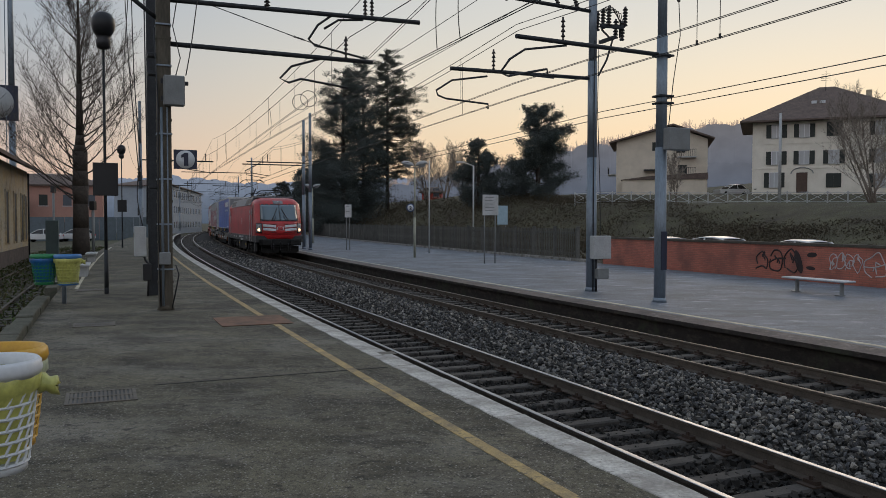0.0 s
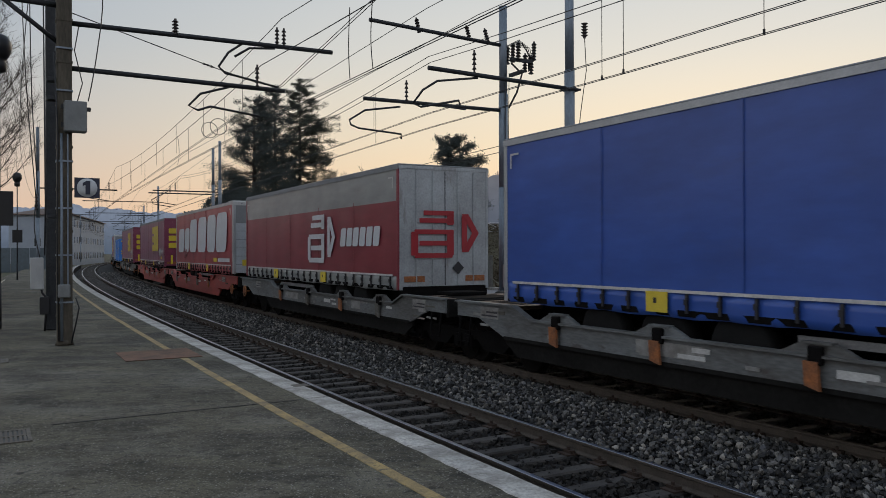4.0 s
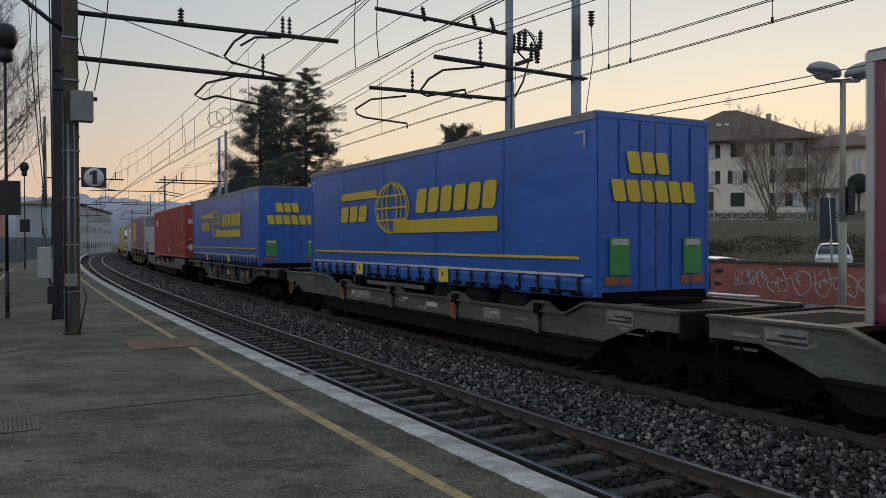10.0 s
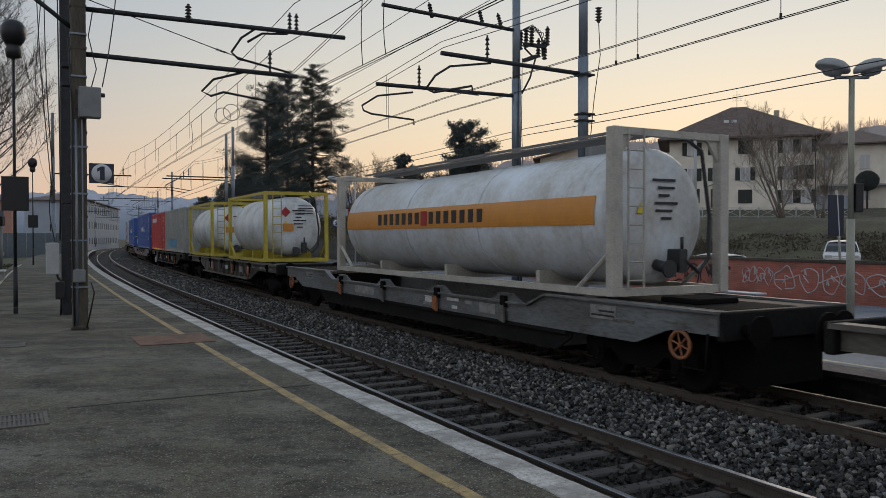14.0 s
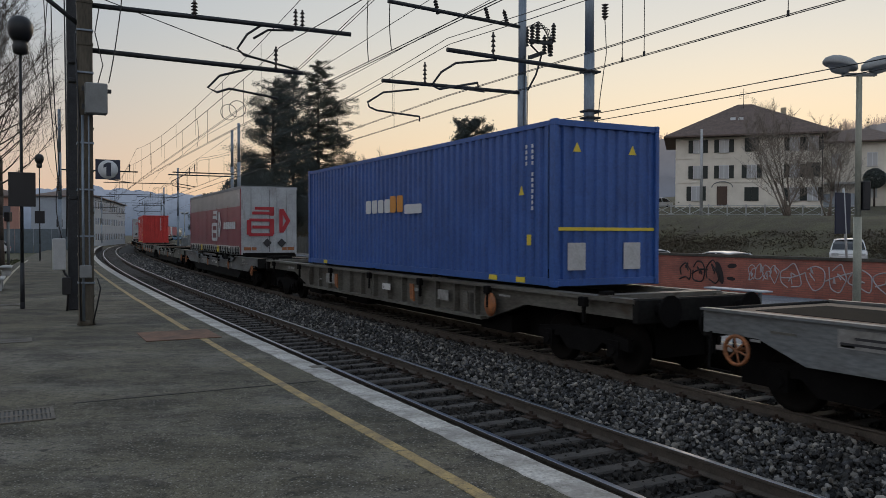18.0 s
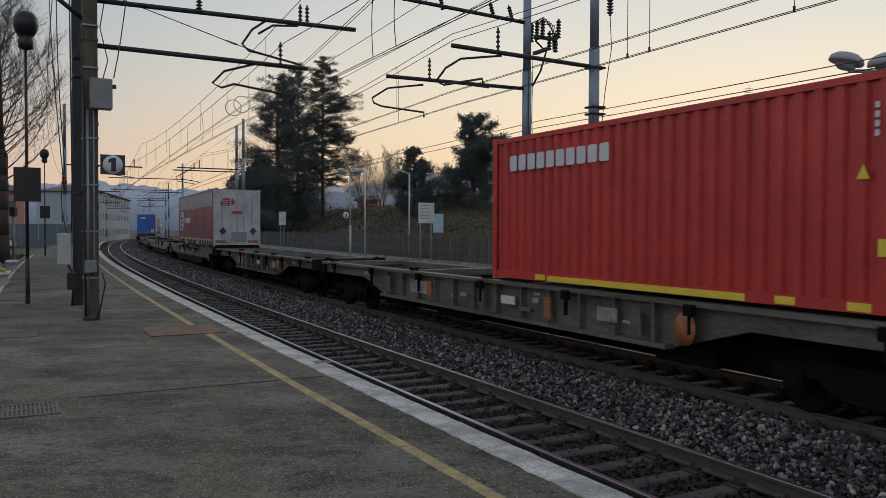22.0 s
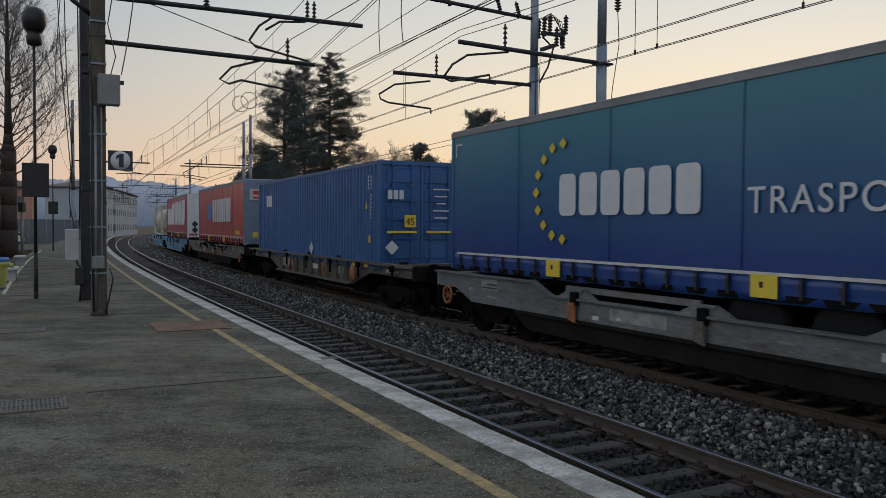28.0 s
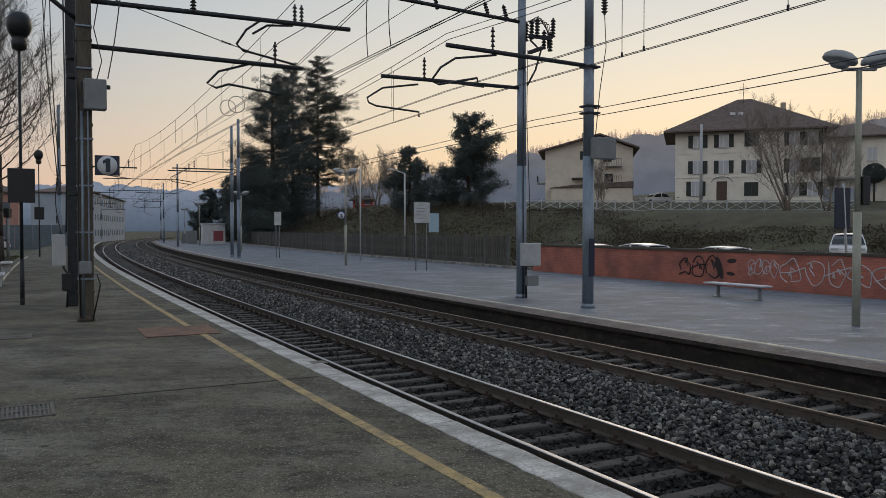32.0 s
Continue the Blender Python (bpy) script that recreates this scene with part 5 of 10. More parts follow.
        for a in (-1, 1):
            prism(bm, [(bx - 1.9, 0.55), (bx - 1.9, 0.85), (bx - 0.7, 1.0), (bx + 0.7, 1.0), (bx + 1.9, 0.85), (bx + 1.9, 0.55), (bx + 0.5, 0.45), (bx - 0.5, 0.45)], a * 1.15 - 0.07, a * 1.15 + 0.07)
            for k in (-1.3, 1.3):
                box(bm, bx + k - 0.2, bx + k + 0.2, a * 1.18 - 0.12, a * 1.18 + 0.12, 0.40, 0.80)
                tube(bm, (bx + k + 0.45, a * 1.2, 0.55), (bx + k + 0.45, a * 1.2, 0.98), 0.10, n=8)
                tube(bm, (bx + k - 0.45, a * 1.2, 0.55), (bx + k - 0.45, a * 1.2, 0.98), 0.10, n=8)
            tube(bm, (bx - 0.5, a * 1.3, 0.7), (bx + 0.2, a * 1.3, 0.78), 0.05, n=6)
        bg = part("bogie", bm, LOCOUND, t)
        for k in (-1.3, 1.3):
            for a in (-1, 1):
                bm = bmesh.new()
                lathe(bm, [(0.08, -0.08), (0.2, -0.06), (0.5, -0.02), (0.58, -0.06), (0.62, -0.065), (0.62, 0.06), (0.1, 0.08)], 24, (bx + k, a * 0.72, 0.62), "y")
                part("wheel", bm, WHEEL, bg)
    for a, b, w, z in ((-2.2, 2.2, 1.3, 0.35), (-2.9, -2.3, 1.38, 0.5), (2.3, 2.9, 1.38, 0.5)):
        part("equipment_box", boxes((a, b, -w, w, z, 0.98), bevel=0.03), LOCOUND, t)
    for x, z, ww, hh in ((-6.3, 1.22, 0.12, 0.14), (-5.6, 1.25, 0.22, 0.06), (-4.2, 1.22, 0.95, 0.16), (-1.9, 1.26, 0.75, 0.11), (-0.4, 1.24, 1.5, 0.13), (-2.0, 1.05, 0.18, 0.12), (-1.65, 1.05, 0.18, 0.12), (-1.3, 1.05, 0.18, 0.12), (-0.95, 1.05, 0.18, 0.12), (2.4, 1.2, 0.5, 0.1), (3.8, 1.2, 0.4, 0.1), (6.2, 1.2, 0.3, 0.1)):
        plate(t, x, z, ww, hh, y + 0.014, GREYTOP if ww == 0.95 else OFFWHITE, "data_panel")
    # black discs on the solid frame paint the dark of round holes
    for x in (-3.1, -2.7):
        bm = bmesh.new()
        tube(bm, (x, y - 0.02, 1.2), (x, y + 0.016, 1.2), 0.10, n=14)
        part("frame_opening", bm, BLACKP, t)
    for x in (-2.9, 1.1):
        plate(t, x, 0.72, 0.7, 0.42, 1.385, LOCOGREY, "equipment_cover")
        plate(t, x - 0.15, 0.74, 0.1, 0.1, 1.40, SIGNYEL, "warning_plate")
        plate(t, x + 0.15, 0.74, 0.1, 0.1, 1.40, SIGNYEL, "warning_plate")
    for sx in (-1, 1):
        q = part("corner_step", boxes((sx * (h - 0.75) - 0.22, sx * (h - 0.75) + 0.22, y - 0.12, y + 0.03, 0.42, 1.2), bevel=0.02), LOCOGREY, t)
        for z in (0.5, 0.86):
            part("foothold", boxes((sx * (h - 0.75) - 0.15, sx * (h - 0.75) + 0.15, y + 0.0, y + 0.034, z, z + 0.24)), BLACKP, q)
    # emblem: a framed white plate, lettering left plain
    plate(t, -1.2, 2.35, 0.62, 0.42, y + 0.004, TEXTW, "emblem_shape")
    plate(t, -1.2, 2.35, 0.54, 0.34, y + 0.010, LOCORED, "emblem_shape")
    plate(t, -1.2, 2.35, 0.2, 0.22, y + 0.014, TEXTW, "emblem_shape")
    # roof gear: insulators, busbars, pantographs
    bm = bmesh.new()
    for i in range(9):
        x = -4.5 + i * 1.15
        lathe(bm, [(0.05, 3.95), (0.09, 4.0), (0.05, 4.04), (0.09, 4.09), (0.05, 4.13), (0.07, 4.18)], 8, (x, 0.35, 0), "z")
    tube(bm, (-4.5, 0.35, 4.2), (4.7, 0.35, 4.2), 0.025, n=6)
    tube(bm, (-2.0, -0.3, 4.25), (3.0, -0.3, 4.25), 0.03, n=6)
    part("busbar", bm, INSUL, t)

    def panto(x, up, sx):
        bm = bmesh.new()
        for yy in (-0.55, 0.55):
            tube(bm, (x - 0.8, yy, 4.12), (x + 0.8, yy, 4.12), 0.035, n=6)
            tube(bm, (x - 0.7, yy, 3.94), (x - 0.7, yy, 4.12), 0.05, n=6)
            tube(bm, (x + 0.7, yy, 3.94), (x + 0.7, yy, 4.12), 0.05, n=6)
        part("pantograph_base", bm, BLACKP, t)
        top = 5.58 if up else 4.40
        kx = x + sx * (1.9 if up else 1.1)
        kz = 4.12 + (top - 4.12) * 0.48
        hx = x - sx * 0.15
        bm = bmesh.new()
        tube(bm, (x - sx * 0.5, 0, 4.15), (kx, 0, kz), 0.05, n=6)
        tube(bm, (x - sx * 0.2, 0.12, 4.15), (kx - sx * 0.1, 0.12, kz - 0.03), 0.02, n=5)
        for yy in (-0.35, 0.35):
            tube(bm, (kx, yy * 0.4, kz), (hx, yy, top - 0.08), 0.025, n=6)
        part("pantograph_arm", bm, BLACKP, t)
        bm = bmesh.new()
        for d in (-0.22, 0.22):
            path_tube(bm, [(hx + d, -0.95, top - 0.22), (hx + d, -0.72, top - 0.02), (hx + d, -0.55, top + 0.03), (hx + d, 0.55, top + 0.03), (hx + d, 0.72, top - 0.02), (hx + d, 0.95, top - 0.22)], 0.022, n=6)
        tube(bm, (hx - 0.22, 0.4, top - 0.03), (hx + 0.22, 0.4, top - 0.03), 0.02, n=5)
        tube(bm, (hx - 0.22, -0.4, top - 0.03), (hx + 0.22, -0.4, top - 0.03), 0.02, n=5)
        part("pantograph_head", bm, BLACKP, t)

    panto(-4.9, False, 1)
    panto(4.6, True, -1)
    panto(-1.9, False, -1)
    panto(2.2, False, 1)
    return t

# ---- ground ----


def ground_height(x, y):
    s, o = line_coords(x, y)
    if o < -11.5:
        z = -0.42 + 0.05 * noise.noise(Vector((x * 0.1, y * 0.1, 0)))
    elif o < 18.0:
        z = -0.85
    elif o < 31 - min(9.0, max(0.0, (s - 40) * 0.3)):
        z = -0.10
    else:
        foot = 31 - min(9.0, max(0.0, (s - 40) * 0.3))
        ramp = min(1.0, (o - foot) / (13 - min(2.0, max(0, s - 42) * 0.1)))
        top = 1.9 + 0.0243 * min(max(y, 25.0), 80.0)
        z = -0.10 + (top + 0.10) * (3 * ramp * ramp - 2 * ramp ** 3)
        back = min(1.0, max(0.0, (y - 79) / 16))
        z += 1.35 * back * back * (3 - 2 * back)
        z += 0.22 * noise.noise(Vector((x * 0.13, y * 0.13, 2))) * min(1, ramp * 3) * (1 if o < 46 else 0.3)
        z += max(0, o - 75) * 0.10 * min(1, max(0, o - 75) / 60)
    return z


def spaced(limit):
    v, out, step = 0.0, [0.0], 2.5
    while v < limit:
        step = 2.5 if v < 100 else step * 1.22
        v += step
        out.append(v)
    return [-a for a in out[:0:-1]] + out


gx = spaced(2500)
gv = [(x, y + 20, ground_height(x, y + 20)) for y in gx for x in gx]
gn = len(gx)
gf = [(j * gn + i, j * gn + i + 1, (j + 1) * gn + i + 1, (j + 1) * gn + i) for j in range(gn - 1) for i in range(gn - 1)]
gm = bpy.data.meshes.new("ground")
gm.from_pydata(gv, [], gf)
gm.polygons.foreach_set("use_smooth", [True] * len(gf))
gm.materials.append(GRASS)
tagged(new("ground", gm), "dry winter grass and bare earth round the station", "ground", kind="structure")

# ---- platforms ----
bm = bmesh.new()
sweep(bm, [(-1.84, 0), (-6.75, 0), (-6.75, -0.9), (-1.84, -0.9)], -40, 130)
platform_1 = tagged(mesh_ob("platform_1", bm, ASPHALT), "worn grey asphalt station platform with damp patches", "platform", kind="structure")
bm = bmesh.new()
sweep(bm, [(-1.58, -0.06), (-1.83, -0.06), (-1.83, -0.9), (-1.58, -0.9)], -40, 130)
tagged(mesh_ob("platform_1_face", bm, FACE2), "concrete face of the platform edge", "platform edge", kind="structure")
bm = bmesh.new()
strip(bm, -2.525, -2.40, 0.0, -40, 100, wob=0.03)
tagged(mesh_ob("yellow_line", bm, YELLOW), "worn yellow safety line on the asphalt", "safety line", kind="structure")
bm = bmesh.new()
sweep(bm, [(6.35, P2), (17.3, P2), (17.3, -1.0), (6.35, -1.0)], -60, 150)
platform_2 = tagged(mesh_ob("platform_2", bm, ASPHALT2), "pale grey asphalt island of the far platform", "platform", kind="structure")
bm = bmesh.new()
# top in kerb stone, sides in the colour with shade painted in
sweep(bm, [(5.8, P2 - 0.02), (6.35, P2 + 0.004), (6.35, -0.95), (5.98, -0.95), (5.95, -0.24), (5.8, -0.22)], -60, 150, mats=[0, 1, 1, 1, 1, 1])
tagged(mesh_ob("platform_2_kerb", bm, [KERB2, FACE2]), "reddish grey stone kerb of the far platform", "kerb", kind="structure")
bm = bmesh.new()
strip(bm, 6.50, 6.63, P2, -60, 130)
tagged(mesh_ob("faded_line", bm, OLDYEL), "faded pale safety line on the far platform", "safety line", kind="structure")

# white edge stones of the first platform
edge = tagged(new("platform_1_edge"), "row of chalky white edge stones, chipped", "platform edge", kind="structure")
rnd = random.Random(4)
s = -14.0
while s < 62:
    n = rnd.uniform(0.95, 1.05)
    bm = bmesh.new()
    top = 0.009 + rnd.uniform(-0.003, 0.003)
    inner = [(0.004 + (n - 0.008) * k / 7, 0.16 + rnd.uniform(-0.012, 0.012)) for k in range(8)]
    outer = [(0.004 + (n - 0.008) * k / 4, -0.17 + rnd.uniform(-0.005, 0.012)) for k in range(5)]
    rim = inner[::-1] + outer
    lo, hi, cap = ([bm.verts.new((x, y + d, z)) for x, y in rim] for z, d in ((-0.05, 0), (top - 0.007, 0), (top, 0)))
    for v in cap:
        v.co.y += -0.008 if v.co.y > 0 else 0.014
    for ring, nxt in ((lo, hi), (hi, cap)):
        for k in range(13):
            bm.faces.new((ring[k], ring[(k + 1) % 13], nxt[(k + 1) % 13], nxt[k]))
    bm.faces.new(cap)
    bmesh.ops.recalc_face_normals(bm, faces=bm.faces[:])
    st = part("edge_stone", bm, KERB, edge)
    st.matrix_basis = along(s, -1.722, 0)
    s += n
bm = bmesh.new()
sweep(bm, [(-1.555, -0.05), (-1.895, -0.05), (-1.895, 0.008), (-1.555, 0.008)], s, 130)
part("edge_strip", bm, KERB, edge)

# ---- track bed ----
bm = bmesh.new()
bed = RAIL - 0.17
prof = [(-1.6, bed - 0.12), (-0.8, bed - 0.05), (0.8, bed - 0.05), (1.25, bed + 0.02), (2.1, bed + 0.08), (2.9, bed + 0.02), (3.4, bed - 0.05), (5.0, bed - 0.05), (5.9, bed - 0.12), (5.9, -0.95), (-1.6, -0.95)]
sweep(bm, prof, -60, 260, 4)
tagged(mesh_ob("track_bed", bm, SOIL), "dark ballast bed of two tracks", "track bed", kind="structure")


def stones(name, count, region, size, seed, label, paint=None, fine=False):
    """Loose broken stones, each a skewed block (fine: many-sided), joined."""
    g = np.random.default_rng(seed)
    if fine:
        ph = (1 + 5 ** 0.5) / 2
        corner = np.array([(0, a, b * ph) for a in (-1, 1) for b in (-1, 1)] + [(a, b * ph, 0) for a in (-1, 1) for b in (-1, 1)] + [(a * ph, 0, b) for a in (-1, 1) for b in (-1, 1)]) / 1.9
        near = lambda i, j: abs(np.linalg.norm(corner[i] - corner[j]) - 2 / 1.9) < 0.01
        tri = np.array([f for f in itertools.combinations(range(12), 3) if near(f[0], f[1]) and near(f[1], f[2]) and near(f[0], f[2])])
        out = np.einsum("ij,ij->i", np.cross(corner[tri[:, 1]] - corner[tri[:, 0]], corner[tri[:, 2]] - corner[tri[:, 0]]), corner[tri[:, 0]])
        tri = np.where(out[:, None] < 0, tri[:, ::-1], tri)
    else:
        corner = np.array([[a, b, c] for a in (-1, 1) for b in (-1, 1) for c in (-1, 1)], float)
        tri = np.array([[0, 1, 3, 2], [4, 6, 7, 5], [0, 4, 5, 1], [2, 3, 7, 6], [0, 2, 6, 4], [1, 5, 7, 3]])
    nv, side = len(corner), tri.shape[1]
    vs = np.zeros((count, nv, 3))
    for i in range(count):
        s, o, z = region(g)
        x, y = spot(s, o)
        r = size * g.uniform(0.55, 1.25)
        b = corner * g.uniform(0.62 if fine else 0.45, 1.0, (nv, 1)) * (r * g.uniform(0.6, 1.15, 3)) + g.normal(0, (0.10 if fine else 0.12) * r, (nv, 3))
        q = Euler(tuple(g.uniform(0, 6.3, 3))).to_matrix()
        vs[i] = b @ np.array(q).T + (x, y, z)
    faces = (tri[None] + (np.arange(count) * nv)[:, None, None]).reshape(-1, side)
    me = bpy.data.meshes.new(name)
    me.from_pydata(vs.reshape(-1, 3), [], faces.tolist())
    me.materials.append(paint or STONE)
    return tagged(new(name, me), label, "gravel", kind="stuff")


def bed_z(o):
    return float(np.interp(o, [p[0] for p in prof[:9]], [p[1] for p in prof[:9]]))


def middle(g):
    s = -7 + 40 * g.random() ** 1.5
    o = g.uniform(0.80, 3.38)
    return s, o, bed_z(o) + g.uniform(-0.04, 0.07)


def middle_far(g):
    s = g.uniform(30, 95)
    o = g.uniform(0.80, 3.38)
    return s, o, bed_z(o) + g.uniform(0, 0.06)


def four_foot(g):
    s = -7 + 50 * g.random() ** 1.4
    o = g.uniform(-0.64, 0.64) + (T2 if g.random() < 0.35 else 0)
    return s, o, bed_z(o) + g.uniform(-0.01, 0.035)


def cess(g):
    s = -8 + 50 * g.random() ** 1.3
    o = g.uniform(-1.5, -0.78) if g.random() < 0.3 else g.uniform(4.9, 5.9)
    return s, o, bed_z(o) + g.uniform(0, 0.05)


stones("ballast", 38000, middle, 0.046, 11, "grey broken stone ballast between the two tracks", None, True)
stones("ballast", 11000, middle_far, 0.066, 12, "grey broken stone ballast between the two tracks")
stones("ballast", 21000, four_foot, 0.036, 13, "dirty ballast stones between sleepers, darkened for shade", DIRTST)
stones("ballast", 4000, cess, 0.05, 14, "dirty ballast along the platform walls, darkened for shade", DIRTST)

# ---- rails and sleepers ----
RAILSEC = [(-0.065, -0.16), (0.065, -0.16), (0.065, -0.145), (0.012, -0.125), (0.012, -0.045), (0.034, -0.032), (0.034, -0.004), (0.026, 0), (-0.026, 0), (-0.034, -0.004), (-0.034, -0.032), (-0.012, -0.045), (-0.012, -0.125), (-0.065, -0.145)]
for k, c in ((1, 0.0), (2, T2)):
    track = tagged(new(f"track_{k}"), "railway track with polished rails on weathered sleepers", "railway track", kind="structure")
    for side in (-1, 1):
        bm = bmesh.new()
        sweep(bm, [(c + side * GAUGE + a, RAIL + b) for a, b in RAILSEC], -60, 260, 3.0, mats=[0] * 6 + [1, 1, 1] + [0] * 5)
        part("rail", bm, [STEEL, HEADM if k == 1 else HEADOLD], track)
    bm = bmesh.new()
    box(bm, -0.10, 0.10, -1.2, 1.2, RAIL - 0.30, RAIL - 0.165, bevel=0.02)
    for sy in (-1, 1):
        for d in (-0.10, 0.10):
            box(bm, -0.075, 0.075, sy * GAUGE + d - 0.035, sy * GAUGE + d + 0.035, RAIL - 0.17, RAIL - 0.115, mi=1)
            tube(bm, (0, sy * GAUGE + d * 1.1, RAIL - 0.15), (0, sy * GAUGE + d * 1.1, RAIL - 0.075), 0.022, n=6, mi=1)
        box(bm, -0.10, 0.10, sy * GAUGE - 0.2, sy * GAUGE + 0.2, RAIL - 0.166, RAIL - 0.15, mi=1)
    first = None
    for i in range(140):
        s = -9 + i * 0.57
        if first is None:
            first = part("sleeper", bm, [SLEEP, CLIP], track)
            ob = first
        else:
            ob = share("sleeper", first, track)
        ob.matrix_basis = along(s, c, rnd.uniform(-0.006, 0.006), rnd.uniform(-0.6, 0.6))
    bm = bmesh.new()
    for i in range(200):
        m = along(-9 + 140 * 0.57 + i * 0.6, c)
        a = len(bm.verts)
        vs = box(bm, -0.12, 0.12, -1.2, 1.2, RAIL - 0.30, RAIL - 0.165)
        for v in vs:
            v.co = m @ v.co
    tagged(part("far_sleepers", bm, SLEEP, track), kind="stuff")

# ---- masts, cantilevers and wires ----


def curve_through(pts, per=5):
    """Catmull-Rom points through an open row."""
    out = []
    for i in range(len(pts) - 1):
        p0, p1, p2, p3 = (Vector(pts[min(max(k, 0), len(pts) - 1)]) for k in (i - 1, i, i + 1, i + 2))
        for j in range(per):
            u = j / per
            out.append(0.5 * (2 * p1 + (p2 - p0) * u + (2 * p0 - 5 * p1 + 4 * p2 - p3) * u * u + (3 * p1 - p0 - 3 * p2 + p3) * u ** 3))
    return out + [Vector(pts[-1])]


def insulator(bm, a, b, r=0.06, n=5):
    """A stack of sheds from a to b."""
    a, b = Vector(a), Vector(b)
    for i in range(n):
        p, q = a.lerp(b, i / n), a.lerp(b, (i + 0.55) / n)
        tube(bm, p, q, r, r * 0.45, 8)
        tube(bm, q, a.lerp(b, (i + 1) / n), r * 0.4, n=6)


def mast(s, off, h, z, r, paint, label, box_section=False, taper=0.8):
    m = thing("mast", label, "mast", along(s, off, z), group="line masts")
    bm = bmesh.new()
    if box_section:
        box(bm, -r, r, -r, r, 0, h, bevel=0.02)
        for zz in [0.6 + i * 0.9 for i in range(int(h / 0.9))]:
            box(bm, -r - 0.012, r + 0.012, -r - 0.012, r + 0.012, zz, zz + 0.05)
    else:
        tube(bm, (0, 0, 0), (0, 0, h * 0.42), r, r, 16)
        tube(bm, (0, 0, h * 0.42), (0, 0, h * 0.72), r * 0.93, r * 0.93, 16)
        tube(bm, (0, 0, h * 0.72), (0, 0, h), r * taper, r * taper, 16)
    part("pole", bm, paint, m)
    bm = bmesh.new()
    tube(bm, (0, 0, 0), (0, 0, 0.12), r * 1.25, r * 1.05, 16)
    part("foot", bm, paint, m)
    return m


def arm(m, y0, y1, z, zt, r=0.055, paint=DARKST):
    """A bracket tube across the line in the mast's own space; +y is west."""
    bm = bmesh.new()
    tube(bm, (0, y0, z), (0, y1, zt), r, n=10)
    return part("bracket_arm", bm, paint, m)


def steady(m, pts, r=0.028):
    bm = bmesh.new()
    path_tube(bm, pts, r, 8)
    return part("registration_arm", bm, DARKST, m)


def ins(m, a, b, r=0.06, n=5):
    bm = bmesh.new()
    insulator(bm, a, b, r, n)
    return part("insulator", bm, INSUL, m)


# twin brown mast on the first platform
m = mast(13.4, -4.23, 9.4, 0, 0.15, BROWNST, "twin brown steel mast with grey box and platform number", True)
part("stay_pole", boxes((3.75, 4.05, -0.10, 0.18, 0, 9.4), bevel=0.02), DARKST, m, "dark second pole")
arm(m, -0.15, -6.1, 6.90, 6.98)
arm(m, -0.15, -4.86, 5.93, 5.89)
part("diagonal_brace", (lambda b: (tube(b, (0, 1.15, 7.25), (0, 0.1, 6.45), 0.05, n=8), tube(b, (0, 0.1, 7.25), (0, 1.7, 7.28), 0.06, n=8), b)[-1])(bmesh.new()), DARKST, m)
W = lambda o: -4.23 - o           # metres east of the track to local y
steady(m, [(0, W(-0.4), 6.92), (0.1, W(-0.7), 6.70), (0.15, W(-0.92), 6.35), (0.2, W(-0.75), 6.22), (0.25, W(-0.5), 6.20), (0.3, W(0.56), 6.03)])
steady(m, [(0, W(0.4), 6.90), (0.1, W(-0.2), 6.86), (0.1, W(-0.55), 6.62)])
steady(m, [(0, W(-0.68), 5.87), (0.1, W(-1.35), 5.66), (0.1, W(-1.62), 5.36), (0.15, W(-1.4), 5.28), (0.2, W(-1.1), 5.40), (0.2, W(0.07), 5.26)])
ins(m, (0, W(0.45), 6.95), (0, W(0.45), 7.42))
ins(m, (0, W(0.62), 6.95), (0, W(0.62), 7.42))
ins(m, (0, W(-1.93), 6.93), (0, W(-1.93), 7.3), 0.08)
ins(m, (0, W(-0.04), 5.92), (0, W(-0.04), 6.46))
gb = part("switch_box", boxes((-0.42, -0.16, -0.42, 0.02, 4.52, 5.17), bevel=0.02), GREYBOX, m, "grey steel switch box")
part("conduit", (lambda b: (tube(b, (-0.16, 0.06, 0.1), (-0.16, 0.06, 4.5), 0.03, n=8), tube(b, (-0.17, -0.06, 1.2), (-0.17, -0.06, 4.5), 0.018, n=6), b)[-1])(bmesh.new()), GREYST, m)
part("small_box", boxes((-0.28, -0.15, -0.1, 0.14, 1.02, 1.30), bevel=0.02), GREYBOX, m)
part("meter_cabinet", boxes((3.4, 3.7, 0.25, 0.55, 1.05, 1.85), bevel=0.02), LITEBOX, m, "pale grey cabinet on the pole")
part("junction_box", boxes((3.45, 3.7, 0.12, 0.34, 0.42, 0.86), bevel=0.02), BLACKP, m)
for q, r in (([(3.6, 0.3, 1.05), (3.6, 0.27, 0.95), (3.58, 0.2, 0.86), (3.58, 0.2, 0.42), (3.58, 0.22, 0)], 0.03), ([(3.65, 0.22, 1.9), (3.65, 0.2, 3.2), (3.65, 0.24, 9.0)], 0.02), ([(-0.1, -0.25, 5.2), (-0.15, -0.35, 5.6), (-0.1, -0.2, 6.3), (0, -0.3, 6.9)], 0.012), ([(-0.19, 0.12, 0.1), (-0.2, 0.15, 2.2), (-0.19, 0.13, 4.5), (-0.17, 0.2, 6.2)], 0.016), ([(-0.3, -0.2, 1.02), (-0.34, -0.26, 0.8), (-0.26, -0.2, 0.45), (-0.2, -0.12, 0.05)], 0.016)):
    bm = bmesh.new()
    path_tube(bm, q, r, 6)
    part("cable", bm, BLACKP, m)
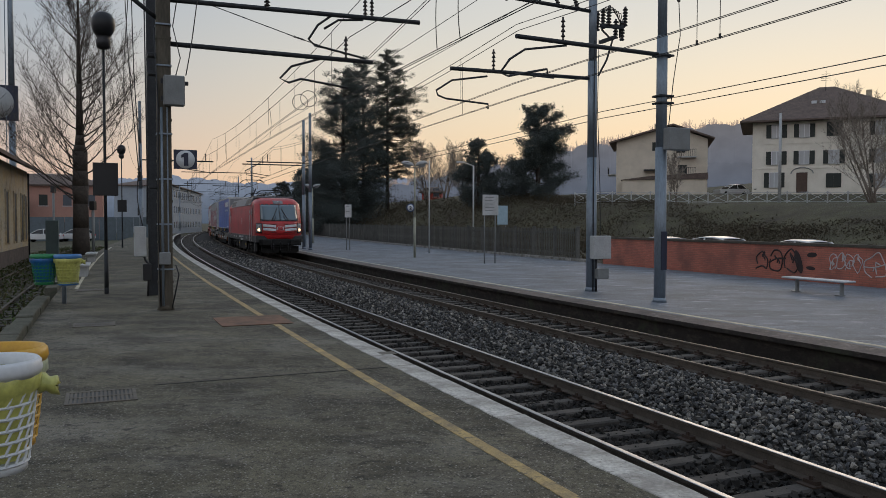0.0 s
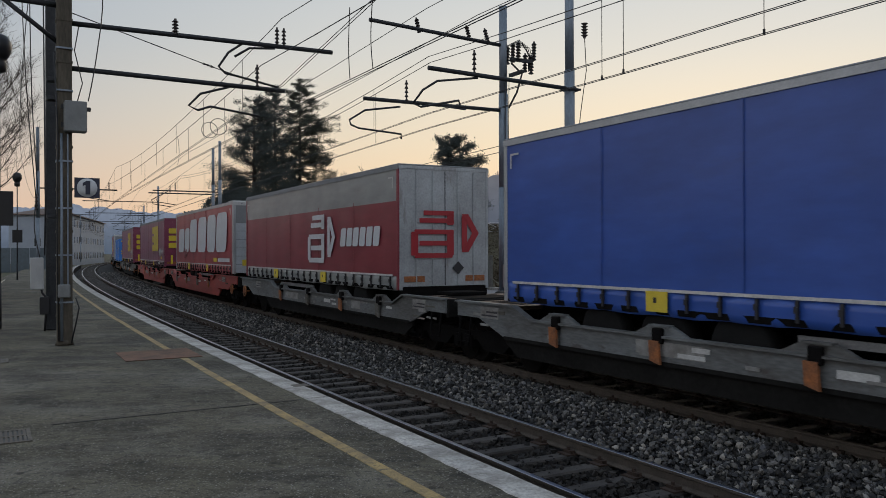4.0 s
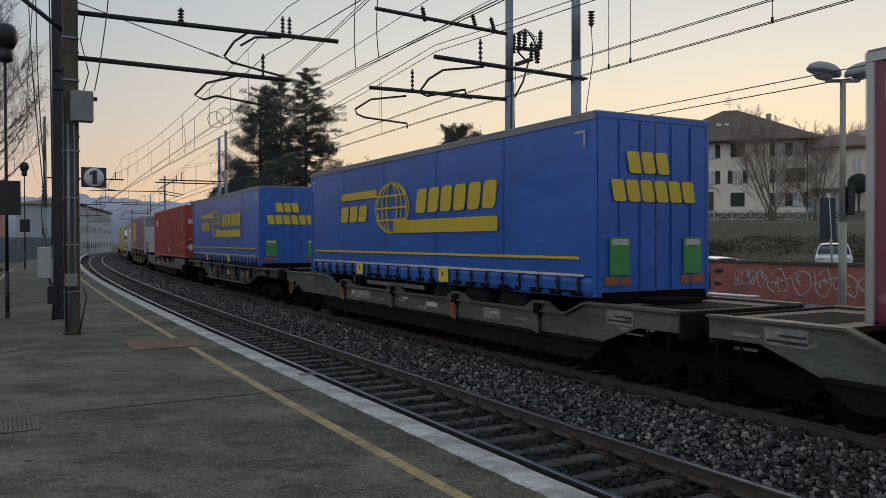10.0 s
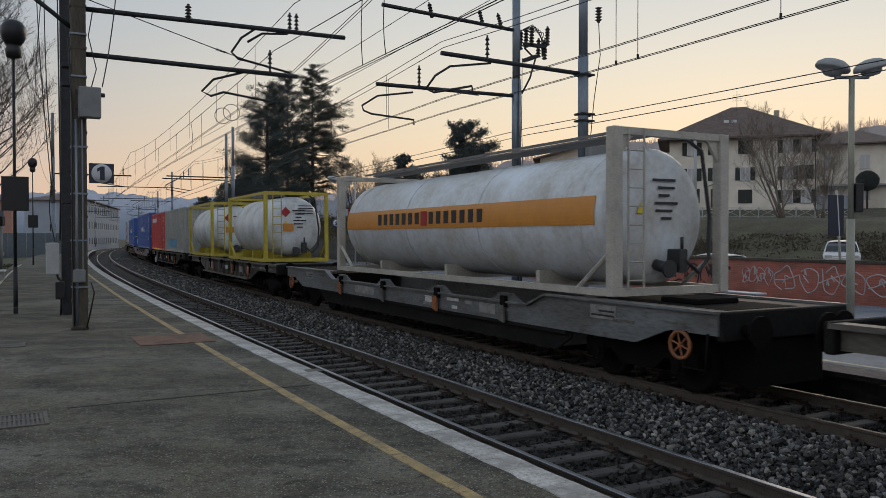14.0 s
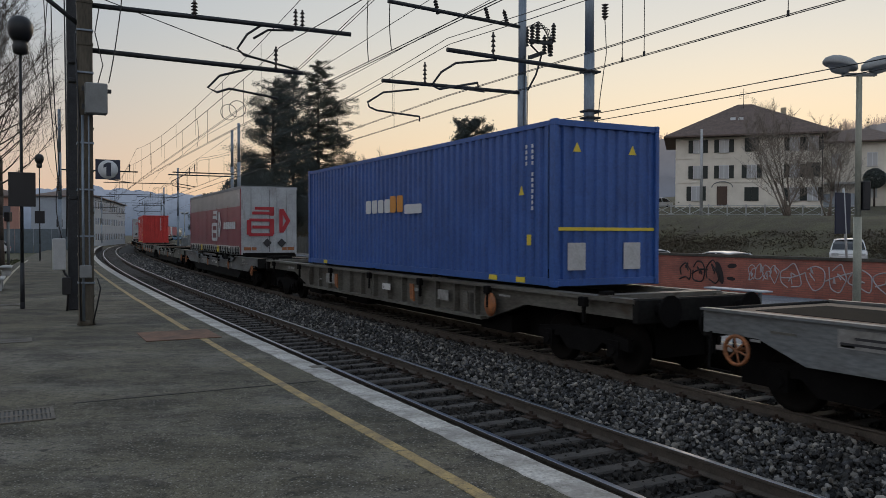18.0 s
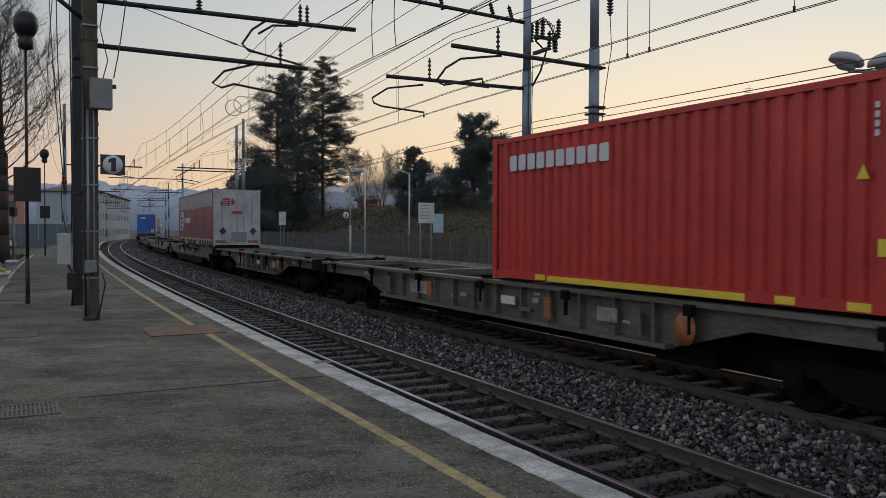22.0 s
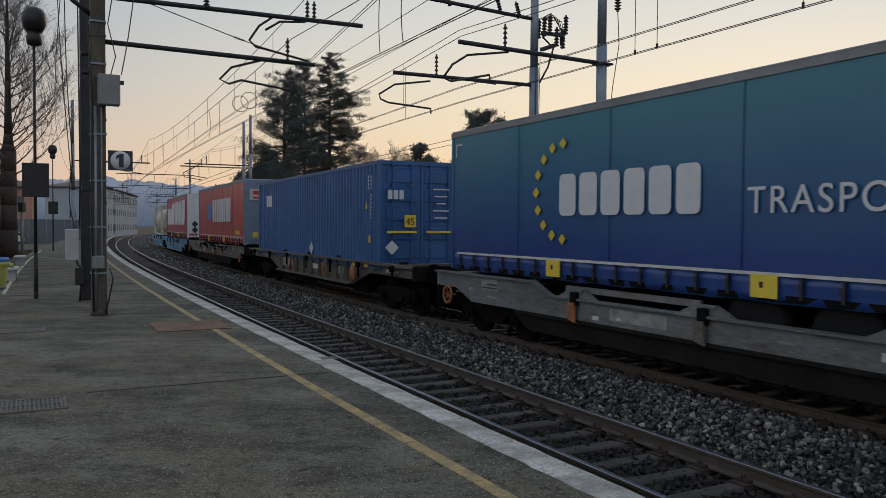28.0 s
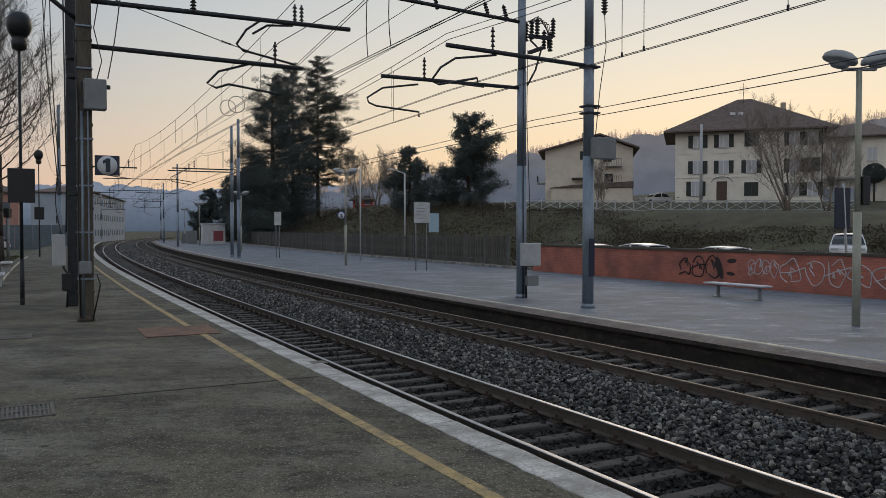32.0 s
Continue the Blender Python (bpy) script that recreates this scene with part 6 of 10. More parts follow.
for z in (0.9, 1.9, 2.9, 3.9, 5.4, 6.3):
    part("strap", boxes((-0.185, 0.165, -0.165, 0.165, z, z + 0.035)), GREYST, m, "steel strap round the mast")


def round_sign(parent, x, y, z, w, text, disc, size):
    """A square board with a disc and a figure, facing south along the line."""
    b = part("sign_board", boxes((x - 0.03, x, y - w / 2, y + w / 2, z - w * 0.43, z + w * 0.43), bevel=0.004), NAVY, parent, "dark square board with pale disc")
    bm = bmesh.new()
    lathe(bm, [(0.01, x - 0.038), (w * 0.405, x - 0.038), (w * 0.405, x - 0.028)], 32, (0, y, z), "x")
    part("disc", bm, disc, b)
    if text:
        k = size / 0.4
        bm = bmesh.new()
        xprism(bm, [(y + a * k, z + c * k) for a, c in ((-0.06, -0.145), (-0.06, 0.15), (0.015, 0.15), (0.09, 0.10), (0.09, 0.03), (0.035, 0.062), (0.035, -0.145))], x - 0.05, x - 0.04)
        part("figure", bm, NAVY, b, "bold dark figure one")
    return b


bm = bmesh.new()
path_tube(bm, [(0, W(-4.2), 7.16), (0, W(-1.3), 6.345)], 0.011, 5)
path_tube(bm, [(0, W(-1.05), 6.28), (0, W(-0.1), 6.04)], 0.011, 5)
part("pull_off_wire", bm, WIRE, m)
ins(m, (0, W(-1.3), 6.345), (0, W(-1.05), 6.28), 0.035, 3)
for q in ([(3.75, 0.55, 9.3), (3.72, 0.50, 6.0), (3.7, 0.36, 3.4)], [(3.8, 0.75, 9.3), (3.75, 0.62, 6.2), (3.7, 0.4, 3.2)], [(3.7, 0.4, 3.4), (3.72, 0.45, 2.6), (3.66, 0.33, 1.85)], [(-0.16, -0.5, 9.0), (-0.2, -0.75, 7.6), (-0.25, -0.62, 6.2), (-0.3, -0.45, 5.2)], [(0, 0.2, 7.2), (0.0, 1.1, 7.9), (0, 1.9, 9.2)]):
    bm = bmesh.new()
    path_tube(bm, curve_through(q, 4), 0.013, 5)
    part("cable", bm, BLACKP, m)
for y, z in ((0.24, 5.6), (0.24, 5.2), (0.24, 2.7), (-0.02, 7.4)):
    part("clamp", boxes((-0.12, 0.12, y - 0.09, y + 0.09, z, z + 0.09), bevel=0.015), DARKST, m)
ins(m, (3.7, 0.40, 3.05), (3.7, 0.40, 3.45), 0.05, 4)
for a, z in ((0.06, 4.60), (0.06, 4.98)):
    part("box_hinge", boxes((-0.45, -0.42, a - 0.025, a + 0.025, z, z + 0.10)), DARKST, m)
part("box_knob", boxes((-0.36, -0.26, -0.50, -0.42, 4.98, 5.06), bevel=0.01), BLACKP, m)
round_sign(m, -0.1, W(-3.79), 3.365, 0.50, "1", WHITE, 0.40)

# the same kind of mast further along the first platform
for s, off, h in ((50, -4.1, 9.8), (88, -4.1, 9.6), (128, -4.0, 9.4), (168, -4.0, 9.4)):
    k = mast(s, off, h, 0, 0.12, GREYST, "slim grey catenary mast beside the first platform")
    arm(k, -0.1, -4.6, 6.0, 6.0, 0.045)
    steady(k, [(0, -3.2, 5.95), (0, -2.6, 5.5), (0, -4.2, 5.28)])
    ins(k, (0, -4.1, 6.0), (0, -4.1, 6.5))

# blue-grey masts of the second platform
m2 = mast(15.0, 8.07, 9.6, P2, 0.155, GREYST, "blue-grey tubular mast with switch gear and grey cabinets")
E2 = lambda o: 8.07 - o
arm(m2, 0.1, E2(3.42), 6.40, 6.36)
arm(m2, 0.1, E2(3.6), 8.40, 8.58)
steady(m2, [(0, E2(4.55), 6.22), (0.1, E2(3.5), 6.05), (0.15, E2(3.05), 5.75), (0.15, E2(3.1), 5.62), (0.2, E2(3.35), 5.55), (0.25, E2(4.7), 5.48), (0.25, E2(4.7), 5.34)])
ins(m2, (0, E2(4.75), 6.4), (0, E2(4.75), 7.0))
for y in (0.55, 1.2, 2.9):
    ins(m2, (0, y, 8.45), (0.2, y, 8.9), 0.07)
sw = part("disconnector", boxes((-0.35, 0.35, -0.55, -0.45, 7.55, 7.65), (-0.3, -0.2, -0.9, -0.1, 7.9, 8.0)), DARKST, m2, "dark isolator switch gear")
for x, y, z in ((-0.3, -0.35, 7.95), (0.0, -0.35, 7.95), (0.3, -0.35, 7.95), (-0.2, -0.9, 7.6), (0.2, -0.95, 7.75), (0.0, -1.15, 8.1)):
    bm = bmesh.new()
    insulator(bm, (x, y, z), (x + 0.12, y - 0.1, z + 0.6), 0.085, 6)
    part("insulator", bm, INSUL, sw)
bm = bmesh.new()
for k in range(5):
    path_tube(bm, [(-0.2 + k * 0.1, -0.3, 8.5), (0.0, -0.6 - k * 0.1, 8.65 - k * 0.05), (0.1, -1.0 - k * 0.05, 8.3 - k * 0.1), (0.0, -0.95, 7.7)], 0.014, 5)
path_tube(bm, [(0, -0.2, 6.5), (0.0, -0.5, 7.0), (0.0, -0.7, 7.6), (0.0, -0.3, 7.9)], 0.03, 6)
part("jumper", bm, WIRE, sw)
part("cabinet", boxes((-0.36, -0.12, -0.48, 0.14, 0.98, 1.68), bevel=0.02), LITEBOX, m2, "pale grey cabinet")
part("small_cabinet", boxes((-0.34, -0.12, -0.42, -0.02, 0.38, 0.70), bevel=0.02), GREYBOX, m2)
for q, r in (([(-0.2, -0.05, 0.0), (-0.2, -0.05, 1.0)], 0.03), ([(-0.1, -0.25, 1.7), (0, -0.3, 3), (0.02, -0.2, 5.5), (0.05, -0.25, 7.6)], 0.012), ([(-0.18, 0.05, 0.0), (-0.18, 0.06, 3.0), (-0.17, 0.04, 7.5)], 0.018)):
    bm = bmesh.new()
    path_tube(bm, q, r, 6)
    part("cable", bm, BLACKP, m2)

m3 = mast(11.5, 7.89, 9.6, P2, 0.15, GREYST, "blue-grey tubular mast with a cable box")
E3 = lambda o: 7.89 - o
arm(m3, -0.25, E3(3.6), 6.42, 6.52)
steady(m3, [(0, E3(5.0), 6.42), (0.1, E3(3.9), 6.25), (0.15, E3(3.52), 6.0), (0.2, E3(3.28), 5.66), (0.2, E3(3.5), 5.6), (0.25, E3(4.6), 5.86), (0.25, E3(4.62), 5.75)])
steady(m3, [(0, E3(4.0), 5.62), (0.1, E3(4.7), 5.62), (0.1, E3(4.7), 5.72)], 0.02)
ins(m3, (0, E3(4.9), 6.5), (0, E3(4.9), 7.1))
ins(m3, (0, -0.52, 8.25), (0, -0.52, 7.85), 0.1, 5)
part("cable_box", boxes((-0.40, -0.14, -0.62, 0.06, 3.95, 4.52), bevel=0.02), GREYBOX, m3, "grey cable box")
part("label", boxes((-0.165, -0.15, -0.09, 0.09, 0.85, 1.85)), NAVY, m3, "dark enamel label")
for z in (5.18, 5.36, 6.4):
    part("clamp", boxes((-0.18, 0.18, -0.26, 0.18, z - 0.025, z + 0.025), bevel=0.01), DARKST, m3)
bm = bmesh.new()
path_tube(bm, [(0, -0.52, 7.85), (0.05, -0.62, 7.0), (0.1, -0.45, 5.8), (0.1, -0.3, 4.5)], 0.012, 5)
part("cable", bm, BLACKP, m3)

for s, off, h in ((55.5, 7.63, 9.9), (52.9, 7.63, 10.1), (94.1, 7.56, 9.9), (124.3, 7.42, 9.2), (160, 7.4, 9.2)):
    k = mast(s, off, h, P2, 0.13, GREYST, "blue-grey tubular mast down the second platform")
    arm(k, 0.1, 4.6, 6.4, 6.4, 0.045)
    steady(k, [(0, 3.6, 6.35), (0, 4.4, 5.9), (0, 4.3, 5.6), (0, 3.0, 5.4)])
    ins(k, (0, 3.1, 6.4), (0, 3.1, 7.0))
    if s > 80:
        arm(k, 0.1, 8.2, 8.0, 8.0, 0.05)
        for y in (4.0, 6.5):
            steady(k, [(0, y, 8.0), (0, y, 7.2), (0, y + 0.8, 7.0)], 0.02)


def wire(pts, r=0.012, label="bare overhead wire", sag=0.0, n=10):
    """Points (s, off, z); sags between them."""
    bm = bmesh.new()
    q = []
    for (s0, o0, z0), (s1, o1, z1) in zip(pts, pts[1:]):
        for i in range(1 if q else 0, n + 1):
            u = i / n
            s, o = s0 + (s1 - s0) * u, o0 + (o1 - o0) * u
            q.append((*spot(s, o), z0 + (z1 - z0) * u - sag * 4 * u * (1 - u)))
    path_tube(bm, q, r, 5)
    return tagged(mesh_ob("overhead_wire", bm, WIRE), label, "wire", group="overhead wires")


def droppers(off, zc, zm, s0, s1, step, sag, lab="thin dropper wires"):
    bm = bmesh.new()
    span = 38.0
    s = s0
    while s < s1:
        u = ((s - 13.4) % span) / span
        top = zm - sag * 4 * u * (1 - u)
        tube(bm, (*spot(s, off), zc), (*spot(s, off), top), 0.006, n=4, caps=False)
        s += step
    return tagged(mesh_ob("dropper_wires", bm, WIRE), lab, "wire", kind="stuff")


SUP = [-62.6, -24.6, 13.4, 51.4, 89.4, 127.4, 165.4, 203.4]
CONTACT = (    # off, heights at the supports, sag: pairs of contact wires
    (0.06, (5.06, 5.06, 5.06, 5.00, 5.0, 5.0, 5.0, 5.0), 0.02),
    (0.56, (14.5, 10.4, 6.02, 5.43, 5.4, 5.4, 5.4, 5.4), 0.10),
    (4.68, (5.25, 5.27, 5.30, 5.05, 5.1, 5.1, 5.1, 5.1), 0.03),
    (4.62, (5.4, 5.45, 5.67, 5.30, 5.3, 5.3, 5.3, 5.3), 0.03))
for off, hs, sag in CONTACT:
    for d in (-0.035, 0.035):
        wire([(s, off + d, z) for s, z in zip(SUP, hs)], 0.008, "bare contact wire over the track", sag, n=5)
for off, zc, zm, sag in ((0.06, 5.06, 6.46, 0.45), (0.56, 5.9, 7.65, 0.70), (4.68, 5.3, 7.05, 0.65), (4.62, 5.6, 7.2, 0.70)):
    wire([(s, off, zm) for s in SUP], 0.010, "sagging catenary wire over the track", sag)
    droppers(off, zc, zm, 17, 150, 5.1, sag)
for off, z, sag in ((8.22, 5.07, 0.14), (8.22, 5.27, 0.16), (6.9, 8.95, 0.25), (5.2, 8.9, 0.25), (-4.9, 7.3, 0.25)):
    wire([(s + 1.2, off, z) for s in SUP], 0.011, "bare feeder wire along the masts", sag)
bm = bmesh.new()
for s, off, z0, z1 in ((6.45, 4.68, 5.29, 6.85), (5.85, 4.68, 5.29, 6.85), (2.75, 4.68, 5.28, 6.7)):
    tube(bm, (*spot(s, off), z0), (*spot(s, off), z1), 0.007, n=4)
    tube(bm, (*spot(s, off), z0 - 0.03), (*spot(s, off), z0 + 0.06), 0.022, n=6)
tagged(mesh_ob("dropper_wires", bm, WIRE), "clamped dropper wires over the second track", "wire", kind="stuff")
for s, o, z0, z1 in ((8.0, 0.1, 5.08, 6.4), (7.0, 0.1, 5.08, 6.35), (26, 0.4, 5.3, 6.4), (24, 4.6, 5.35, 6.5)):
    bm = bmesh.new()
    q = [(*spot(s + 0.35 * math.sin(math.pi * i / 8), o + 0.12 * math.sin(math.pi * i / 8)), z1 + (z0 - z1) * (i / 8)) for i in range(9)]
    path_tube(bm, q, 0.009, 5)
    tagged(mesh_ob("jumper_wire", bm, WIRE), "looped jumper wire hanging between overhead wires", "wire", group="overhead wires")
for s, o, z, r in ((20.2, 0.35, 5.84, 0.25), (19.0, 0.35, 5.78, 0.25)):
    bm = bmesh.new()
    path_tube(bm, [(*spot(s, o + r * math.cos(a * 0.42)), z + r * math.sin(a * 0.42)) for a in range(16)], 0.011, 5)
    tagged(mesh_ob("jumper_wire", bm, WIRE), "round loop of jumper wire", "wire", group="overhead wires")

# ---- lamps ----


def globe_lamp(s, off, h=5.25):
    t = thing("street_lamp", "slim dark lamp post with a globe head", "street lamp", along(s, off, 0), group="lamps of the first platform")
    bm = bmesh.new()
    tube(bm, (0, 0, 0), (0, 0, 1.2), 0.06, 0.055, 10)
    tube(bm, (0, 0, 1.2), (0, 0, h), 0.045, 0.035, 10)
    part("post", bm, DARKST, t)
    bm = bmesh.new()
    box(bm, -0.3, 0.1, -0.05, 0.05, 0.0, 0.05)
    box(bm, -0.3, -0.2, -0.05, 0.05, 0.0, 0.16)
    part("foot", bm, DARKST, t)
    bm = bmesh.new()
    lathe(bm, [(0.04, h - 0.25), (0.17, h - 0.2), (0.2, h), (0.16, h + 0.06), (0.19, h + 0.12), (0.3, h + 0.42)], 20)
    part("collar", bm, BLACKP, t)
    bm = bmesh.new()
    lathe(bm, [(0.19, h + 0.12), (0.27, h + 0.25), (0.315, h + 0.42), (0.30, h + 0.58), (0.22, h + 0.72), (0.10, h + 0.78), (0.02, h + 0.79)], 20)
    part("globe", bm, glass("smoked_globe", (0.018, 0.019, 0.022), 0.35, 0.3) if "smoked_globe" not in MATS else MATS["smoked_globe"], t)
    return t


l1 = globe_lamp(18.3, -5.47, 6.9)
part("notice_board", boxes((-0.10, -0.05, -0.33, 0.31, 2.68, 3.58), bevel=0.01), BLACKP, l1, "dark back of a notice board")
for s, off, h in ((58.5, -5.47, 6.9), (97, -5.4, 6.9), (137, -5.4, 6.9)):
    k = globe_lamp(s, off, h)
    part("notice_board", boxes((-0.10, -0.05, -0.33, 0.31, 2.68, 3.58), bevel=0.01), BLACKP, k, "dark back of a notice board")


def twin_lamp(s, off, h, z=P2, r=0.085):
    t = thing("street_lamp", "pale twin-headed lamp post on the far platform", "street lamp", along(s, off, z, -28), group="lamps of the second platform")
    bm = bmesh.new()
    tube(bm, (0, 0, 0), (0, 0, h * 0.45), r, r, 12)
    tube(bm, (0, 0, h * 0.45), (0, 0, h), r * 0.75, r * 0.7, 12)
    part("post", bm, mat("pale_lamp_paint", (0.34, 0.34, 0.27), 0.5, 0.1, var=0.25), t)
    part("cross_arm", boxes((-0.05, 0.05, -0.36, 0.36, h, h + 0.06)), GREYBOX, t)
    for sy in (-1, 1):
        bm = bmesh.new()
        lathe(bm, [(0.02, -0.12), (0.10, -0.11), (0.14, -0.05), (0.15, 0.02), (0.24, 0.03), (0.25, 0.07), (0.23, 0.16), (0.16, 0.24), (0.07, 0.28), (0.02, 0.285)], 20)
        for v in bm.verts:
            v.co *= 1.08
            v.co.z *= 0.85
            v.co.y *= 1.4
            v.co = pose(0, sy * 0.43, h + 0.17, sy * 14, 0, 0) @ v.co
        part("lamp_head", bm, mat("grey_lamp_hood", (0.30, 0.31, 0.31), 0.45, 0.1, var=0.2), t)
    return t


rl = twin_lamp(5.5, 10.45, 5.5)
part("control_box", boxes((-0.12, 0.1, -0.22, -0.06, 2.62, 3.25), bevel=0.02), BLACKP, rl)
for s, off, h in ((38.2, 10.79, 5.2), (71, 11.2, 5.3), (103.8, 11.0, 5.3), (135, 11, 5.3)):
    k = twin_lamp(s, off, h, r=0.07)
l2 = thing("lamp_pole", "slim pale pole by the far fence", "pole", along(44.5, 14.0, P2))
part("post", (lambda b: (tube(b, (0, 0, 0), (0, 0, 6.2), 0.05, n=10), b)[-1])(bmesh.new()), LITEBOX, l2)

# platform sign 2 on a lamp post
sg = thing("platform_sign", "round dark-blue and white platform number sign", "sign", along(38.0, 10.45, P2))
part("bracket", (lambda b: (tube(b, (0, 0.0, 2.9), (0.2, -0.35, 2.9), 0.02, n=6), tube(b, (0.2, -0.3, 0.0), (0.2, -0.3, 2.95), 0.03, n=6), b)[-1])(bmesh.new()), GREYBOX, sg)
bm = bmesh.new()
lathe(bm, [(0.02, -0.04), (0.24, -0.04), (0.24, -0.01), (0.02, -0.01)], 24, (0, 0, 2.9), "x")
dk = part("disc", bm, mat("sign_blue", (0.02, 0.06, 0.17), 0.4, var=0.1), sg)
bm = bmesh.new()
lathe(bm, [(0.02, -0.045), (0.185, -0.045), (0.185, -0.038)], 24, (0, 0, 2.9), "x")
part("inner_disc", bm, WHITE, dk)
words(dk, "2", 0, 2.80, 0.27, 0, NAVY, end=-0.05, name="figure", bold=0.014)

# notice boards on two legs
def board(s, off, w, z0, z1, legs, paint, label, bars, turn=0):
    t = thing("notice_board", label, "notice board", along(s, off, P2, turn))
    part("panel", boxes((-0.03, 0.03, -w / 2, w / 2, z0, z1), bevel=0.01), paint, t)
    for y in legs:
        part("leg", (lambda b: (tube(b, (0.04, y, 0), (0.04, y, z1 - 0.1), 0.03, n=8), b)[-1])(bmesh.new()), GREYBOX, t)
    g = random.Random(int(s))
    for i in range(bars):
        z = z1 - 0.12 - i * (z1 - z0 - 0.2) / max(1, bars)
        part("text_bar", boxes((-0.04, -0.03, -w * 0.3 * g.uniform(0.4, 1), w * 0.36, z - 0.03, z)), GREYBOX, t)
    return t


board(30.6, 12.15, 0.95, 2.42, 3.45, (-0.32, 0.34), OFFWHITE, "white notice board with grey lines on two legs", 5, 10)
board(44.0, 19.2, 0.85, 1.9, 3.2, (-0.3, 0.3), mat("pale_blue_poster", (0.35, 0.48, 0.56), 0.5, var=0.2), "pale blue poster board behind the fence", 0, 10)
board(51.7, 10.2, 0.5, 2.4, 3.35, (-0.12, 0.12), OFFWHITE, "small white departure sheet board on legs", 2)

# ---- far platform bench, wall, fence, hut ----
bn = thing("bench", "pale stone slab bench by the red wall", "bench", along(11.72, 13.75, P2))
part("seat", boxes((-1.12, 1.12, -0.24, 0.24, 0.39, 0.44), bevel=0.015), mat("pale_blue_stone", (0.40, 0.43, 0.47), 0.6, var=0.2), bn)
for x in (-0.85, 0.72):
    part("leg", boxes((x - 0.03, x + 0.03, -0.06, 0.06, 0.0, 0.39), (x - 0.05, x + 0.16, -0.10, 0.10, 0.0, 0.025), bevel=0.008), GREYBOX, bn)

WALLM = bpy.data.materials.new("red_painted_brick")
WALLM.use_nodes = True
n, l = WALLM.node_tree.nodes, WALLM.node_tree.links
b = n["Principled BSDF"]
b.inputs["Roughness"].default_value = 0.85
tc, br, ns, mx, bp = (n.new("ShaderNode" + k) for k in ("TexCoord", "TexBrick", "TexNoise", "MixRGB", "Bump"))
br.inputs["Scale"].default_value = 1.0
br.inputs["Brick Width"].default_value, br.inputs["Row Height"].default_value, br.inputs["Mortar Size"].default_value = 0.26, 0.075, 0.008
br.inputs["Color1"].default_value, br.inputs["Color2"].default_value, br.inputs["Mortar"].default_value = (0.45, 0.150, 0.105, 1), (0.37, 0.118, 0.082, 1), (0.24, 0.11, 0.08, 1)
mp = n.new("ShaderNodeMapping")
mp.inputs["Rotation"].default_value = (radians(90), 0, 0)
l.new(tc.outputs["UV"], br.inputs["Vector"])
l.new(tc.outputs["Object"], ns.inputs["Vector"])
ns.inputs["Scale"].default_value, ns.inputs["Detail"].default_value = 0.9, 6
mx.inputs[2].default_value = (0.16, 0.075, 0.06, 1)
rp = n.new("ShaderNodeValToRGB")
rp.color_ramp.elements[0].position, rp.color_ramp.elements[1].position = 0.45, 0.75
l.new(ns.outputs[0], rp.inputs[0])
l.new(rp.outputs[0], mx.inputs[0])
l.new(br.outputs[0], mx.inputs[1])
l.new(mx.outputs[0], b.inputs["Base Color"])
bp.inputs["Strength"].default_value, bp.inputs["Distance"].default_value = 0.5, 0.01
l.new(br.outputs["Fac"], bp.inputs["Height"])
bp.invert = True
l.new(bp.outputs[0], b.inputs["Normal"])


def with_uv(ob, fn):
    me = ob.data
    uv = me.uv_layers.new(name="wall")
    for lp in me.loops:
        uv.data[lp.index].uv = fn(me.vertices[lp.vertex_index].co)


WO = 17.5
bm = bmesh.new()
sweep(bm, [(WO, P2 - 0.6), (WO + 0.3, P2 - 0.6), (WO + 0.3, 1.14), (WO, 1.14)], -40, 28.6, 1.5)
wall_east = tagged(mesh_ob("wall_east", bm, WALLM), "red painted brick wall with graffiti and flaking patches", "wall", kind="structure")
with_uv(wall_east, lambda c: (line_coords(c.x, c.y)[0], c.z))
bm = bmesh.new()
sweep(bm, [(WO - 0.05, 1.14), (WO + 0.35, 1.14), (WO + 0.33, 1.23), (WO - 0.03, 1.23)], -40, 28.65, 0.7, wob=0.03)
tagged(mesh_ob("wall_coping", bm, mat("mossy_coping", (0.07, 0.06, 0.045), 0.9, var=0.5, scale=3, fine=30, bump=0.6)), "dark mossy coping of the wall", "coping", kind="structure")
g = random.Random(8)


def scrawl(s0, s1, z0, z1, n, material, r, label):
    """Spray strokes that spell nothing: uneven swollen outlines with short strokes inside."""
    t = thing("graffiti", label, "graffiti", None, group="graffiti on the wall")
    for i in range(n):
        c = s0 + (s1 - s0) * (i + 0.5) / n
        w, h, zc = (s1 - s0) / n * 0.56, (z1 - z0) / 2, (z0 + z1) / 2
        a0, k = g.uniform(0, 6.3), g.choice((6, 7, 8, 9))
        ring = [(w * g.uniform(0.55, 1.15) * math.cos(a0 + 6.0 * j / k), h * g.uniform(0.5, 1.1) * math.sin(a0 + 6.0 * j / k)) for j in range(k + 1)]
        rows = [ring]
        for m in range(2):
            x, z = g.uniform(-0.4, 0.3) * w, g.uniform(-0.5, 0.4) * h
            rows.append([(x, z), (x + g.uniform(-0.3, 0.3) * w, z + g.uniform(0.2, 0.6) * h), (x + g.uniform(0.1, 0.5) * w, z + g.uniform(-0.3, 0.3) * h)])
        if i % 2:
            rows.append([(-w * 0.9, g.uniform(-1, 0) * h), (0, g.uniform(-0.3, 0.3) * h), (w * 1.1, g.uniform(0, 1) * h)])
        for row in rows:
            q = [(*spot(c - v.x, WO - 0.006), max(0.0, min(1.08, zc + v.y))) for v in curve_through(row)]
            bm = bmesh.new()
            path_tube(bm, q, r, 4)
            part("stroke", bm, material, t)


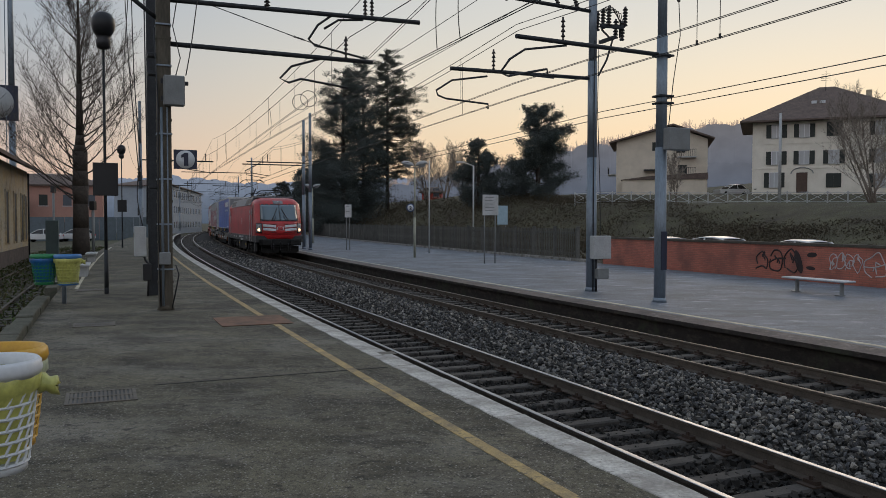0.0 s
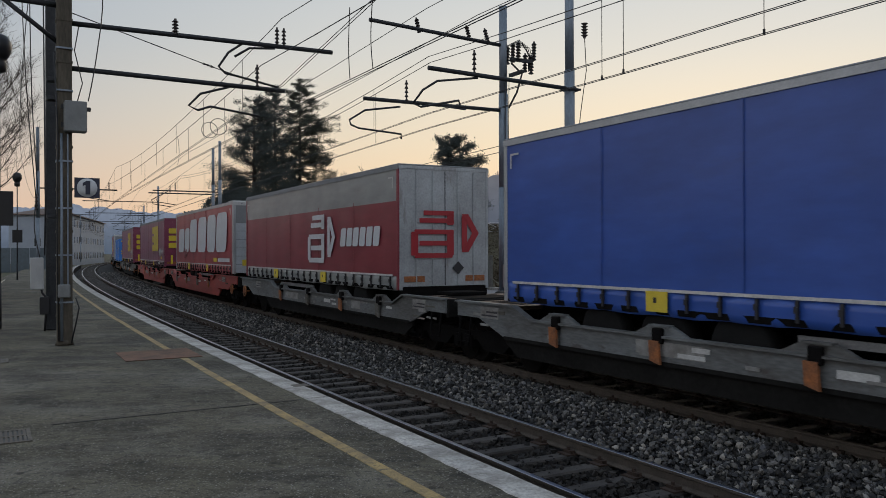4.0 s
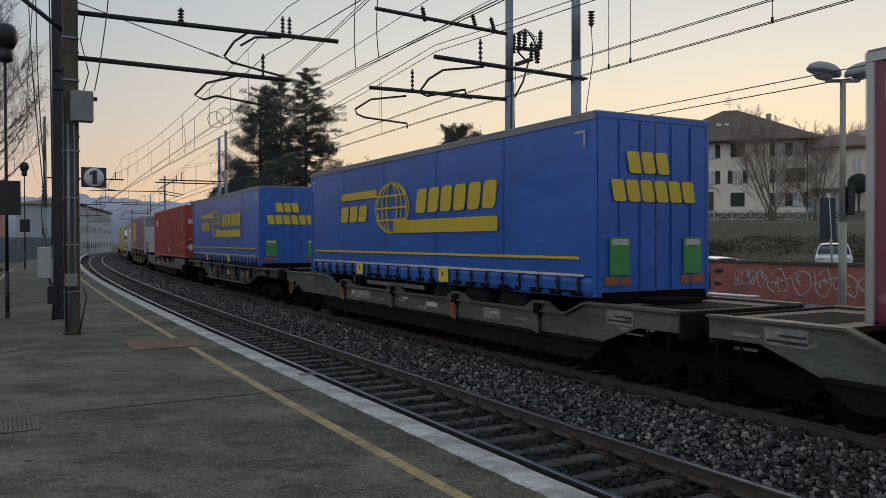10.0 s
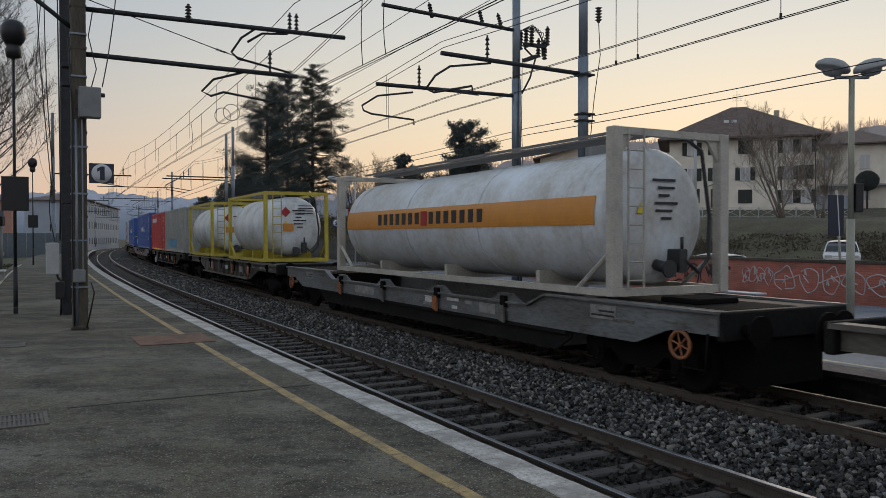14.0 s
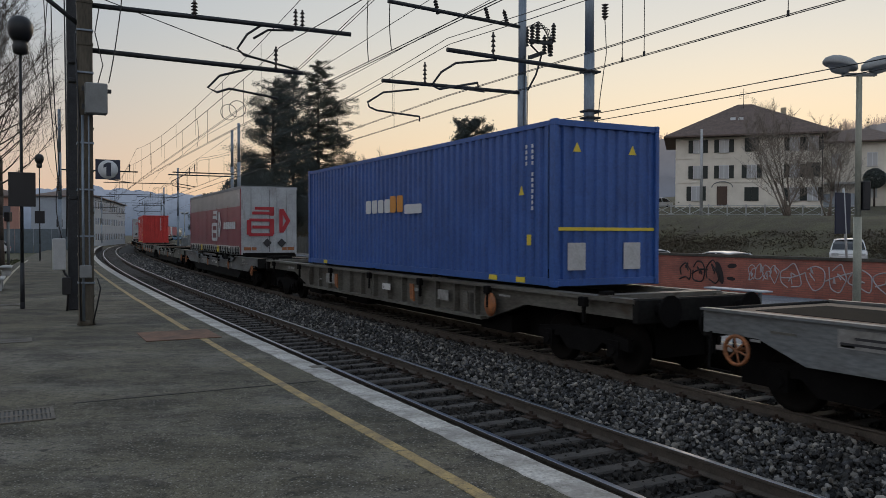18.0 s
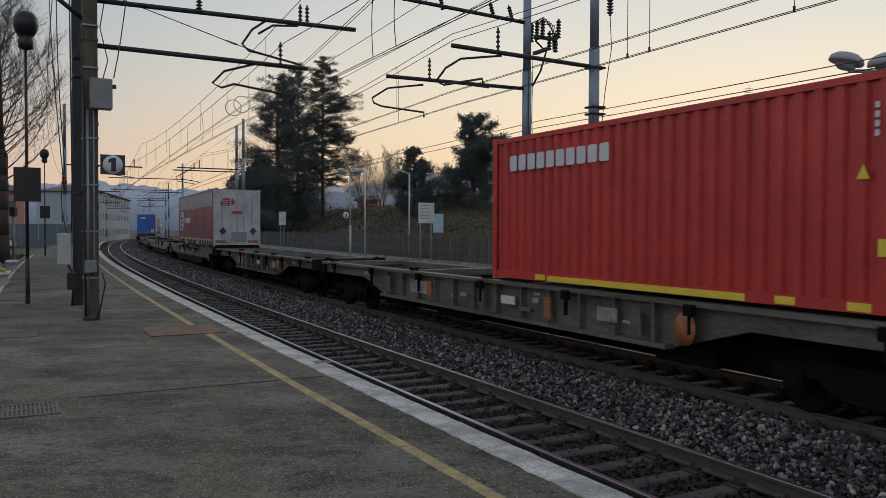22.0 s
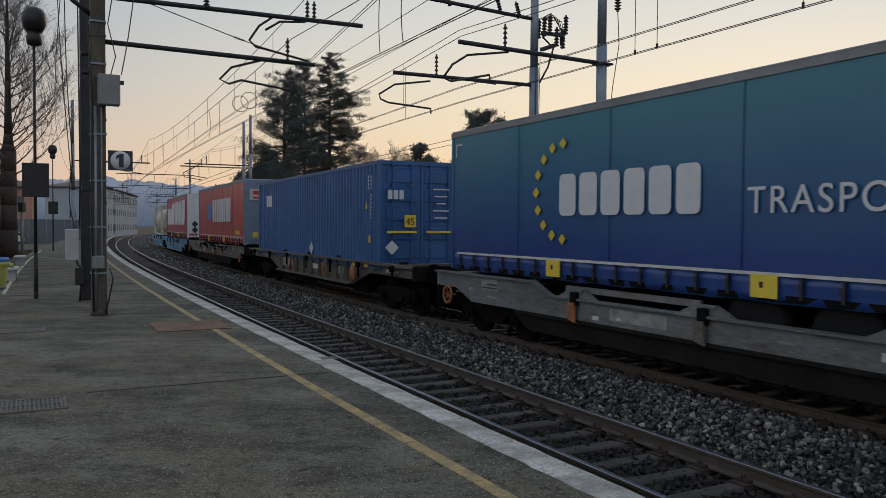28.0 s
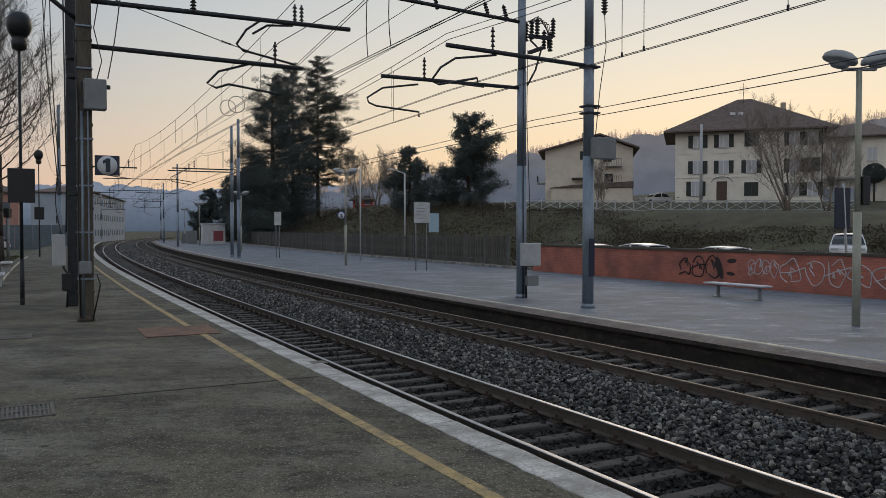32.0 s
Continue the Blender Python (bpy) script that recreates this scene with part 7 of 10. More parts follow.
scrawl(8.0, 13.2, 0.15, 1.0, 6, mat("white_spray", (0.45, 0.42, 0.42), 0.7, var=0.2, bump=0), 0.022, "looping white spray-painted outline on the red wall")
scrawl(13.3, 14.6, 0.3, 0.95, 4, MATS["white_spray"], 0.018, "small pale spray marks on the red wall")
scrawl(15.9, 18.1, 0.1, 1.0, 3, mat("black_spray", (0.025, 0.015, 0.015), 0.7, bump=0), 0.03, "thick black spray-painted figure on the red wall")
bt = thing("graffiti", "solid black sprayed blots on the red wall", "graffiti", None, group="graffiti on the wall")
for s, z, a, b, lean in ((15.95, 0.55, 0.16, 0.42, 0.3), (15.35, 0.82, 0.22, 0.09, -0.4), (15.4, 0.35, 0.20, 0.07, 0.5)):
    bm = bmesh.new()
    rim = [(s + a * math.cos(k * 0.449) + lean * b * math.sin(k * 0.449), max(0.0, min(1.08, z + b * math.sin(k * 0.449)))) for k in range(14)]
    f = bm.faces.new([bm.verts.new((*spot(x, WO - 0.004), y)) for x, y in rim])
    ext = bmesh.ops.extrude_face_region(bm, geom=[f])
    for v in ext["geom"]:
        if isinstance(v, bmesh.types.BMVert):
            x, y = line_coords(v.co.x, v.co.y)
            v.co.x, v.co.y = spot(x, WO - 0.012)
    bmesh.ops.recalc_face_normals(bm, faces=bm.faces[:])
    part("blot", bm, MATS["black_spray"], bt)
scrawl(-6, 5, 0.15, 1.0, 12, MATS["white_spray"], 0.022, "looping white spray-painted outline on the red wall")

FENM = mat("concrete_pale", (0.115, 0.112, 0.100), 0.9, var=0.5, scale=2, fine=25, bump=0.3, per=0.2)
fence = tagged(new("fence"), "weathered concrete paling fence with posts", "fence")
bm = boxes((-0.026, 0.026, -0.022, 0.022, 0.0, 1.62))
first = None
s, i = 31.0, 0
while s < 70 and i < 200:
    if first is None:
        first = part("paling", bm, FENM, fence)
        ob = first
    else:
        ob = share("paling", first, fence)
    ob.matrix_basis = along(s, 17.45, P2 + 0.12, 0)
    s += 0.2
    i += 1
bm = bmesh.new()
while s < 115:
    mm = along(s, 17.45, P2 + 0.12)
    for v in box(bm, -0.028, 0.028, -0.022, 0.022, 0, 1.62):
        v.co = mm @ v.co
    s += 0.22
tagged(part("paling_rest", bm, FENM, fence), kind="stuff")
pb = boxes((-0.08, 0.08, -0.08, 0.08, 0, 1.85), bevel=0.015)
first = None
for i in range(34):
    ob = share("post", first, fence) if first else part("post", pb, FENM, fence)
    first = first or ob
    ob.matrix_basis = along(31 + i * 2.5, 17.5, P2)
for z in (0.35, 1.45):
    bm = bmesh.new()
    sweep(bm, [(17.47, P2 + z), (17.53, P2 + z), (17.53, P2 + z + 0.1), (17.47, P2 + z + 0.1)], 31, 115, 5)
    part("rail", bm, FENM, fence)
bm = bmesh.new()
sweep(bm, [(17.25, P2 - 0.3), (17.65, P2 - 0.3), (17.62, P2 + 0.14), (17.28, P2 + 0.14)], 29, 118, 4)
part("plinth", bm, mat("rubble_plinth", (0.30, 0.29, 0.27), 0.9, var=0.7, scale=2.5, fine=12, bump=0.6, tint=(0.07, 0.065, 0.05), dist=0.03), fence)

hut = thing("hut", "small white prefabricated hut with a painted panel", "hut", along(108, 13.2, P2))
part("wall", boxes((-1.4, 1.4, -1.5, 1.5, 0, 2.75), bevel=0.04), OFFWHITE, hut)
part("roof", boxes((-1.5, 1.5, -1.6, 1.6, 2.75, 2.9), bevel=0.03), LITEBOX, hut)
part("panel", boxes((-1.43, -1.41, -1.2, 0.1, 0.5, 1.9)), mat("dull_red_panel", (0.25, 0.05, 0.06), 0.6), hut, "dull red painted panel")
for s, off, h in ((116, 11.0, 1.9), (119, 10.4, 1.5)):
    k = thing("cabinet", "grey steel cabinet at the far end of the platform", "cabinet", along(s, off, P2))
    part("body", boxes((-0.6, 0.6, -0.7, 0.7, 0, h), bevel=0.03), GREYBOX, k)

# ---- things on the first platform ----


def mesh_bin(label, rim, net, bag, m, knot=0.6, scale=1.0):
    t = thing("litter_bin", label, "litter bin", m, group="litter bins")
    r, h = 0.27 * scale, 0.62 * scale
    bm = bmesh.new()
    lathe(bm, [(r * 0.92, h + 0.02), (r * 1.10, h + 0.0), (r * 1.15, h + 0.04), (r * 1.13, h + 0.08), (r * 1.06, h + 0.10), (r * 0.98, h + 0.09), (r * 0.95, h + 0.03)], 28, close=False)
    part("rim", bm, rim, t)
    bm = bmesh.new()
    lathe(bm, [(0.02, 0.0), (r * 0.78, 0.0), (r * 0.80, 0.06), (r * 0.74, 0.06), (0.02, 0.03)], 28)
    part("base", bm, rim, t)
    bm = bmesh.new()
    n = 20
    P = lambda i, z: (r * (0.78 + 0.26 * z / h) * math.cos(2 * math.pi * i / n), r * (0.78 + 0.26 * z / h) * math.sin(2 * math.pi * i / n), z)
    for k in range(7):
        z0, z1 = 0.05 + k * (h - 0.06) / 7, 0.05 + (k + 1) * (h - 0.06) / 7
        for i in range(n):
            tube(bm, P(i, z0), P(i + 0.5, z1), 0.008, n=4, caps=False)
            tube(bm, P(i, z0), P(i + 1, z0), 0.010, n=4, caps=False)
    part("lattice", bm, net, t)
    bm = bmesh.new()
    prof = [(r * 0.70, 0.07), (r * 0.78, h * 0.3), (r * 0.90, h * 0.6), (r * 1.0, h * 0.82), (r * 1.12, h * 0.88), (r * 1.13, h + 0.0), (r * 1.06, h + 0.03)]
    lathe(bm, prof, 40, close=False)
    for v in bm.verts:
        k = 1 + 0.06 * noise.noise(v.co * 14)
        v.co.x *= k
        v.co.y *= k
    bg = part("bag", bm, bag, t)
    bm = bmesh.new()
    lathe(bm, [(0.01, -0.04), (0.07, -0.02), (0.085, 0.03), (0.06, 0.07), (0.075, 0.11), (0.06, 0.15), (0.01, 0.13)], 12, close=False)
    for v in bm.verts:
        v.co = pose(r * 1.04 * math.cos(knot), r * 1.04 * math.sin(knot), h * 0.90, 0, 105, math.degrees(knot)) @ (v.co * 0.72 * (1 + 0.35 * noise.noise(v.co * 26)))
    part("knot", bm, bag, bg)
    return t


BAGY = mat("yellow_plastic_bag", (0.50, 0.50, 0.14), 0.3, var=0.3, scale=8, fine=25, bump=0.5, dist=0.01)
BAGW = mat("pale_plastic_bag", (0.50, 0.55, 0.38), 0.3, var=0.3, scale=8, fine=25, bump=0.5, dist=0.01)
BAGB = mat("blue_plastic_bag", (0.02, 0.12, 0.33), 0.3, var=0.3, scale=8, fine=25, bump=0.5, dist=0.01)
RIMY = mat("yellow_plastic", (0.60, 0.33, 0.03), 0.4, var=0.15)
RIMG = mat("green_plastic", (0.02, 0.20, 0.07), 0.4, var=0.15)
RIMB = mat("blue_plastic", (0.05, 0.18, 0.42), 0.4, var=0.15)
bx, by = -2.95, 4.23
mesh_bin("yellow-bagged lattice litter bin with a white rim", WHITE, WHITE, BAGY, pose(bx, by, 0.56), 0.55, 0.87)
mesh_bin("lattice litter bin with a yellow rim and base", RIMY, RIMY, BAGW, pose(bx - 0.30, by + 0.55, 0.54), 3.4, 0.87)
st = thing("bin_stand", "grey steel post that carries two litter bins", "stand", pose(bx - 0.46, by + 0.14, 0))
part("post", (lambda b: (tube(b, (0, 0, 0), (0, 0, 1.15), 0.035, n=10), b)[-1])(bmesh.new()), GREYST, st)
part("bracket", boxes((-0.03, 0.42, -0.16, -0.11, 0.52, 0.56), (-0.04, 0.2, 0.36, 0.41, 0.50, 0.54), (-0.03, 0.03, -0.16, 0.41, 0.47, 0.515)), GREYST, st)
cx, cy = -10.74, 17.81
mesh_bin("lattice litter bin with green rim and blue bag", RIMG, RIMG, BAGB, pose(cx - 0.30, cy + 0.03, 0.48))
mesh_bin("lattice litter bin with blue rim and pale yellow bag", RIMB, BAGY, BAGY, pose(cx + 0.32, cy - 0.02, 0.48))
st = thing("bin_stand", "grey steel post that carries two litter bins", "stand", pose(cx, cy + 0.35, 0))
part("post", (lambda b: (tube(b, (0, 0, 0), (0, 0, 1.1), 0.05, n=10), b)[-1])(bmesh.new()), GREYST, st)
part("bracket", boxes((-0.4, 0.4, -0.12, -0.05, 0.46, 0.52)), GREYST, st)

for s, off, ll in ((37.0, -6.45, 1.9), (26.2, -6.35, 1.7)):
    bn = thing("bench", "pale concrete slab bench on the first platform", "bench", along(s, off, 0))
    part("seat", boxes((-ll / 2, ll / 2, -0.25, 0.25, 0.36, 0.45), bevel=0.02), LITEBOX, bn)
    for x in (-ll * 0.35, ll * 0.35):
        part("leg", boxes((x - 0.09, x + 0.09, -0.18, 0.18, 0, 0.36), bevel=0.015), LITEBOX, bn)

IRON = mat("cast_iron", (0.125, 0.108, 0.086), 0.65, 0.1, var=0.4, scale=5, fine=50, bump=0.3)
for s, off in ((4.4, -5.54), (11.2, -5.67), (19.5, -5.9)):
    gt = thing("drain_grate", "cast iron slotted drain grate set in the asphalt", "grate", along(s, off, 0.002), group="drain grates")
    part("frame", boxes((-0.33, 0.33, -0.37, -0.33, 0, 0.012), (-0.33, 0.33, 0.33, 0.37, 0, 0.012), (-0.33, -0.29, -0.33, 0.33, 0, 0.012), (0.29, 0.33, -0.33, 0.33, 0, 0.012)), IRON, gt)
    # no hollow below: a black plate stands for the shaded pit
    part("pit", boxes((-0.29, 0.29, -0.33, 0.33, -0.002, 0.003)), BLACKP, gt)
    part("middle_bar", boxes((-0.03, 0.03, -0.33, 0.33, 0.002, 0.012)), IRON, gt)
    for i in range(15):
        y = -0.308 + i * 0.044
        part("bar", boxes((-0.29, 0.29, y - 0.013, y + 0.013, 0.002, 0.011)), IRON, gt)
tagged(part("cover_plate", boxes((-0.72, 0.72, -0.68, 0.68, 0.0, 0.012), bevel=0.004), mat("rusty_plate", (0.21, 0.105, 0.062), 0.8, 0.1, var=0.6, scale=2.5, fine=30, bump=0.4, tint=(0.07, 0.048, 0.034)), None), "rusty steel cover plate set in the platform", "cover plate").matrix_basis = along(10.65, -2.78, 0.004)
bm = bmesh.new()
sweep(bm, [(-1.96, 0.001), (-4.95, 0.001), (-4.95, 0.005), (-1.96, 0.005)], 4.835, 4.87, 0.035)
tagged(mesh_ob("asphalt_joint", bm, mat("dark_joint", (0.03, 0.028, 0.026), 0.9)), "dark joint across the asphalt", "joint", kind="structure")
sm = thing("drain_cover", "small square drain lid in the asphalt", "grate", along(5.9, -3.8, 0.002) @ pose(0, -2.2, 0))
part("lid", boxes((-0.12, 0.12, -0.12, 0.12, 0, 0.01), bevel=0.003), IRON, sm)

# raised stone kerbs and the siding at the back of the platform
BACKKERB = mat("mossy_kerb_stone", (0.10, 0.095, 0.075), 0.9, var=0.6, scale=2.5, fine=25, bump=0.5, tint=(0.045, 0.048, 0.03))
kb = tagged(new("back_kerb"), "old stone kerb blocks along the back of the platform", "kerb", kind="structure")
s = 7.6
while s < 48:
    ln = rnd.uniform(1.3, 1.7)
    if not 16 < s < 18:
        ob = part("kerb_stone", boxes((0.01, ln - 0.01, -0.16, 0.16, -0.3, 0.14 + rnd.uniform(-0.02, 0.02)), bevel=0.02), BACKKERB, kb)
        ob.matrix_basis = along(s, -6.92 + rnd.uniform(-0.02, 0.02), 0, rnd.uniform(-0.5, 0.5))
    s += ln
bm = bmesh.new()
strip(bm, -6.35, -6.25, 0, 20, 60)
tagged(mesh_ob("back_line", bm, OLDYEL), "faded pale line at the back of the platform", "safety line", kind="structure")
siding = tagged(new("track_3"), "overgrown rusty siding", "railway track", kind="structure")
for o in (-7.95, -9.42):
    bm = bmesh.new()
    sweep(bm, [(o + a, -0.25 + b) for a, b in RAILSEC], 4, 75, 4)
    part("rail", bm, STEEL, siding)
bm = bmesh.new()
sweep(bm, [(-6.8, -0.36), (-11.4, -0.36), (-11.4, -0.9), (-6.8, -0.9)], -40, 130)
part("siding_bed", bm, mat("siding_moss", (0.075, 0.08, 0.035), 0.95, var=0.5, scale=1.2, fine=20, bump=0.8, tint=(0.06, 0.05, 0.035), dist=0.03), siding)
bm0 = boxes((-0.11, 0.11, -1.2, 1.2, -0.45, -0.345))
first = None
for i in range(60):
    ob = share("sleeper", first, siding) if first else part("sleeper", bm0, SLEEP, siding)
    first = first or ob
    ob.matrix_basis = along(6 + i * 0.62, -8.68)

# ---- shed of the old goods yard ----
OCHRE = mat("peeling_ochre_plaster", (0.46, 0.36, 0.21), 0.9, var=0.5, scale=1.2, fine=12, bump=0.4, tint=(0.40, 0.37, 0.32))
stain(OCHRE, (0.12, 0.10, 0.08), 1.6, 0.56, 0.66, 0.7, (1, 1, 0.5), 4)
# brown tiles greyed and lightened to carry the haze over the far roofs
ROOFT = mat("hazed_brown_roof_tiles", (0.145, 0.105, 0.088), 0.85, var=0.45, scale=2, fine=12, bump=0.6, dist=0.03)
sh = thing("shed", "old goods shed of peeling ochre plaster with a tiled roof", "building", along(37, -13.6, -0.42))
part("wall", boxes((-12, 12, -3.1, 3.1, 0, 5.4)), OCHRE, sh)
part("plinth", boxes((-12.05, 12.05, -3.16, 3.16, 0, 0.9)), KERB2, sh)
bm = bmesh.new()
xprism(bm, [(-4.0, 5.25), (0, 7.2), (4.0, 5.25), (4.0, 5.42), (0, 7.4), (-4.0, 5.42)], -12.5, 12.6)
part("roof", bm, ROOFT, sh)
bm = bmesh.new()
xprism(bm, [(-3.1, 5.35), (3.1, 5.35), (0, 6.95)], -11.99, 11.99)
part("gable", bm, OCHRE, sh)
for x in (-9, -6, -3, 0, 3, 6, 9, 10.6):
    w = part("window", boxes((x - 0.45, x + 0.45, -3.14, -3.06, 1.3, 3.9)), BLACKP, sh, "tall dark boarded opening")
    part("frame", boxes((x - 0.55, x - 0.45, -3.17, -3.08, 1.2, 4.0), (x + 0.45, x + 0.55, -3.17, -3.08, 1.2, 4.0), (x - 0.55, x + 0.55, -3.17, -3.08, 3.9, 4.0)), OCHRE, w)
part("downpipe", (lambda b: (tube(b, (11.6, -3.2, 0), (11.6, -3.2, 5.3), 0.05, n=8), b)[-1])(bmesh.new()), DARKST, sh)
bs = thing("tall_sign", "dark board with a pale disc on a very tall grey mast", "sign", pose(-33.0, 50, -0.45, 0, 0, 120))
part("pole", (lambda b: (tube(b, (0, 0, 0), (0, 0, 10), 0.24, 0.2, 12), tube(b, (0, 0, 10), (0, 0, 22), 0.2, 0.14, 12), b)[-1])(bmesh.new()), GREYST, bs)
part("cable", (lambda b: (tube(b, (-0.3, 0.32, 0), (-0.2, 0.32, 22), 0.03, n=5), b)[-1])(bmesh.new()), GREYST, bs)
round_sign(bs, -0.24, 0.95, 10.2, 2.7, "", LITEBOX, 0.5)

# ---- houses ----
CREAM = mat("cream_render", (0.76, 0.71, 0.62), 0.85, var=0.2, scale=0.6, fine=15, bump=0.15, tint=(0.62, 0.575, 0.49))
# paled and less yellow, with the haze before the house in the colour
OCHREW = mat("hazed_yellow_render", (0.66, 0.58, 0.47), 0.85, var=0.2, scale=0.6, fine=15, bump=0.15)
PINKW = mat("pink_render", (0.44, 0.24, 0.19), 0.85, var=0.2, scale=0.5, fine=15, bump=0.15)
# white walls toned down to blue-grey: distance haze is in the colour
WHITEW = mat("hazed_white_render", (0.33, 0.37, 0.42), 0.85, var=0.15, scale=0.5, fine=15, bump=0.1)
SHUT = mat("dark_green_shutter", (0.02, 0.026, 0.022), 0.6, var=0.3)
PANE = glass("window_pane", (0.10, 0.11, 0.13), 0.08)
CURTAINED = glass("curtained_pane", (0.42, 0.43, 0.44), 0.15)
DOORM = mat("brown_door", (0.08, 0.045, 0.03), 0.5, var=0.3)


def window(parent, x, z, w, h, y, shutters=True, normal=-1):
    """A window in a wall whose face is at y, facing -y."""
    f = part("window", boxes((x - w / 2, x + w / 2, y - 0.02, y + 0.06, z, z + h)), CURTAINED, parent)
    part("frame", boxes((x - w / 2 - 0.06, x - w / 2, y - 0.05, y, z - 0.05, z + h + 0.05), (x + w / 2, x + w / 2 + 0.06, y - 0.05, y, z - 0.05, z + h + 0.05), (x - 0.04, x + 0.04, y - 0.05, y, z, z + h), (x - w / 2, x + w / 2, y - 0.05, y, z + h, z + h + 0.06)), WHITE, f)
    part("sill", boxes((x - w / 2 - 0.12, x + w / 2 + 0.12, y - 0.14, y, z - 0.1, z - 0.03)), LITEBOX, f)
    if shutters:
        for sx in (-1, 1):
            part("shutter", boxes((x + sx * (w / 2 + 0.08) - (0.55 if sx < 0 else 0), x + sx * (w / 2 + 0.08) + (0.55 if sx > 0 else 0), y - 0.08, y - 0.02, z - 0.03, z + h + 0.03)), SHUT, f)
    return f


def closed(parent, x, z, w, h, y):
    part("shutter", boxes((x - w / 2, x, y - 0.08, y + 0.02, z, z + h), (x + 0.01, x + w / 2, y - 0.08, y + 0.02, z, z + h)), SHUT, parent, "closed dark shutters")


def hip_roof(parent, w, d, z, rise, over, paint, ridge=0.35):
    bm = bmesh.new()
    a = [bm.verts.new(p) for p in ((-w / 2 - over, -over, z), (w / 2 + over, -over, z), (w / 2 + over, d + over, z), (-w / 2 - over, d + over, z))]
    a2 = [bm.verts.new(v.co - Vector((0, 0, 0.18))) for v in a]
    r = [bm.verts.new((-w * ridge / 2, d / 2, z + rise)), bm.verts.new((w * ridge / 2, d / 2, z + rise))]
    for q in ((a[0], a[1], r[1], r[0]), (a[2], a[3], r[0], r[1]), (a[1], a[2], r[1]), (a[3], a[0], r[0]), a2[::-1]):
        bm.faces.new(q)
    for i in range(4):
        bm.faces.new((a[i], a2[i], a2[(i + 1) % 4], a[(i + 1) % 4]))
    bmesh.ops.recalc_face_normals(bm, faces=bm.faces[:])
    return part("roof", bm, paint, parent)


hs = thing("house", "three-storey cream house with dark shutters and a hipped tile roof", "house", pose(36.7, 95.6, 5.2, 0, 0, -17))
part("wall", boxes((-8.35, 8.35, 0, 12, -1.5, 8.6)), CREAM, hs)
rf = hip_roof(hs, 16.7, 12, 8.75, 4.6, 1.4, ROOFT, 0.10)
part("chimney", boxes((4.2, 4.8, 5.0, 5.6, 10.4, 12.6)), OCHRE, rf)
part("skylight", boxes((-1.9, -1.3, 2.0, 2.3, 10.6, 11.2), (-1.0, -0.4, 2.0, 2.3, 10.6, 11.2)), WHITE, rf)
bm = bmesh.new()
tube(bm, (-0.2, 5, 12.6), (-0.2, 5, 15.2), 0.03, n=5)
for k in range(4):
    tube(bm, (-0.8 + 0.05 * k, 5, 14.0 + k * 0.25), (0.4 - 0.05 * k, 5, 14.0 + k * 0.25), 0.02, n=4)
part("aerial", bm, WIRE, rf)
for z in (3.05, 6.0):
    part("string_course", boxes((-8.4, 8.4, -0.06, 0.0, z, z + 0.14)), CREAM, hs)
for fl, z in enumerate((0.8, 3.6, 6.75)):
    for i, x in enumerate((-5.7, -2.7, 0.45, 5.2, 7.2)):
        if fl == 0 and i in (0, 1):
            continue
        if (fl, i) in ((0, 2), (2, 2), (1, 4)):
            closed(hs, x, z, 1.6, 1.65, 0.0)
        else:
            window(hs, x, z, 1.0, 1.5, 0.0)
d = part("door", boxes((-3.5, -2.3, -0.05, 0.05, 0.2, 2.6)), DOORM, hs)
bm = bmesh.new()
for k in range(9):
    a0, a1 = math.pi * k / 9, math.pi * (k + 1) / 9
    path_tube(bm, [(-2.9 - 1.2 * math.cos(a0), -0.4, 2.45 + 0.7 * math.sin(a0)), (-2.9 - 1.2 * math.cos(a1), -0.4, 2.45 + 0.7 * math.sin(a1))], 0.06, 5)
part("canopy", bm, GREYBOX, d)
window(hs, -5.9, 0.9, 1.0, 1.7, 0.0)
part("downpipe", (lambda b: (tube(b, (8.2, -0.1, 0), (8.2, -0.1, 8.6), 0.06, n=6), b)[-1])(bmesh.new()), DARKST, hs)

h2 = thing("house", "ochre house with balconies and a low gabled roof", "house", pose(19.3, 105, 5.6, 0, 0, -10))
part("wall", boxes((-5.7, 5.7, 0, 11, -2, 6.6)), OCHREW, h2)
bm = bmesh.new()
prism(bm, [(-5.7, 6.5), (5.7, 6.5), (5.7, 7.0), (1.4, 8.7), (-5.7, 6.9)], 0.01, 10.99)
part("gable", bm, OCHREW, h2)
bm = bmesh.new()
prism(bm, [(-6.6, 6.6), (1.4, 8.75), (6.5, 6.9), (6.5, 7.1), (1.4, 8.98), (-6.6, 6.82)], -0.9, 11.9)
rf = part("roof", bm, ROOFT, h2)
part("chimney", boxes((-0.9, -0.3, 4, 4.6, 8.0, 9.6), (5.0, 5.5, 6, 6.5, 7.0, 8.2)), OCHRE, rf)
for x, z in ((-0.6, 5.6), (2.4, 5.3), (2.6, 2.6), (-2.9, 0.6)):
    closed(h2, x, z, 1.1, 1.1, 0.0)
part("awning", boxes((-2.2, 0.6, -1.2, 0.0, 3.0, 3.15)), BLACKP, h2, "dark awning")
for z in (2.3, 4.6):
    b = part("balcony", boxes((2.0, 4.3, -1.1, 0, z, z + 0.15)), LITEBOX, h2)
    part("railing", boxes(*[(2.0 + k * 0.22, 2.04 + k * 0.22, -1.1, -1.06, z + 0.15, z + 1.0) for k in range(11)], (2.0, 4.3, -1.1, -1.06, z + 1.0, z + 1.05)), DARKST, b)
b = part("balcony", boxes((-6.9, -5.7, 1.5, 4.5, 2.6, 2.75)), LITEBOX, h2)
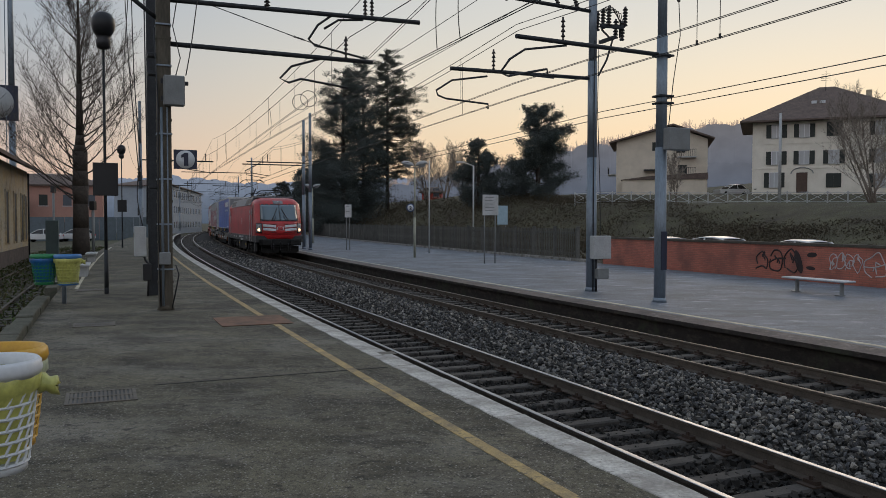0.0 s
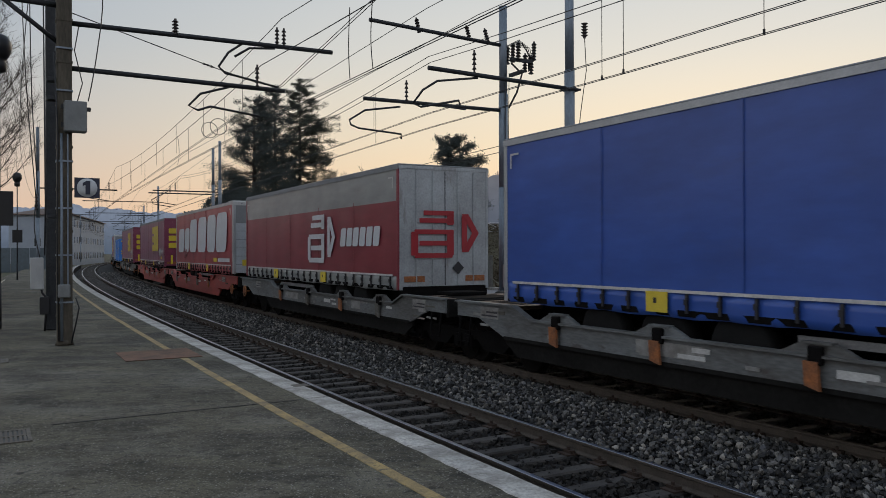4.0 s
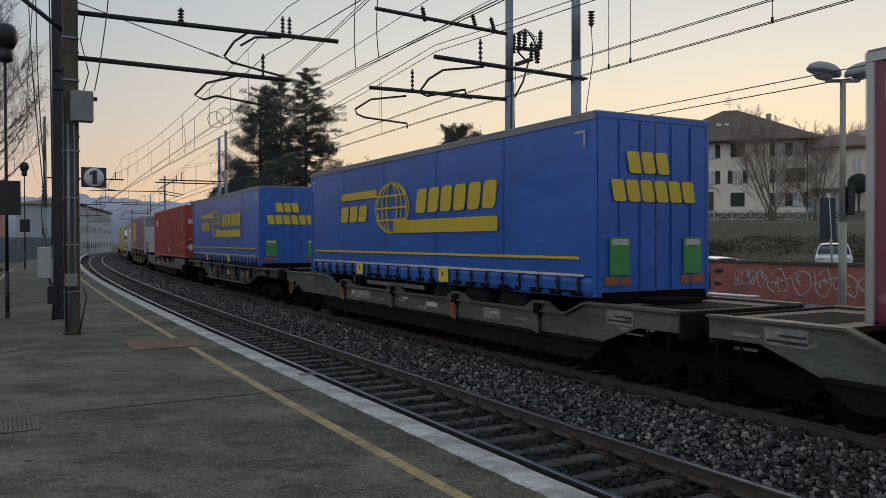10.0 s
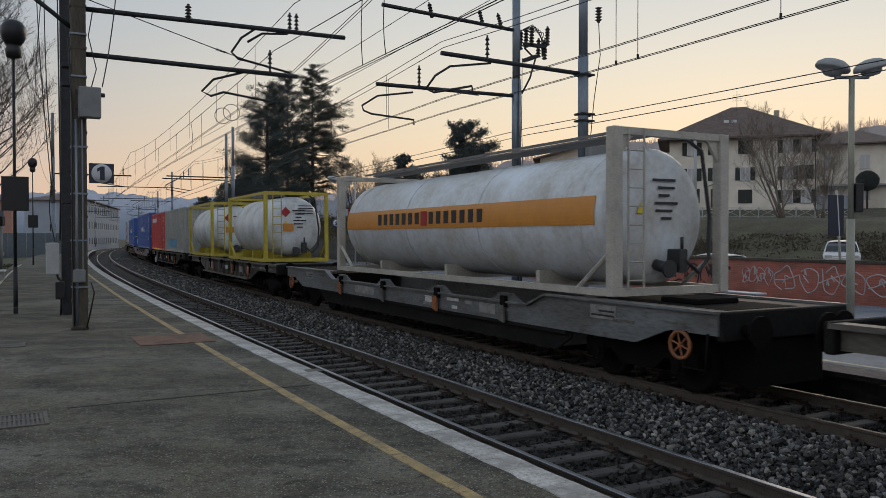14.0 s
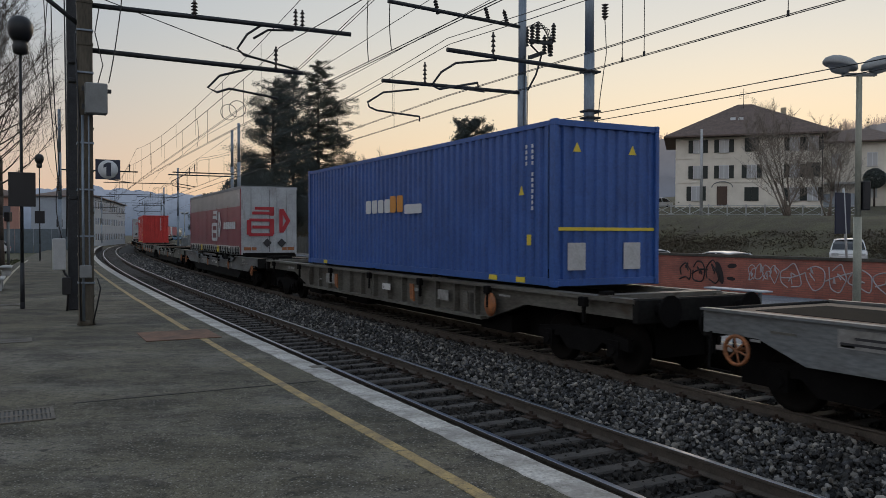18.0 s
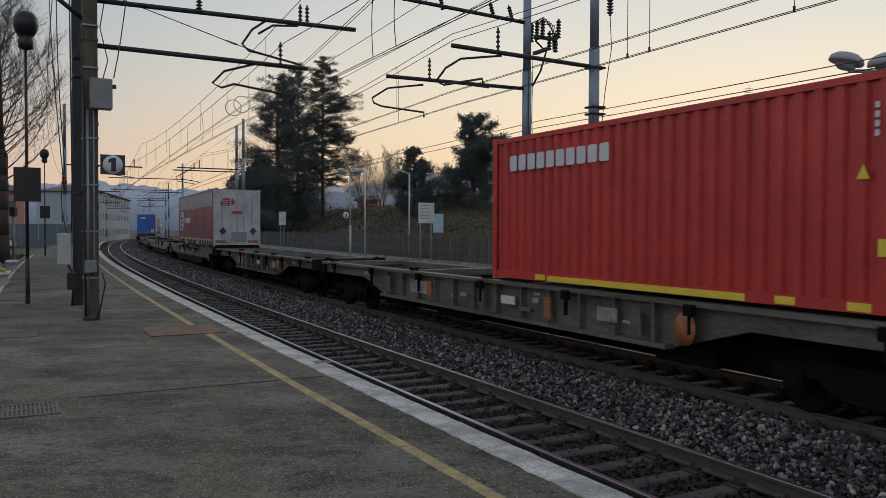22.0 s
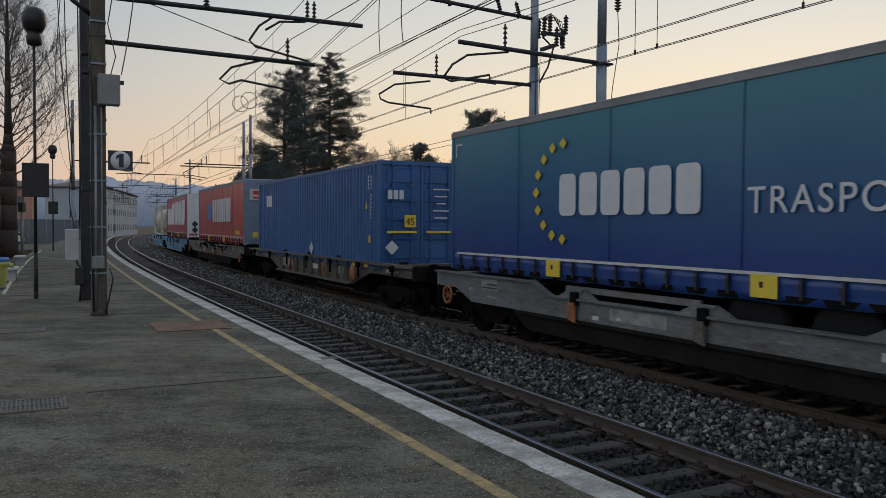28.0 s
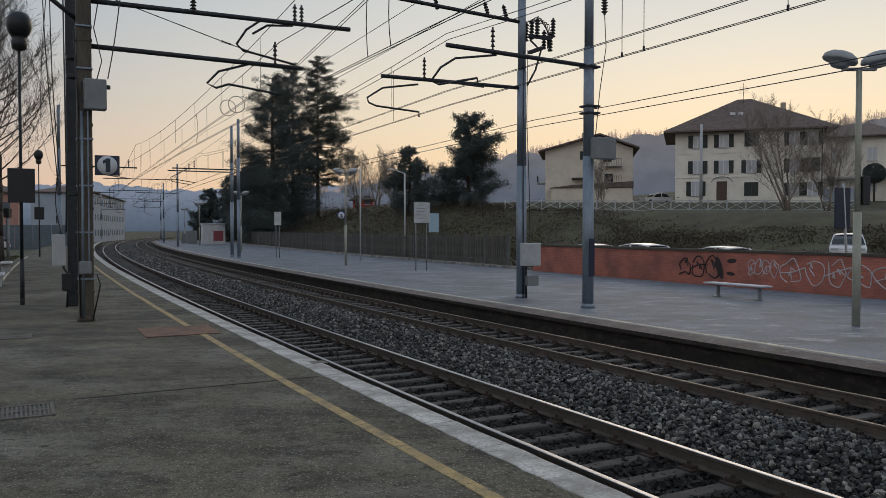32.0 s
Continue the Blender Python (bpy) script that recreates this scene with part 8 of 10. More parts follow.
part("railing", boxes(*[(-6.9, -6.86, 1.5 + k * 0.25, 1.54 + k * 0.25, 2.75, 3.6) for k in range(13)], (-6.9, -6.86, 1.5, 4.5, 3.6, 3.66)), DARKST, b)
part("lean_to", boxes((-4.8, 5.4, -3.2, -0.02, -2, 1.7)), OCHREW, h2)
bm = bmesh.new()
prism(bm, [(-5.0, 1.72), (5.6, 1.72), (5.6, 2.5), (-2.0, 2.1)], -3.4, -0.02)
part("lean_to_roof", bm, ROOFT, h2)

h3 = thing("house", "pale two-storey house with a tiled roof behind bare branches", "house", pose(51.2, 98, 5.0, 0, 0, -28))
part("wall", boxes((-4.4, 4.4, 0, 12, -1.5, 8.4)), CREAM, h3)
hip_roof(h3, 8.8, 12, 8.5, 2.2, 1.0, ROOFT, 0.3)
for x, z in ((-2.4, 5.4), (1.6, 5.4), (-2.4, 1.6), (1.6, 1.6)):
    window(h3, x, z, 1.0, 1.6, 0.0, False)
bal = part("balcony", boxes((-4.4, 4.4, -1.5, 0, 3.2, 3.4)), LITEBOX, h3)
part("garage", boxes((-4.2, 0.5, -3.5, -0.02, -2.5, 1.9)), WHITEW, h3)


def block(name, x, y, z, w, d, h, yaw, paint, floors, cols, label, rise=1.6, sh=False):
    t = thing("building", label, "building", pose(x, y, z, 0, 0, yaw))
    part("wall", boxes((-w / 2, w / 2, 0, d, -1, h)), paint, t)
    hip_roof(t, w, d, h + 0.1, rise, 0.5, ROOFT, 0.5)
    for f in range(floors):
        for c in range(cols):
            xx = -w / 2 + w * (c + 0.5) / cols
            z0 = 0.9 + f * (h / floors)
            wd = part("window", boxes((xx - 0.5, xx + 0.5, -0.04, 0.04, z0, z0 + 1.4)), PANE if (f + c) % 3 else SHUT, t)
            part("frame", boxes((xx - 0.6, xx + 0.6, -0.07, 0.0, z0 - 0.12, z0 - 0.02)), LITEBOX, wd)
    return t


block("pink", -60, 97, -0.4, 14, 10, 7.0, 27, PINKW, 2, 5, "pink rendered house beyond the yard")
block("low", -64, 90, -0.4, 9, 8, 5.0, 25, WHITEW, 1, 3, "low white outbuilding beyond the yard", 1.0)
block("apt", -80, 191, -0.4, 54, 12, 10.0, 105.7, WHITEW, 3, 16, "long white apartment house by the line", 2.2)
block("shop", -13.2, 130, 5.2, 3.2, 3, 1.6, 0, mat("red_render", (0.42, 0.07, 0.05), 0.8), 1, 2, "small red house among the trees", 0.8)

# fence between the yard and the street, with cars behind it
yf = thing("yard_fence", "blue-grey sheet fence at the end of the yard", "fence", pose(-52, 92, -0.42, 0, 0, 12))
for i in range(9):
    part("panel", boxes((-10 + i * 2, -8.05 + i * 2, -0.03, 0.03, 0.0, 2.9)), mat("blue_grey_sheet", (0.10, 0.13, 0.15), 0.6, var=0.3), yf)
gb = thing("cabinet", "green-grey steel cabinet in the yard", "cabinet", pose(-27.3, 45, -0.36, 0, 0, 28))
part("body", boxes((-0.35, 0.35, -0.3, 0.3, 0, 2.4), bevel=0.02), mat("green_grey_sheet", (0.09, 0.13, 0.13), 0.5, var=0.2), gb)
for x, y, h in ((-23.1, 42.0, 2.6), (-33, 54.6, 4.4)):
    p = thing("signal_post", "short grey post in the yard", "post", pose(x, y, -0.36 if x < -25 else 0))
    part("post", (lambda b: (tube(b, (0, 0, 0), (0, 0, h), 0.08, n=8), b)[-1])(bmesh.new()), GREYBOX, p)
    part("head", boxes((-0.15, 0.15, -0.15, 0.15, h, h + 0.5), bevel=0.03), BLACKP, p)

# ---- parked cars ----
CARGLASS = glass("car_glass", (0.012, 0.014, 0.016), 0.08, 0.5)


def car(m, paint, label, estate=False):
    c = thing("car", label, "car", m, group="parked cars")
    bm = bmesh.new()
    prism(bm, [(-2.1, 0.32), (-2.12, 0.72), (-1.95, 0.88), (-0.95, 0.95), (1.9, 0.98), (2.1, 0.85), (2.12, 0.35)], -0.86, 0.86)
    bmesh.ops.bevel(bm, geom=bm.edges[:], offset=0.06, segments=2, affect="EDGES")
    part("body", bm, paint, c)
    tail = 2.0 if estate else 1.75
    top = [(-1.05, 0.93), (-0.62, 1.24), (-0.22, 1.41), (0.25, 1.475), (0.85, 1.475), (tail - 0.55, 1.40), (tail - 0.2, 1.22), (tail, 0.97)]
    bm = bmesh.new()
    lo = [[bm.verts.new((x, sy * (0.80 - 0.30 * (z - 0.93)), z)) for x, z in top] for sy in (-1, 1)]
    for i in range(8):
        bm.faces.new((lo[0][i], lo[0][(i + 1) % 8], lo[1][(i + 1) % 8], lo[1][i]))
    bm.faces.new(lo[0][::-1])
    bm.faces.new(lo[1])
    bmesh.ops.recalc_face_normals(bm, faces=bm.faces[:])
    part("glasshouse", bm, CARGLASS, c)
    # domed roof skin and the pillars that carry it
    bm = bmesh.new()
    rows = []
    for k in range(9):
        x = -0.24 + (tail - 0.52 + 0.24) * k / 8
        z = float(np.interp(x, [q[0] for q in top], [q[1] for q in top]))
        rows.append([bm.verts.new((x, 0.665 * v, z + 0.012 + 0.055 * (1 - v ** 4))) for v in (-1, -0.8, -0.4, 0, 0.4, 0.8, 1)])
    for a, b in zip(rows, rows[1:]):
        for k in range(6):
            bm.faces.new((a[k], a[k + 1], b[k + 1], b[k])).smooth = True
    bmesh.ops.recalc_face_normals(bm, faces=bm.faces[:])
    bmesh.ops.solidify(bm, geom=bm.faces[:], thickness=0.03)
    part("roof", bm, paint, c)
    for sy in (-1, 1):
        for x0, z0, x1, z1 in ((-1.05, 0.93, -0.22, 1.42), (0.45, 0.95, 0.40, 1.46), (tail, 0.97, tail - 0.55, 1.41)):
            bm = bmesh.new()
            tube(bm, (x0, sy * (0.81 - 0.30 * (z0 - 0.93)), z0), (x1, sy * (0.81 - 0.30 * (z1 - 0.93)), z1), 0.04, n=6)
            part("pillar", bm, paint, c)
    for x in (-1.3, 1.3):
        for y in (-0.8, 0.8):
            bm = bmesh.new()
            lathe(bm, [(0.18, -0.1), (0.3, -0.1), (0.32, -0.06), (0.32, 0.06), (0.3, 0.1), (0.18, 0.1)], 18, (x, y, 0.32), "y")
            w = part("wheel", bm, TYRE, c)
            bm = bmesh.new()
            tube(bm, (x, y - 0.085, 0.32), (x, y + 0.085, 0.32), 0.19, n=14)
            part("rim", bm, RIM, w)
    for y in (-0.6, 0.6):
        part("headlight", boxes((-2.13, -2.08, y - 0.16, y + 0.16, 0.66, 0.78)), LITEBOX, c)
        part("tail_light", boxes((2.08, 2.13, y - 0.14, y + 0.14, 0.7, 0.86)), TEXTR, c)
    return c


CARW = mat("white_car_paint", (0.62, 0.62, 0.62), 0.2, var=0.05, bump=0)
CARS = mat("silver_car_paint", (0.36, 0.37, 0.39), 0.25, 0.5, var=0.05, bump=0)
car(along(27.1, 20.6, -0.30, 8), CARS, "silver car parked behind the red wall")
car(along(24.4, 20.6, -0.22, 186), CARW, "white car parked behind the red wall", True)
car(along(18.1, 20.6, -0.26, 4), CARW, "white car parked behind the red wall")
car(pose(21.4, 41.8, ground_height(21.4, 41.8) + 0.1, 0, 0, 63), CARW, "white hatchback parked up the lane")
car(pose(27.9, 104, ground_height(27.9, 104), 0, 0, 20), CARW, "white car parked on the ochre house's drive")
car(pose(-53.4, 86, -0.42, 0, 0, 10), CARW, "white car behind the yard fence")
car(pose(-51.2, 89, -0.42, 0, 0, 12), CARW, "white car behind the yard fence", True)

# road sign seen from behind, pole and lane railing
rs = thing("road_sign", "dark back of a tilted road sign on a pale pole", "road sign", pose(14.2, 28, -0.1, 0, 0, 30))
part("pole", (lambda b: (tube(b, (0.25, 0, 0), (-0.1, 0, 3.7), 0.045, n=8), b)[-1])(bmesh.new()), LITEBOX, rs)
part("panel", boxes((-0.55, 0.3, -0.03, 0.03, 2.1, 3.55), bevel=0.01), NAVY, rs)
pp = thing("utility_pole", "pale concrete utility pole by the cream house", "pole", pose(25.4, 78, 3.7))
part("pole", (lambda b: (tube(b, (0, 0, 0), (0, 0, 8.6), 0.17, 0.12, 10), b)[-1])(bmesh.new()), LITEBOX, pp)
tp = thing("street_lamp", "tall pale street lamp behind the fence", "street lamp", pose(-2.9, 60, ground_height(-2.9, 60)))
part("post", (lambda b: (tube(b, (0, 0, 0), (0, 0, 6.3), 0.06, n=8), tube(b, (0, 0, 6.3), (-0.8, 0, 6.6), 0.04, n=6), b)[-1])(bmesh.new()), LITEBOX, tp)
part("lamp_head", boxes((-1.3, -0.7, -0.12, 0.12, 6.52, 6.66), bevel=0.03), LITEBOX, tp)
lr = thing("lane_railing", "pale lattice railing along the upper lane", "railing", None)
first = None
for i in range(19):
    x, y = 6.0 + i * 1.75, 76.5 - i * 0.10
    z = ground_height(x, y)
    bm = boxes((-0.05, 0.05, -0.05, 0.05, -0.5, 1.1))
    ob = part("post", bm, LITEBOX, lr)
    ob.location = (x, y, z)
    bm = bmesh.new()
    for z0, z1 in ((0.15, 1.0), (1.0, 0.15), (1.0, 1.0), (0.15, 0.15)):
        tube(bm, (0, 0, z0), (1.75, -0.1, z1), 0.03, n=5)
    ob = part("rail", bm, LITEBOX, lr)
    ob.location = (x, y, z)

# ---- trees ----
# lighter copy of the twig colour for far trees, with haze painted in
PALETWIG = mat("hazed_brown_twigs", (0.25, 0.21, 0.175), 0.9, var=0.4, bump=0)
BARK = mat("dark_bark", (0.07, 0.056, 0.046), 0.95, var=0.5, scale=5, fine=30, bump=0.8, dist=0.02)
TWIG = mat("grey_twigs", (0.085, 0.070, 0.060), 0.9, var=0.4, bump=0)
# needles paler and bluer than their own tone: haze put into the colour
NEEDLE = island_mat("hazed_dark_needles", (0.070, 0.088, 0.088), (0.088, 0.100, 0.092), 0.9, 0.3)
PINE = island_mat("hazed_pine_needles", (0.078, 0.090, 0.078), (0.098, 0.104, 0.082), 0.9, 0.3)
SHRUB = island_mat("winter_shrub", (0.075, 0.058, 0.040), (0.060, 0.052, 0.032), 0.95, 0.3)


def leaves(count, place, size, seed, material, name, parent, flat=0.5):
    """Many small folded blades, joined. place(g, count) gives the points and the scale of each."""
    g = np.random.default_rng(seed)
    c, r = place(g, count)
    unit = lambda v: v / np.linalg.norm(v, axis=1, keepdims=True)
    a, b = g.normal(0, 1, (count, 3)), g.normal(0, 1, (count, 3))
    a[:, 2] *= flat
    a = unit(a)
    b = unit(b - a * np.sum(a * b, axis=1, keepdims=True))
    k = (size * r * g.uniform(0.6, 1.3, count))[:, None]
    w = k * g.uniform(0.25, 0.5, (count, 1))
    vs = np.stack([c - a * k, c + b * w, c + a * k, c - b * w, c + np.cross(a, b) * w * 0.8], 1).reshape(-1, 3)
    n0 = (np.arange(count) * 5)[:, None]
    fs = np.concatenate([n0 + q for q in ([0, 1, 4], [1, 2, 4], [2, 3, 4], [3, 0, 4])])
    me = bpy.data.meshes.new(name)
    me.from_pydata(vs.tolist(), [], fs.tolist())
    me.materials.append(material)
    ob = new(name, me)
    ob.parent = parent
    return ob


def conifer(x, y, h, r, seed, label, bare=0.08, material=NEEDLE, gaps=0.25, cone=0.8, count=9000, size=0.5, tufts=4, flatness=0.45, lean=(0, 0), tilt=0.2, blunt=False):
    """Whorls of limbs with separate tufts of needles, so that sky shows between them."""
    z = ground_height(x, y)
    t = thing("conifer", label, "tree", pose(x, y, z - 0.1))
    g = np.random.default_rng(seed)
    bm = bmesh.new()
    tube(bm, (0, 0, 0), (0, 0, h * 0.5), r * 0.045 + 0.1, r * 0.035 + 0.05, 10)
    tube(bm, (0, 0, h * 0.5), (0, 0, h * 0.97), r * 0.035 + 0.05, 0.03, 8)
    part("trunk", bm, BARK, t)
    cen, rad = [], []
    bm = bmesh.new()
    n = int(h * 9)
    for i in range(n):
        u = bare + (0.985 - bare) * (i + g.uniform(0, 1)) / n
        if g.random() < gaps * 0.5:
            continue
        shape = ((1 - u) ** cone + 0.06) * (0.8 + 0.2 * min(1, (u - bare) / 0.2)) if not blunt else (1 - u ** 6) ** 0.5 * (0.55 + 0.45 * math.sin(math.pi * min(1.0, u * 0.95)) + 0.25 * noise.noise(Vector((u * 7, seed, 0))))
        ang = g.uniform(0, 6.283)
        span = r * shape * g.uniform(0.55, 1.1) * (1 + lean[0] * math.cos(ang - lean[1]))
        z0 = h * u
        dz = span * g.uniform(tilt - 0.3, tilt + 0.25)
        tip = np.array((span * math.cos(ang), span * math.sin(ang), z0 + dz))
        tube(bm, (0, 0, z0), tip, 0.06, 0.02, 4, caps=False)
        for k in range(tufts):
            v = g.uniform(0.3, 1.05)
            p = np.array((0, 0, z0)) * (1 - v) + tip * v + g.normal(0, 0.06 * span + 0.06, 3) * (1, 1, 0.6)
            cen.append(p)
            rad.append((0.085 * span + 0.15) * g.uniform(0.6, 1.3))
    tagged(part("limbwork", bm, BARK, t), kind="stuff")
    cen, rad = np.array(cen), np.array(rad)

    def place(g, count):
        i = g.choice(len(cen), count, p=rad ** 2 / np.sum(rad ** 2))
        d = g.normal(0, 0.55, (count, 3)) * (1, 1, flatness)
        return cen[i] + d * rad[i][:, None], np.full(count, 1.0)
    leaves(count, place, size, seed + 1, material, "crown", t, 0.6)
    return t


conifer(-23.2, 108, 23.0, 6.6, 1, "tall dense dark conifer beyond the platform fence", 0.02, NEEDLE, 0.0, 0.45, 125000, 0.10, 16, 1.1)
conifer(-21.0, 111, 23.6, 4.2, 14, "tall dense dark conifer beside the open pine", 0.04, NEEDLE, 0.1, 0.36, 50000, 0.10, 12, 1.0)
conifer(-18.0, 114, 23.8, 4.4, 12, "tall open pine with visible trunk", 0.22, PINE, 0.3, 0.28, 70000, 0.10, 11, 0.6, (0.3, 0.2), 0.12, True)
conifer(2.8, 86, 14.6 - ground_height(2.8, 86), 4.3, 3, "broad dark conifer on the bank", 0.02, NEEDLE, 0.1, 0.42, 66000, 0.10, 14, 1.1)
conifer(-3.6, 86, 11.0 - ground_height(-3.6, 86), 3.3, 4, "small dark conifer on the bank", 0.02, NEEDLE, 0.1, 0.55, 28000, 0.10, 12, 1.1)
for x, y, h, r, sd in ((-44.3, 150, 10.5, 4.2, 5), (-40.0, 150, 12.5, 4.8, 6), (-35.5, 140, 13.0, 4.6, 7), (-31.5, 134, 13.5, 4.6, 8)):
    conifer(x, y, h, r, sd, "dark evergreen behind the platform fence", 0.02, NEEDLE, 0.05, 0.6, 20000, 0.2, 8, 1.1)


def bare_tree(x, y, z, h, r, seed, label, trunk=0.3, stems=1, limbs=26, sub=5, fine=5, low=0.26, rise=0.5, pollard=False, twig=None, spread=0.25):
    """Limbs that leave the trunk sideways and curve upwards, with sprays of fine twigs."""
    t = thing("bare_tree", label, "tree", pose(x, y, z))
    g = random.Random(seed)
    bt, bl, bw = bmesh.new(), bmesh.new(), bmesh.new()

    def bough(bm, p, d, length, rad, k, n, curl):
        """A curved tapering branch; returns its points and directions."""
        q = [(p.copy(), d.copy())]
        for i in range(k):
            d = (d + Vector((g.uniform(-0.16, 0.16), g.uniform(-0.16, 0.16), curl + g.uniform(-0.08, 0.08)))).normalized()
            e = p + d * (length / k)
            tube(bm, p, e, rad * (1 - 0.85 * i / k), rad * (1 - 0.85 * (i + 1) / k), n, caps=False)
            p = e
            q.append((p.copy(), d.copy()))
        return q

    for k in range(stems):
        lean = Vector((g.uniform(-spread, spread), g.uniform(-0.25, 0.25), 1)).normalized() if stems > 1 else Vector((0, 0, 1))
        base = Vector((g.uniform(-0.5, 0.5), g.uniform(-0.5, 0.5), 0)) if stems > 1 else Vector((0, 0, 0))
        top = base + lean * h
        if pollard:
            path = [(0, 1.35), (0.025, 1.05), (0.12, 0.92), (0.20, 0.86), (0.26, 0.93), (0.31, 0.84), (0.375, 0.86), (0.395, 0.60), (0.43, 0.46), (0.6, 0.30), (0.8, 0.17), (1.0, 0.04)]
        else:
            path = [(0, 1.15), (0.35, 0.8), (0.7, 0.4), (1.0, 0.08)]
        for (u0, k0), (u1, k1) in zip(path, path[1:]):
            tube(bt, base.lerp(top, u0), base.lerp(top, u1), trunk * k0, trunk * k1, 12)
        n = int(limbs / stems ** 0.5)
        for i in range(n):
            u = low + (0.97 - low) * (i + g.random()) / n
            a = g.uniform(0, 6.283)
            d = Vector((math.cos(a), math.sin(a), rise * (0.4 + 1.4 * u))).normalized()
            length = r * ((1.45 - 1.05 * u) if pollard else (1.25 - 0.85 * u)) * g.uniform(0.75, 1.1)
            for j, (p, dd) in enumerate(bough(bl, base.lerp(top, u), d, length, trunk * 0.10 * (1.15 - u * 0.8) + 0.008, 6, 4, 0.17 if pollard else 0.10)[1:]):
                for m in range(max(0, sub - 2 + j) if pollard else sub):
                    side = Vector((g.uniform(-1, 1), g.uniform(-1, 1), g.uniform(-0.2, 0.7))).normalized()
                    for p2, d2 in bough(bw, p, (dd * 0.6 + side * 0.6).normalized(), length * g.uniform(0.2, 0.40), 0.011 if pollard else 0.016, 3, 3, 0.1)[1:]:
                        for f in range(fine):
                            s2 = Vector((g.uniform(-1, 1), g.uniform(-1, 1), g.uniform(-0.2, 0.8))).normalized()
                            tube(bw, p2, p2 + (d2 * 0.5 + s2 * 0.6).normalized() * length * g.uniform(0.06, 0.17), 0.007 if pollard else 0.011, 0.004, 3, caps=False)
    part("trunk", bt, twig or BARK, t)
    tagged(part("limbwork", bl, twig or TWIG, t), kind="stuff")
    tagged(part("fine_spray", bw, twig or TWIG, t), kind="stuff")
    return t


bare_tree(-23.8, 42, -0.36, 16.5, 4.3, 21, "tall bare winter tree with a thick pollarded trunk", 0.45, 1, 70, 3, 2, 0.20, 0.42, True)
bare_tree(30.7, 70, ground_height(30.7, 70) - 0.2, 8.5, 4.2, 22, "many-stemmed bare tree before the cream house", 0.075, 7, 22, 3, 2, 0.12, 0.8, twig=PALETWIG, spread=0.5)
bare_tree(34.5, 71, ground_height(34.5, 71) - 0.2, 7.0, 3.4, 23, "many-stemmed bare shrub before the cream house", 0.07, 5, 18, 3, 2, 0.1, 0.8, twig=PALETWIG)
bare_tree(15.2, 76, ground_height(15.2, 76) - 0.2, 4.6, 2.0, 24, "small bare tree on the bank", 0.07, 3, 14, 3, 2, 0.2, 0.8, twig=PALETWIG)
bare_tree(-8.5, 102, ground_height(-8.5, 102) - 0.2, 6.5, 3.2, 31, "grey bare thicket tree on the bank", 0.08, 5, 20, 3, 2, 0.1, 0.9, twig=PALETWIG)
bare_tree(-11.5, 108, ground_height(-11.5, 108) - 0.2, 7.0, 3.4, 32, "grey bare thicket tree on the bank", 0.08, 5, 20, 3, 2, 0.1, 0.9, twig=PALETWIG)
bare_tree(-6.0, 94, ground_height(-6.0, 94) - 0.2, 4.5, 2.6, 33, "grey bare thicket tree on the bank", 0.06, 5, 16, 3, 2, 0.1, 0.9, twig=PALETWIG)
bare_tree(48, 116, ground_height(48, 116), 15.0, 5.0, 25, "tall bare tree behind the cream house", 0.22, 3, 24, 3, 2, 0.25, 0.9, twig=PALETWIG)
bare_tree(59, 114, ground_height(59, 114), 11.0, 4.6, 26, "tall bare tree behind the pale house", 0.2, 3, 20, 3, 2, 0.25, 0.9, twig=PALETWIG)


def clipped_bush(x, y, base, r, seed, label):
    """A round clipped crown on a short stem."""
    z = ground_height(x, y)
    t = thing("bush", label, "bush", pose(x, y, z))
    bm = bmesh.new()
    tube(bm, (0, 0, -0.1), (0, 0, base - z + r), 0.12, 0.08, 8)
    part("stem", bm, BARK, t)

    def place(g, count):
        d = g.normal(0, 1, (count, 3))
        d /= np.linalg.norm(d, axis=1, keepdims=True)
        return d * (r * g.uniform(0.75, 1.0, (count, 1))) * (1, 1, 0.95) + (0, 0, base - z + r), np.full(count, 1.0)
    leaves(5000, place, 0.12, seed, NEEDLE, "crown", t)
    return t


clipped_bush(50.6, 93, 7.3, 1.25, 61, "round clipped dark bush beside the pale house")


def shrubs(name, count, place, size, seed, label, material=SHRUB):
    e = thing(name, label, "shrubs", None, kind="stuff")
    ob = leaves(count, place, size, seed, material, "foliage", e, 1.2)
    return e


def bank_place(g, count):
    out = []
    while len(out) < count:
        s, o = g.uniform(-20, 75), g.uniform(29, 39)
        k = noise.noise(Vector((s * 0.12, o * 0.16, 5))) + 0.6 * noise.noise(Vector((s * 0.5, o * 0.5, 9)))
        if k > g.uniform(-0.3, 0.5):
            x, y = spot(s, o)
            out.append((x, y, ground_height(x, y) + g.uniform(0, 0.9) * max(0.15, 0.5 + k) * (1.2 if o < 36 else 0.35)))
    return np.array(out), g.uniform(0.7, 1.3, count)


def low_place(g, count):
    out = []
    while len(out) < count:
        s, o = g.uniform(26, 125), g.uniform(18.6, 30)
        k = noise.noise(Vector((s * 0.15, o * 0.2, 15))) + 0.35 + max(0, s - 60) * 0.006
        x, y = spot(s, o)
        out.append((x, y, ground_height(x, y) + abs(g.normal(0, 0.9)) * max(0.1, k) * 1.5))
    return np.array(out), g.uniform(0.7, 1.3, count)


def tuft_place(g, count):
    out = []
    for i in range(count):
        s, o = g.uniform(6, 70), g.uniform(-11.3, -6.95)
        out.append((*spot(s, o), -0.34 + g.uniform(0, 0.1)))
    return np.array(out), np.full(count, 1.0)


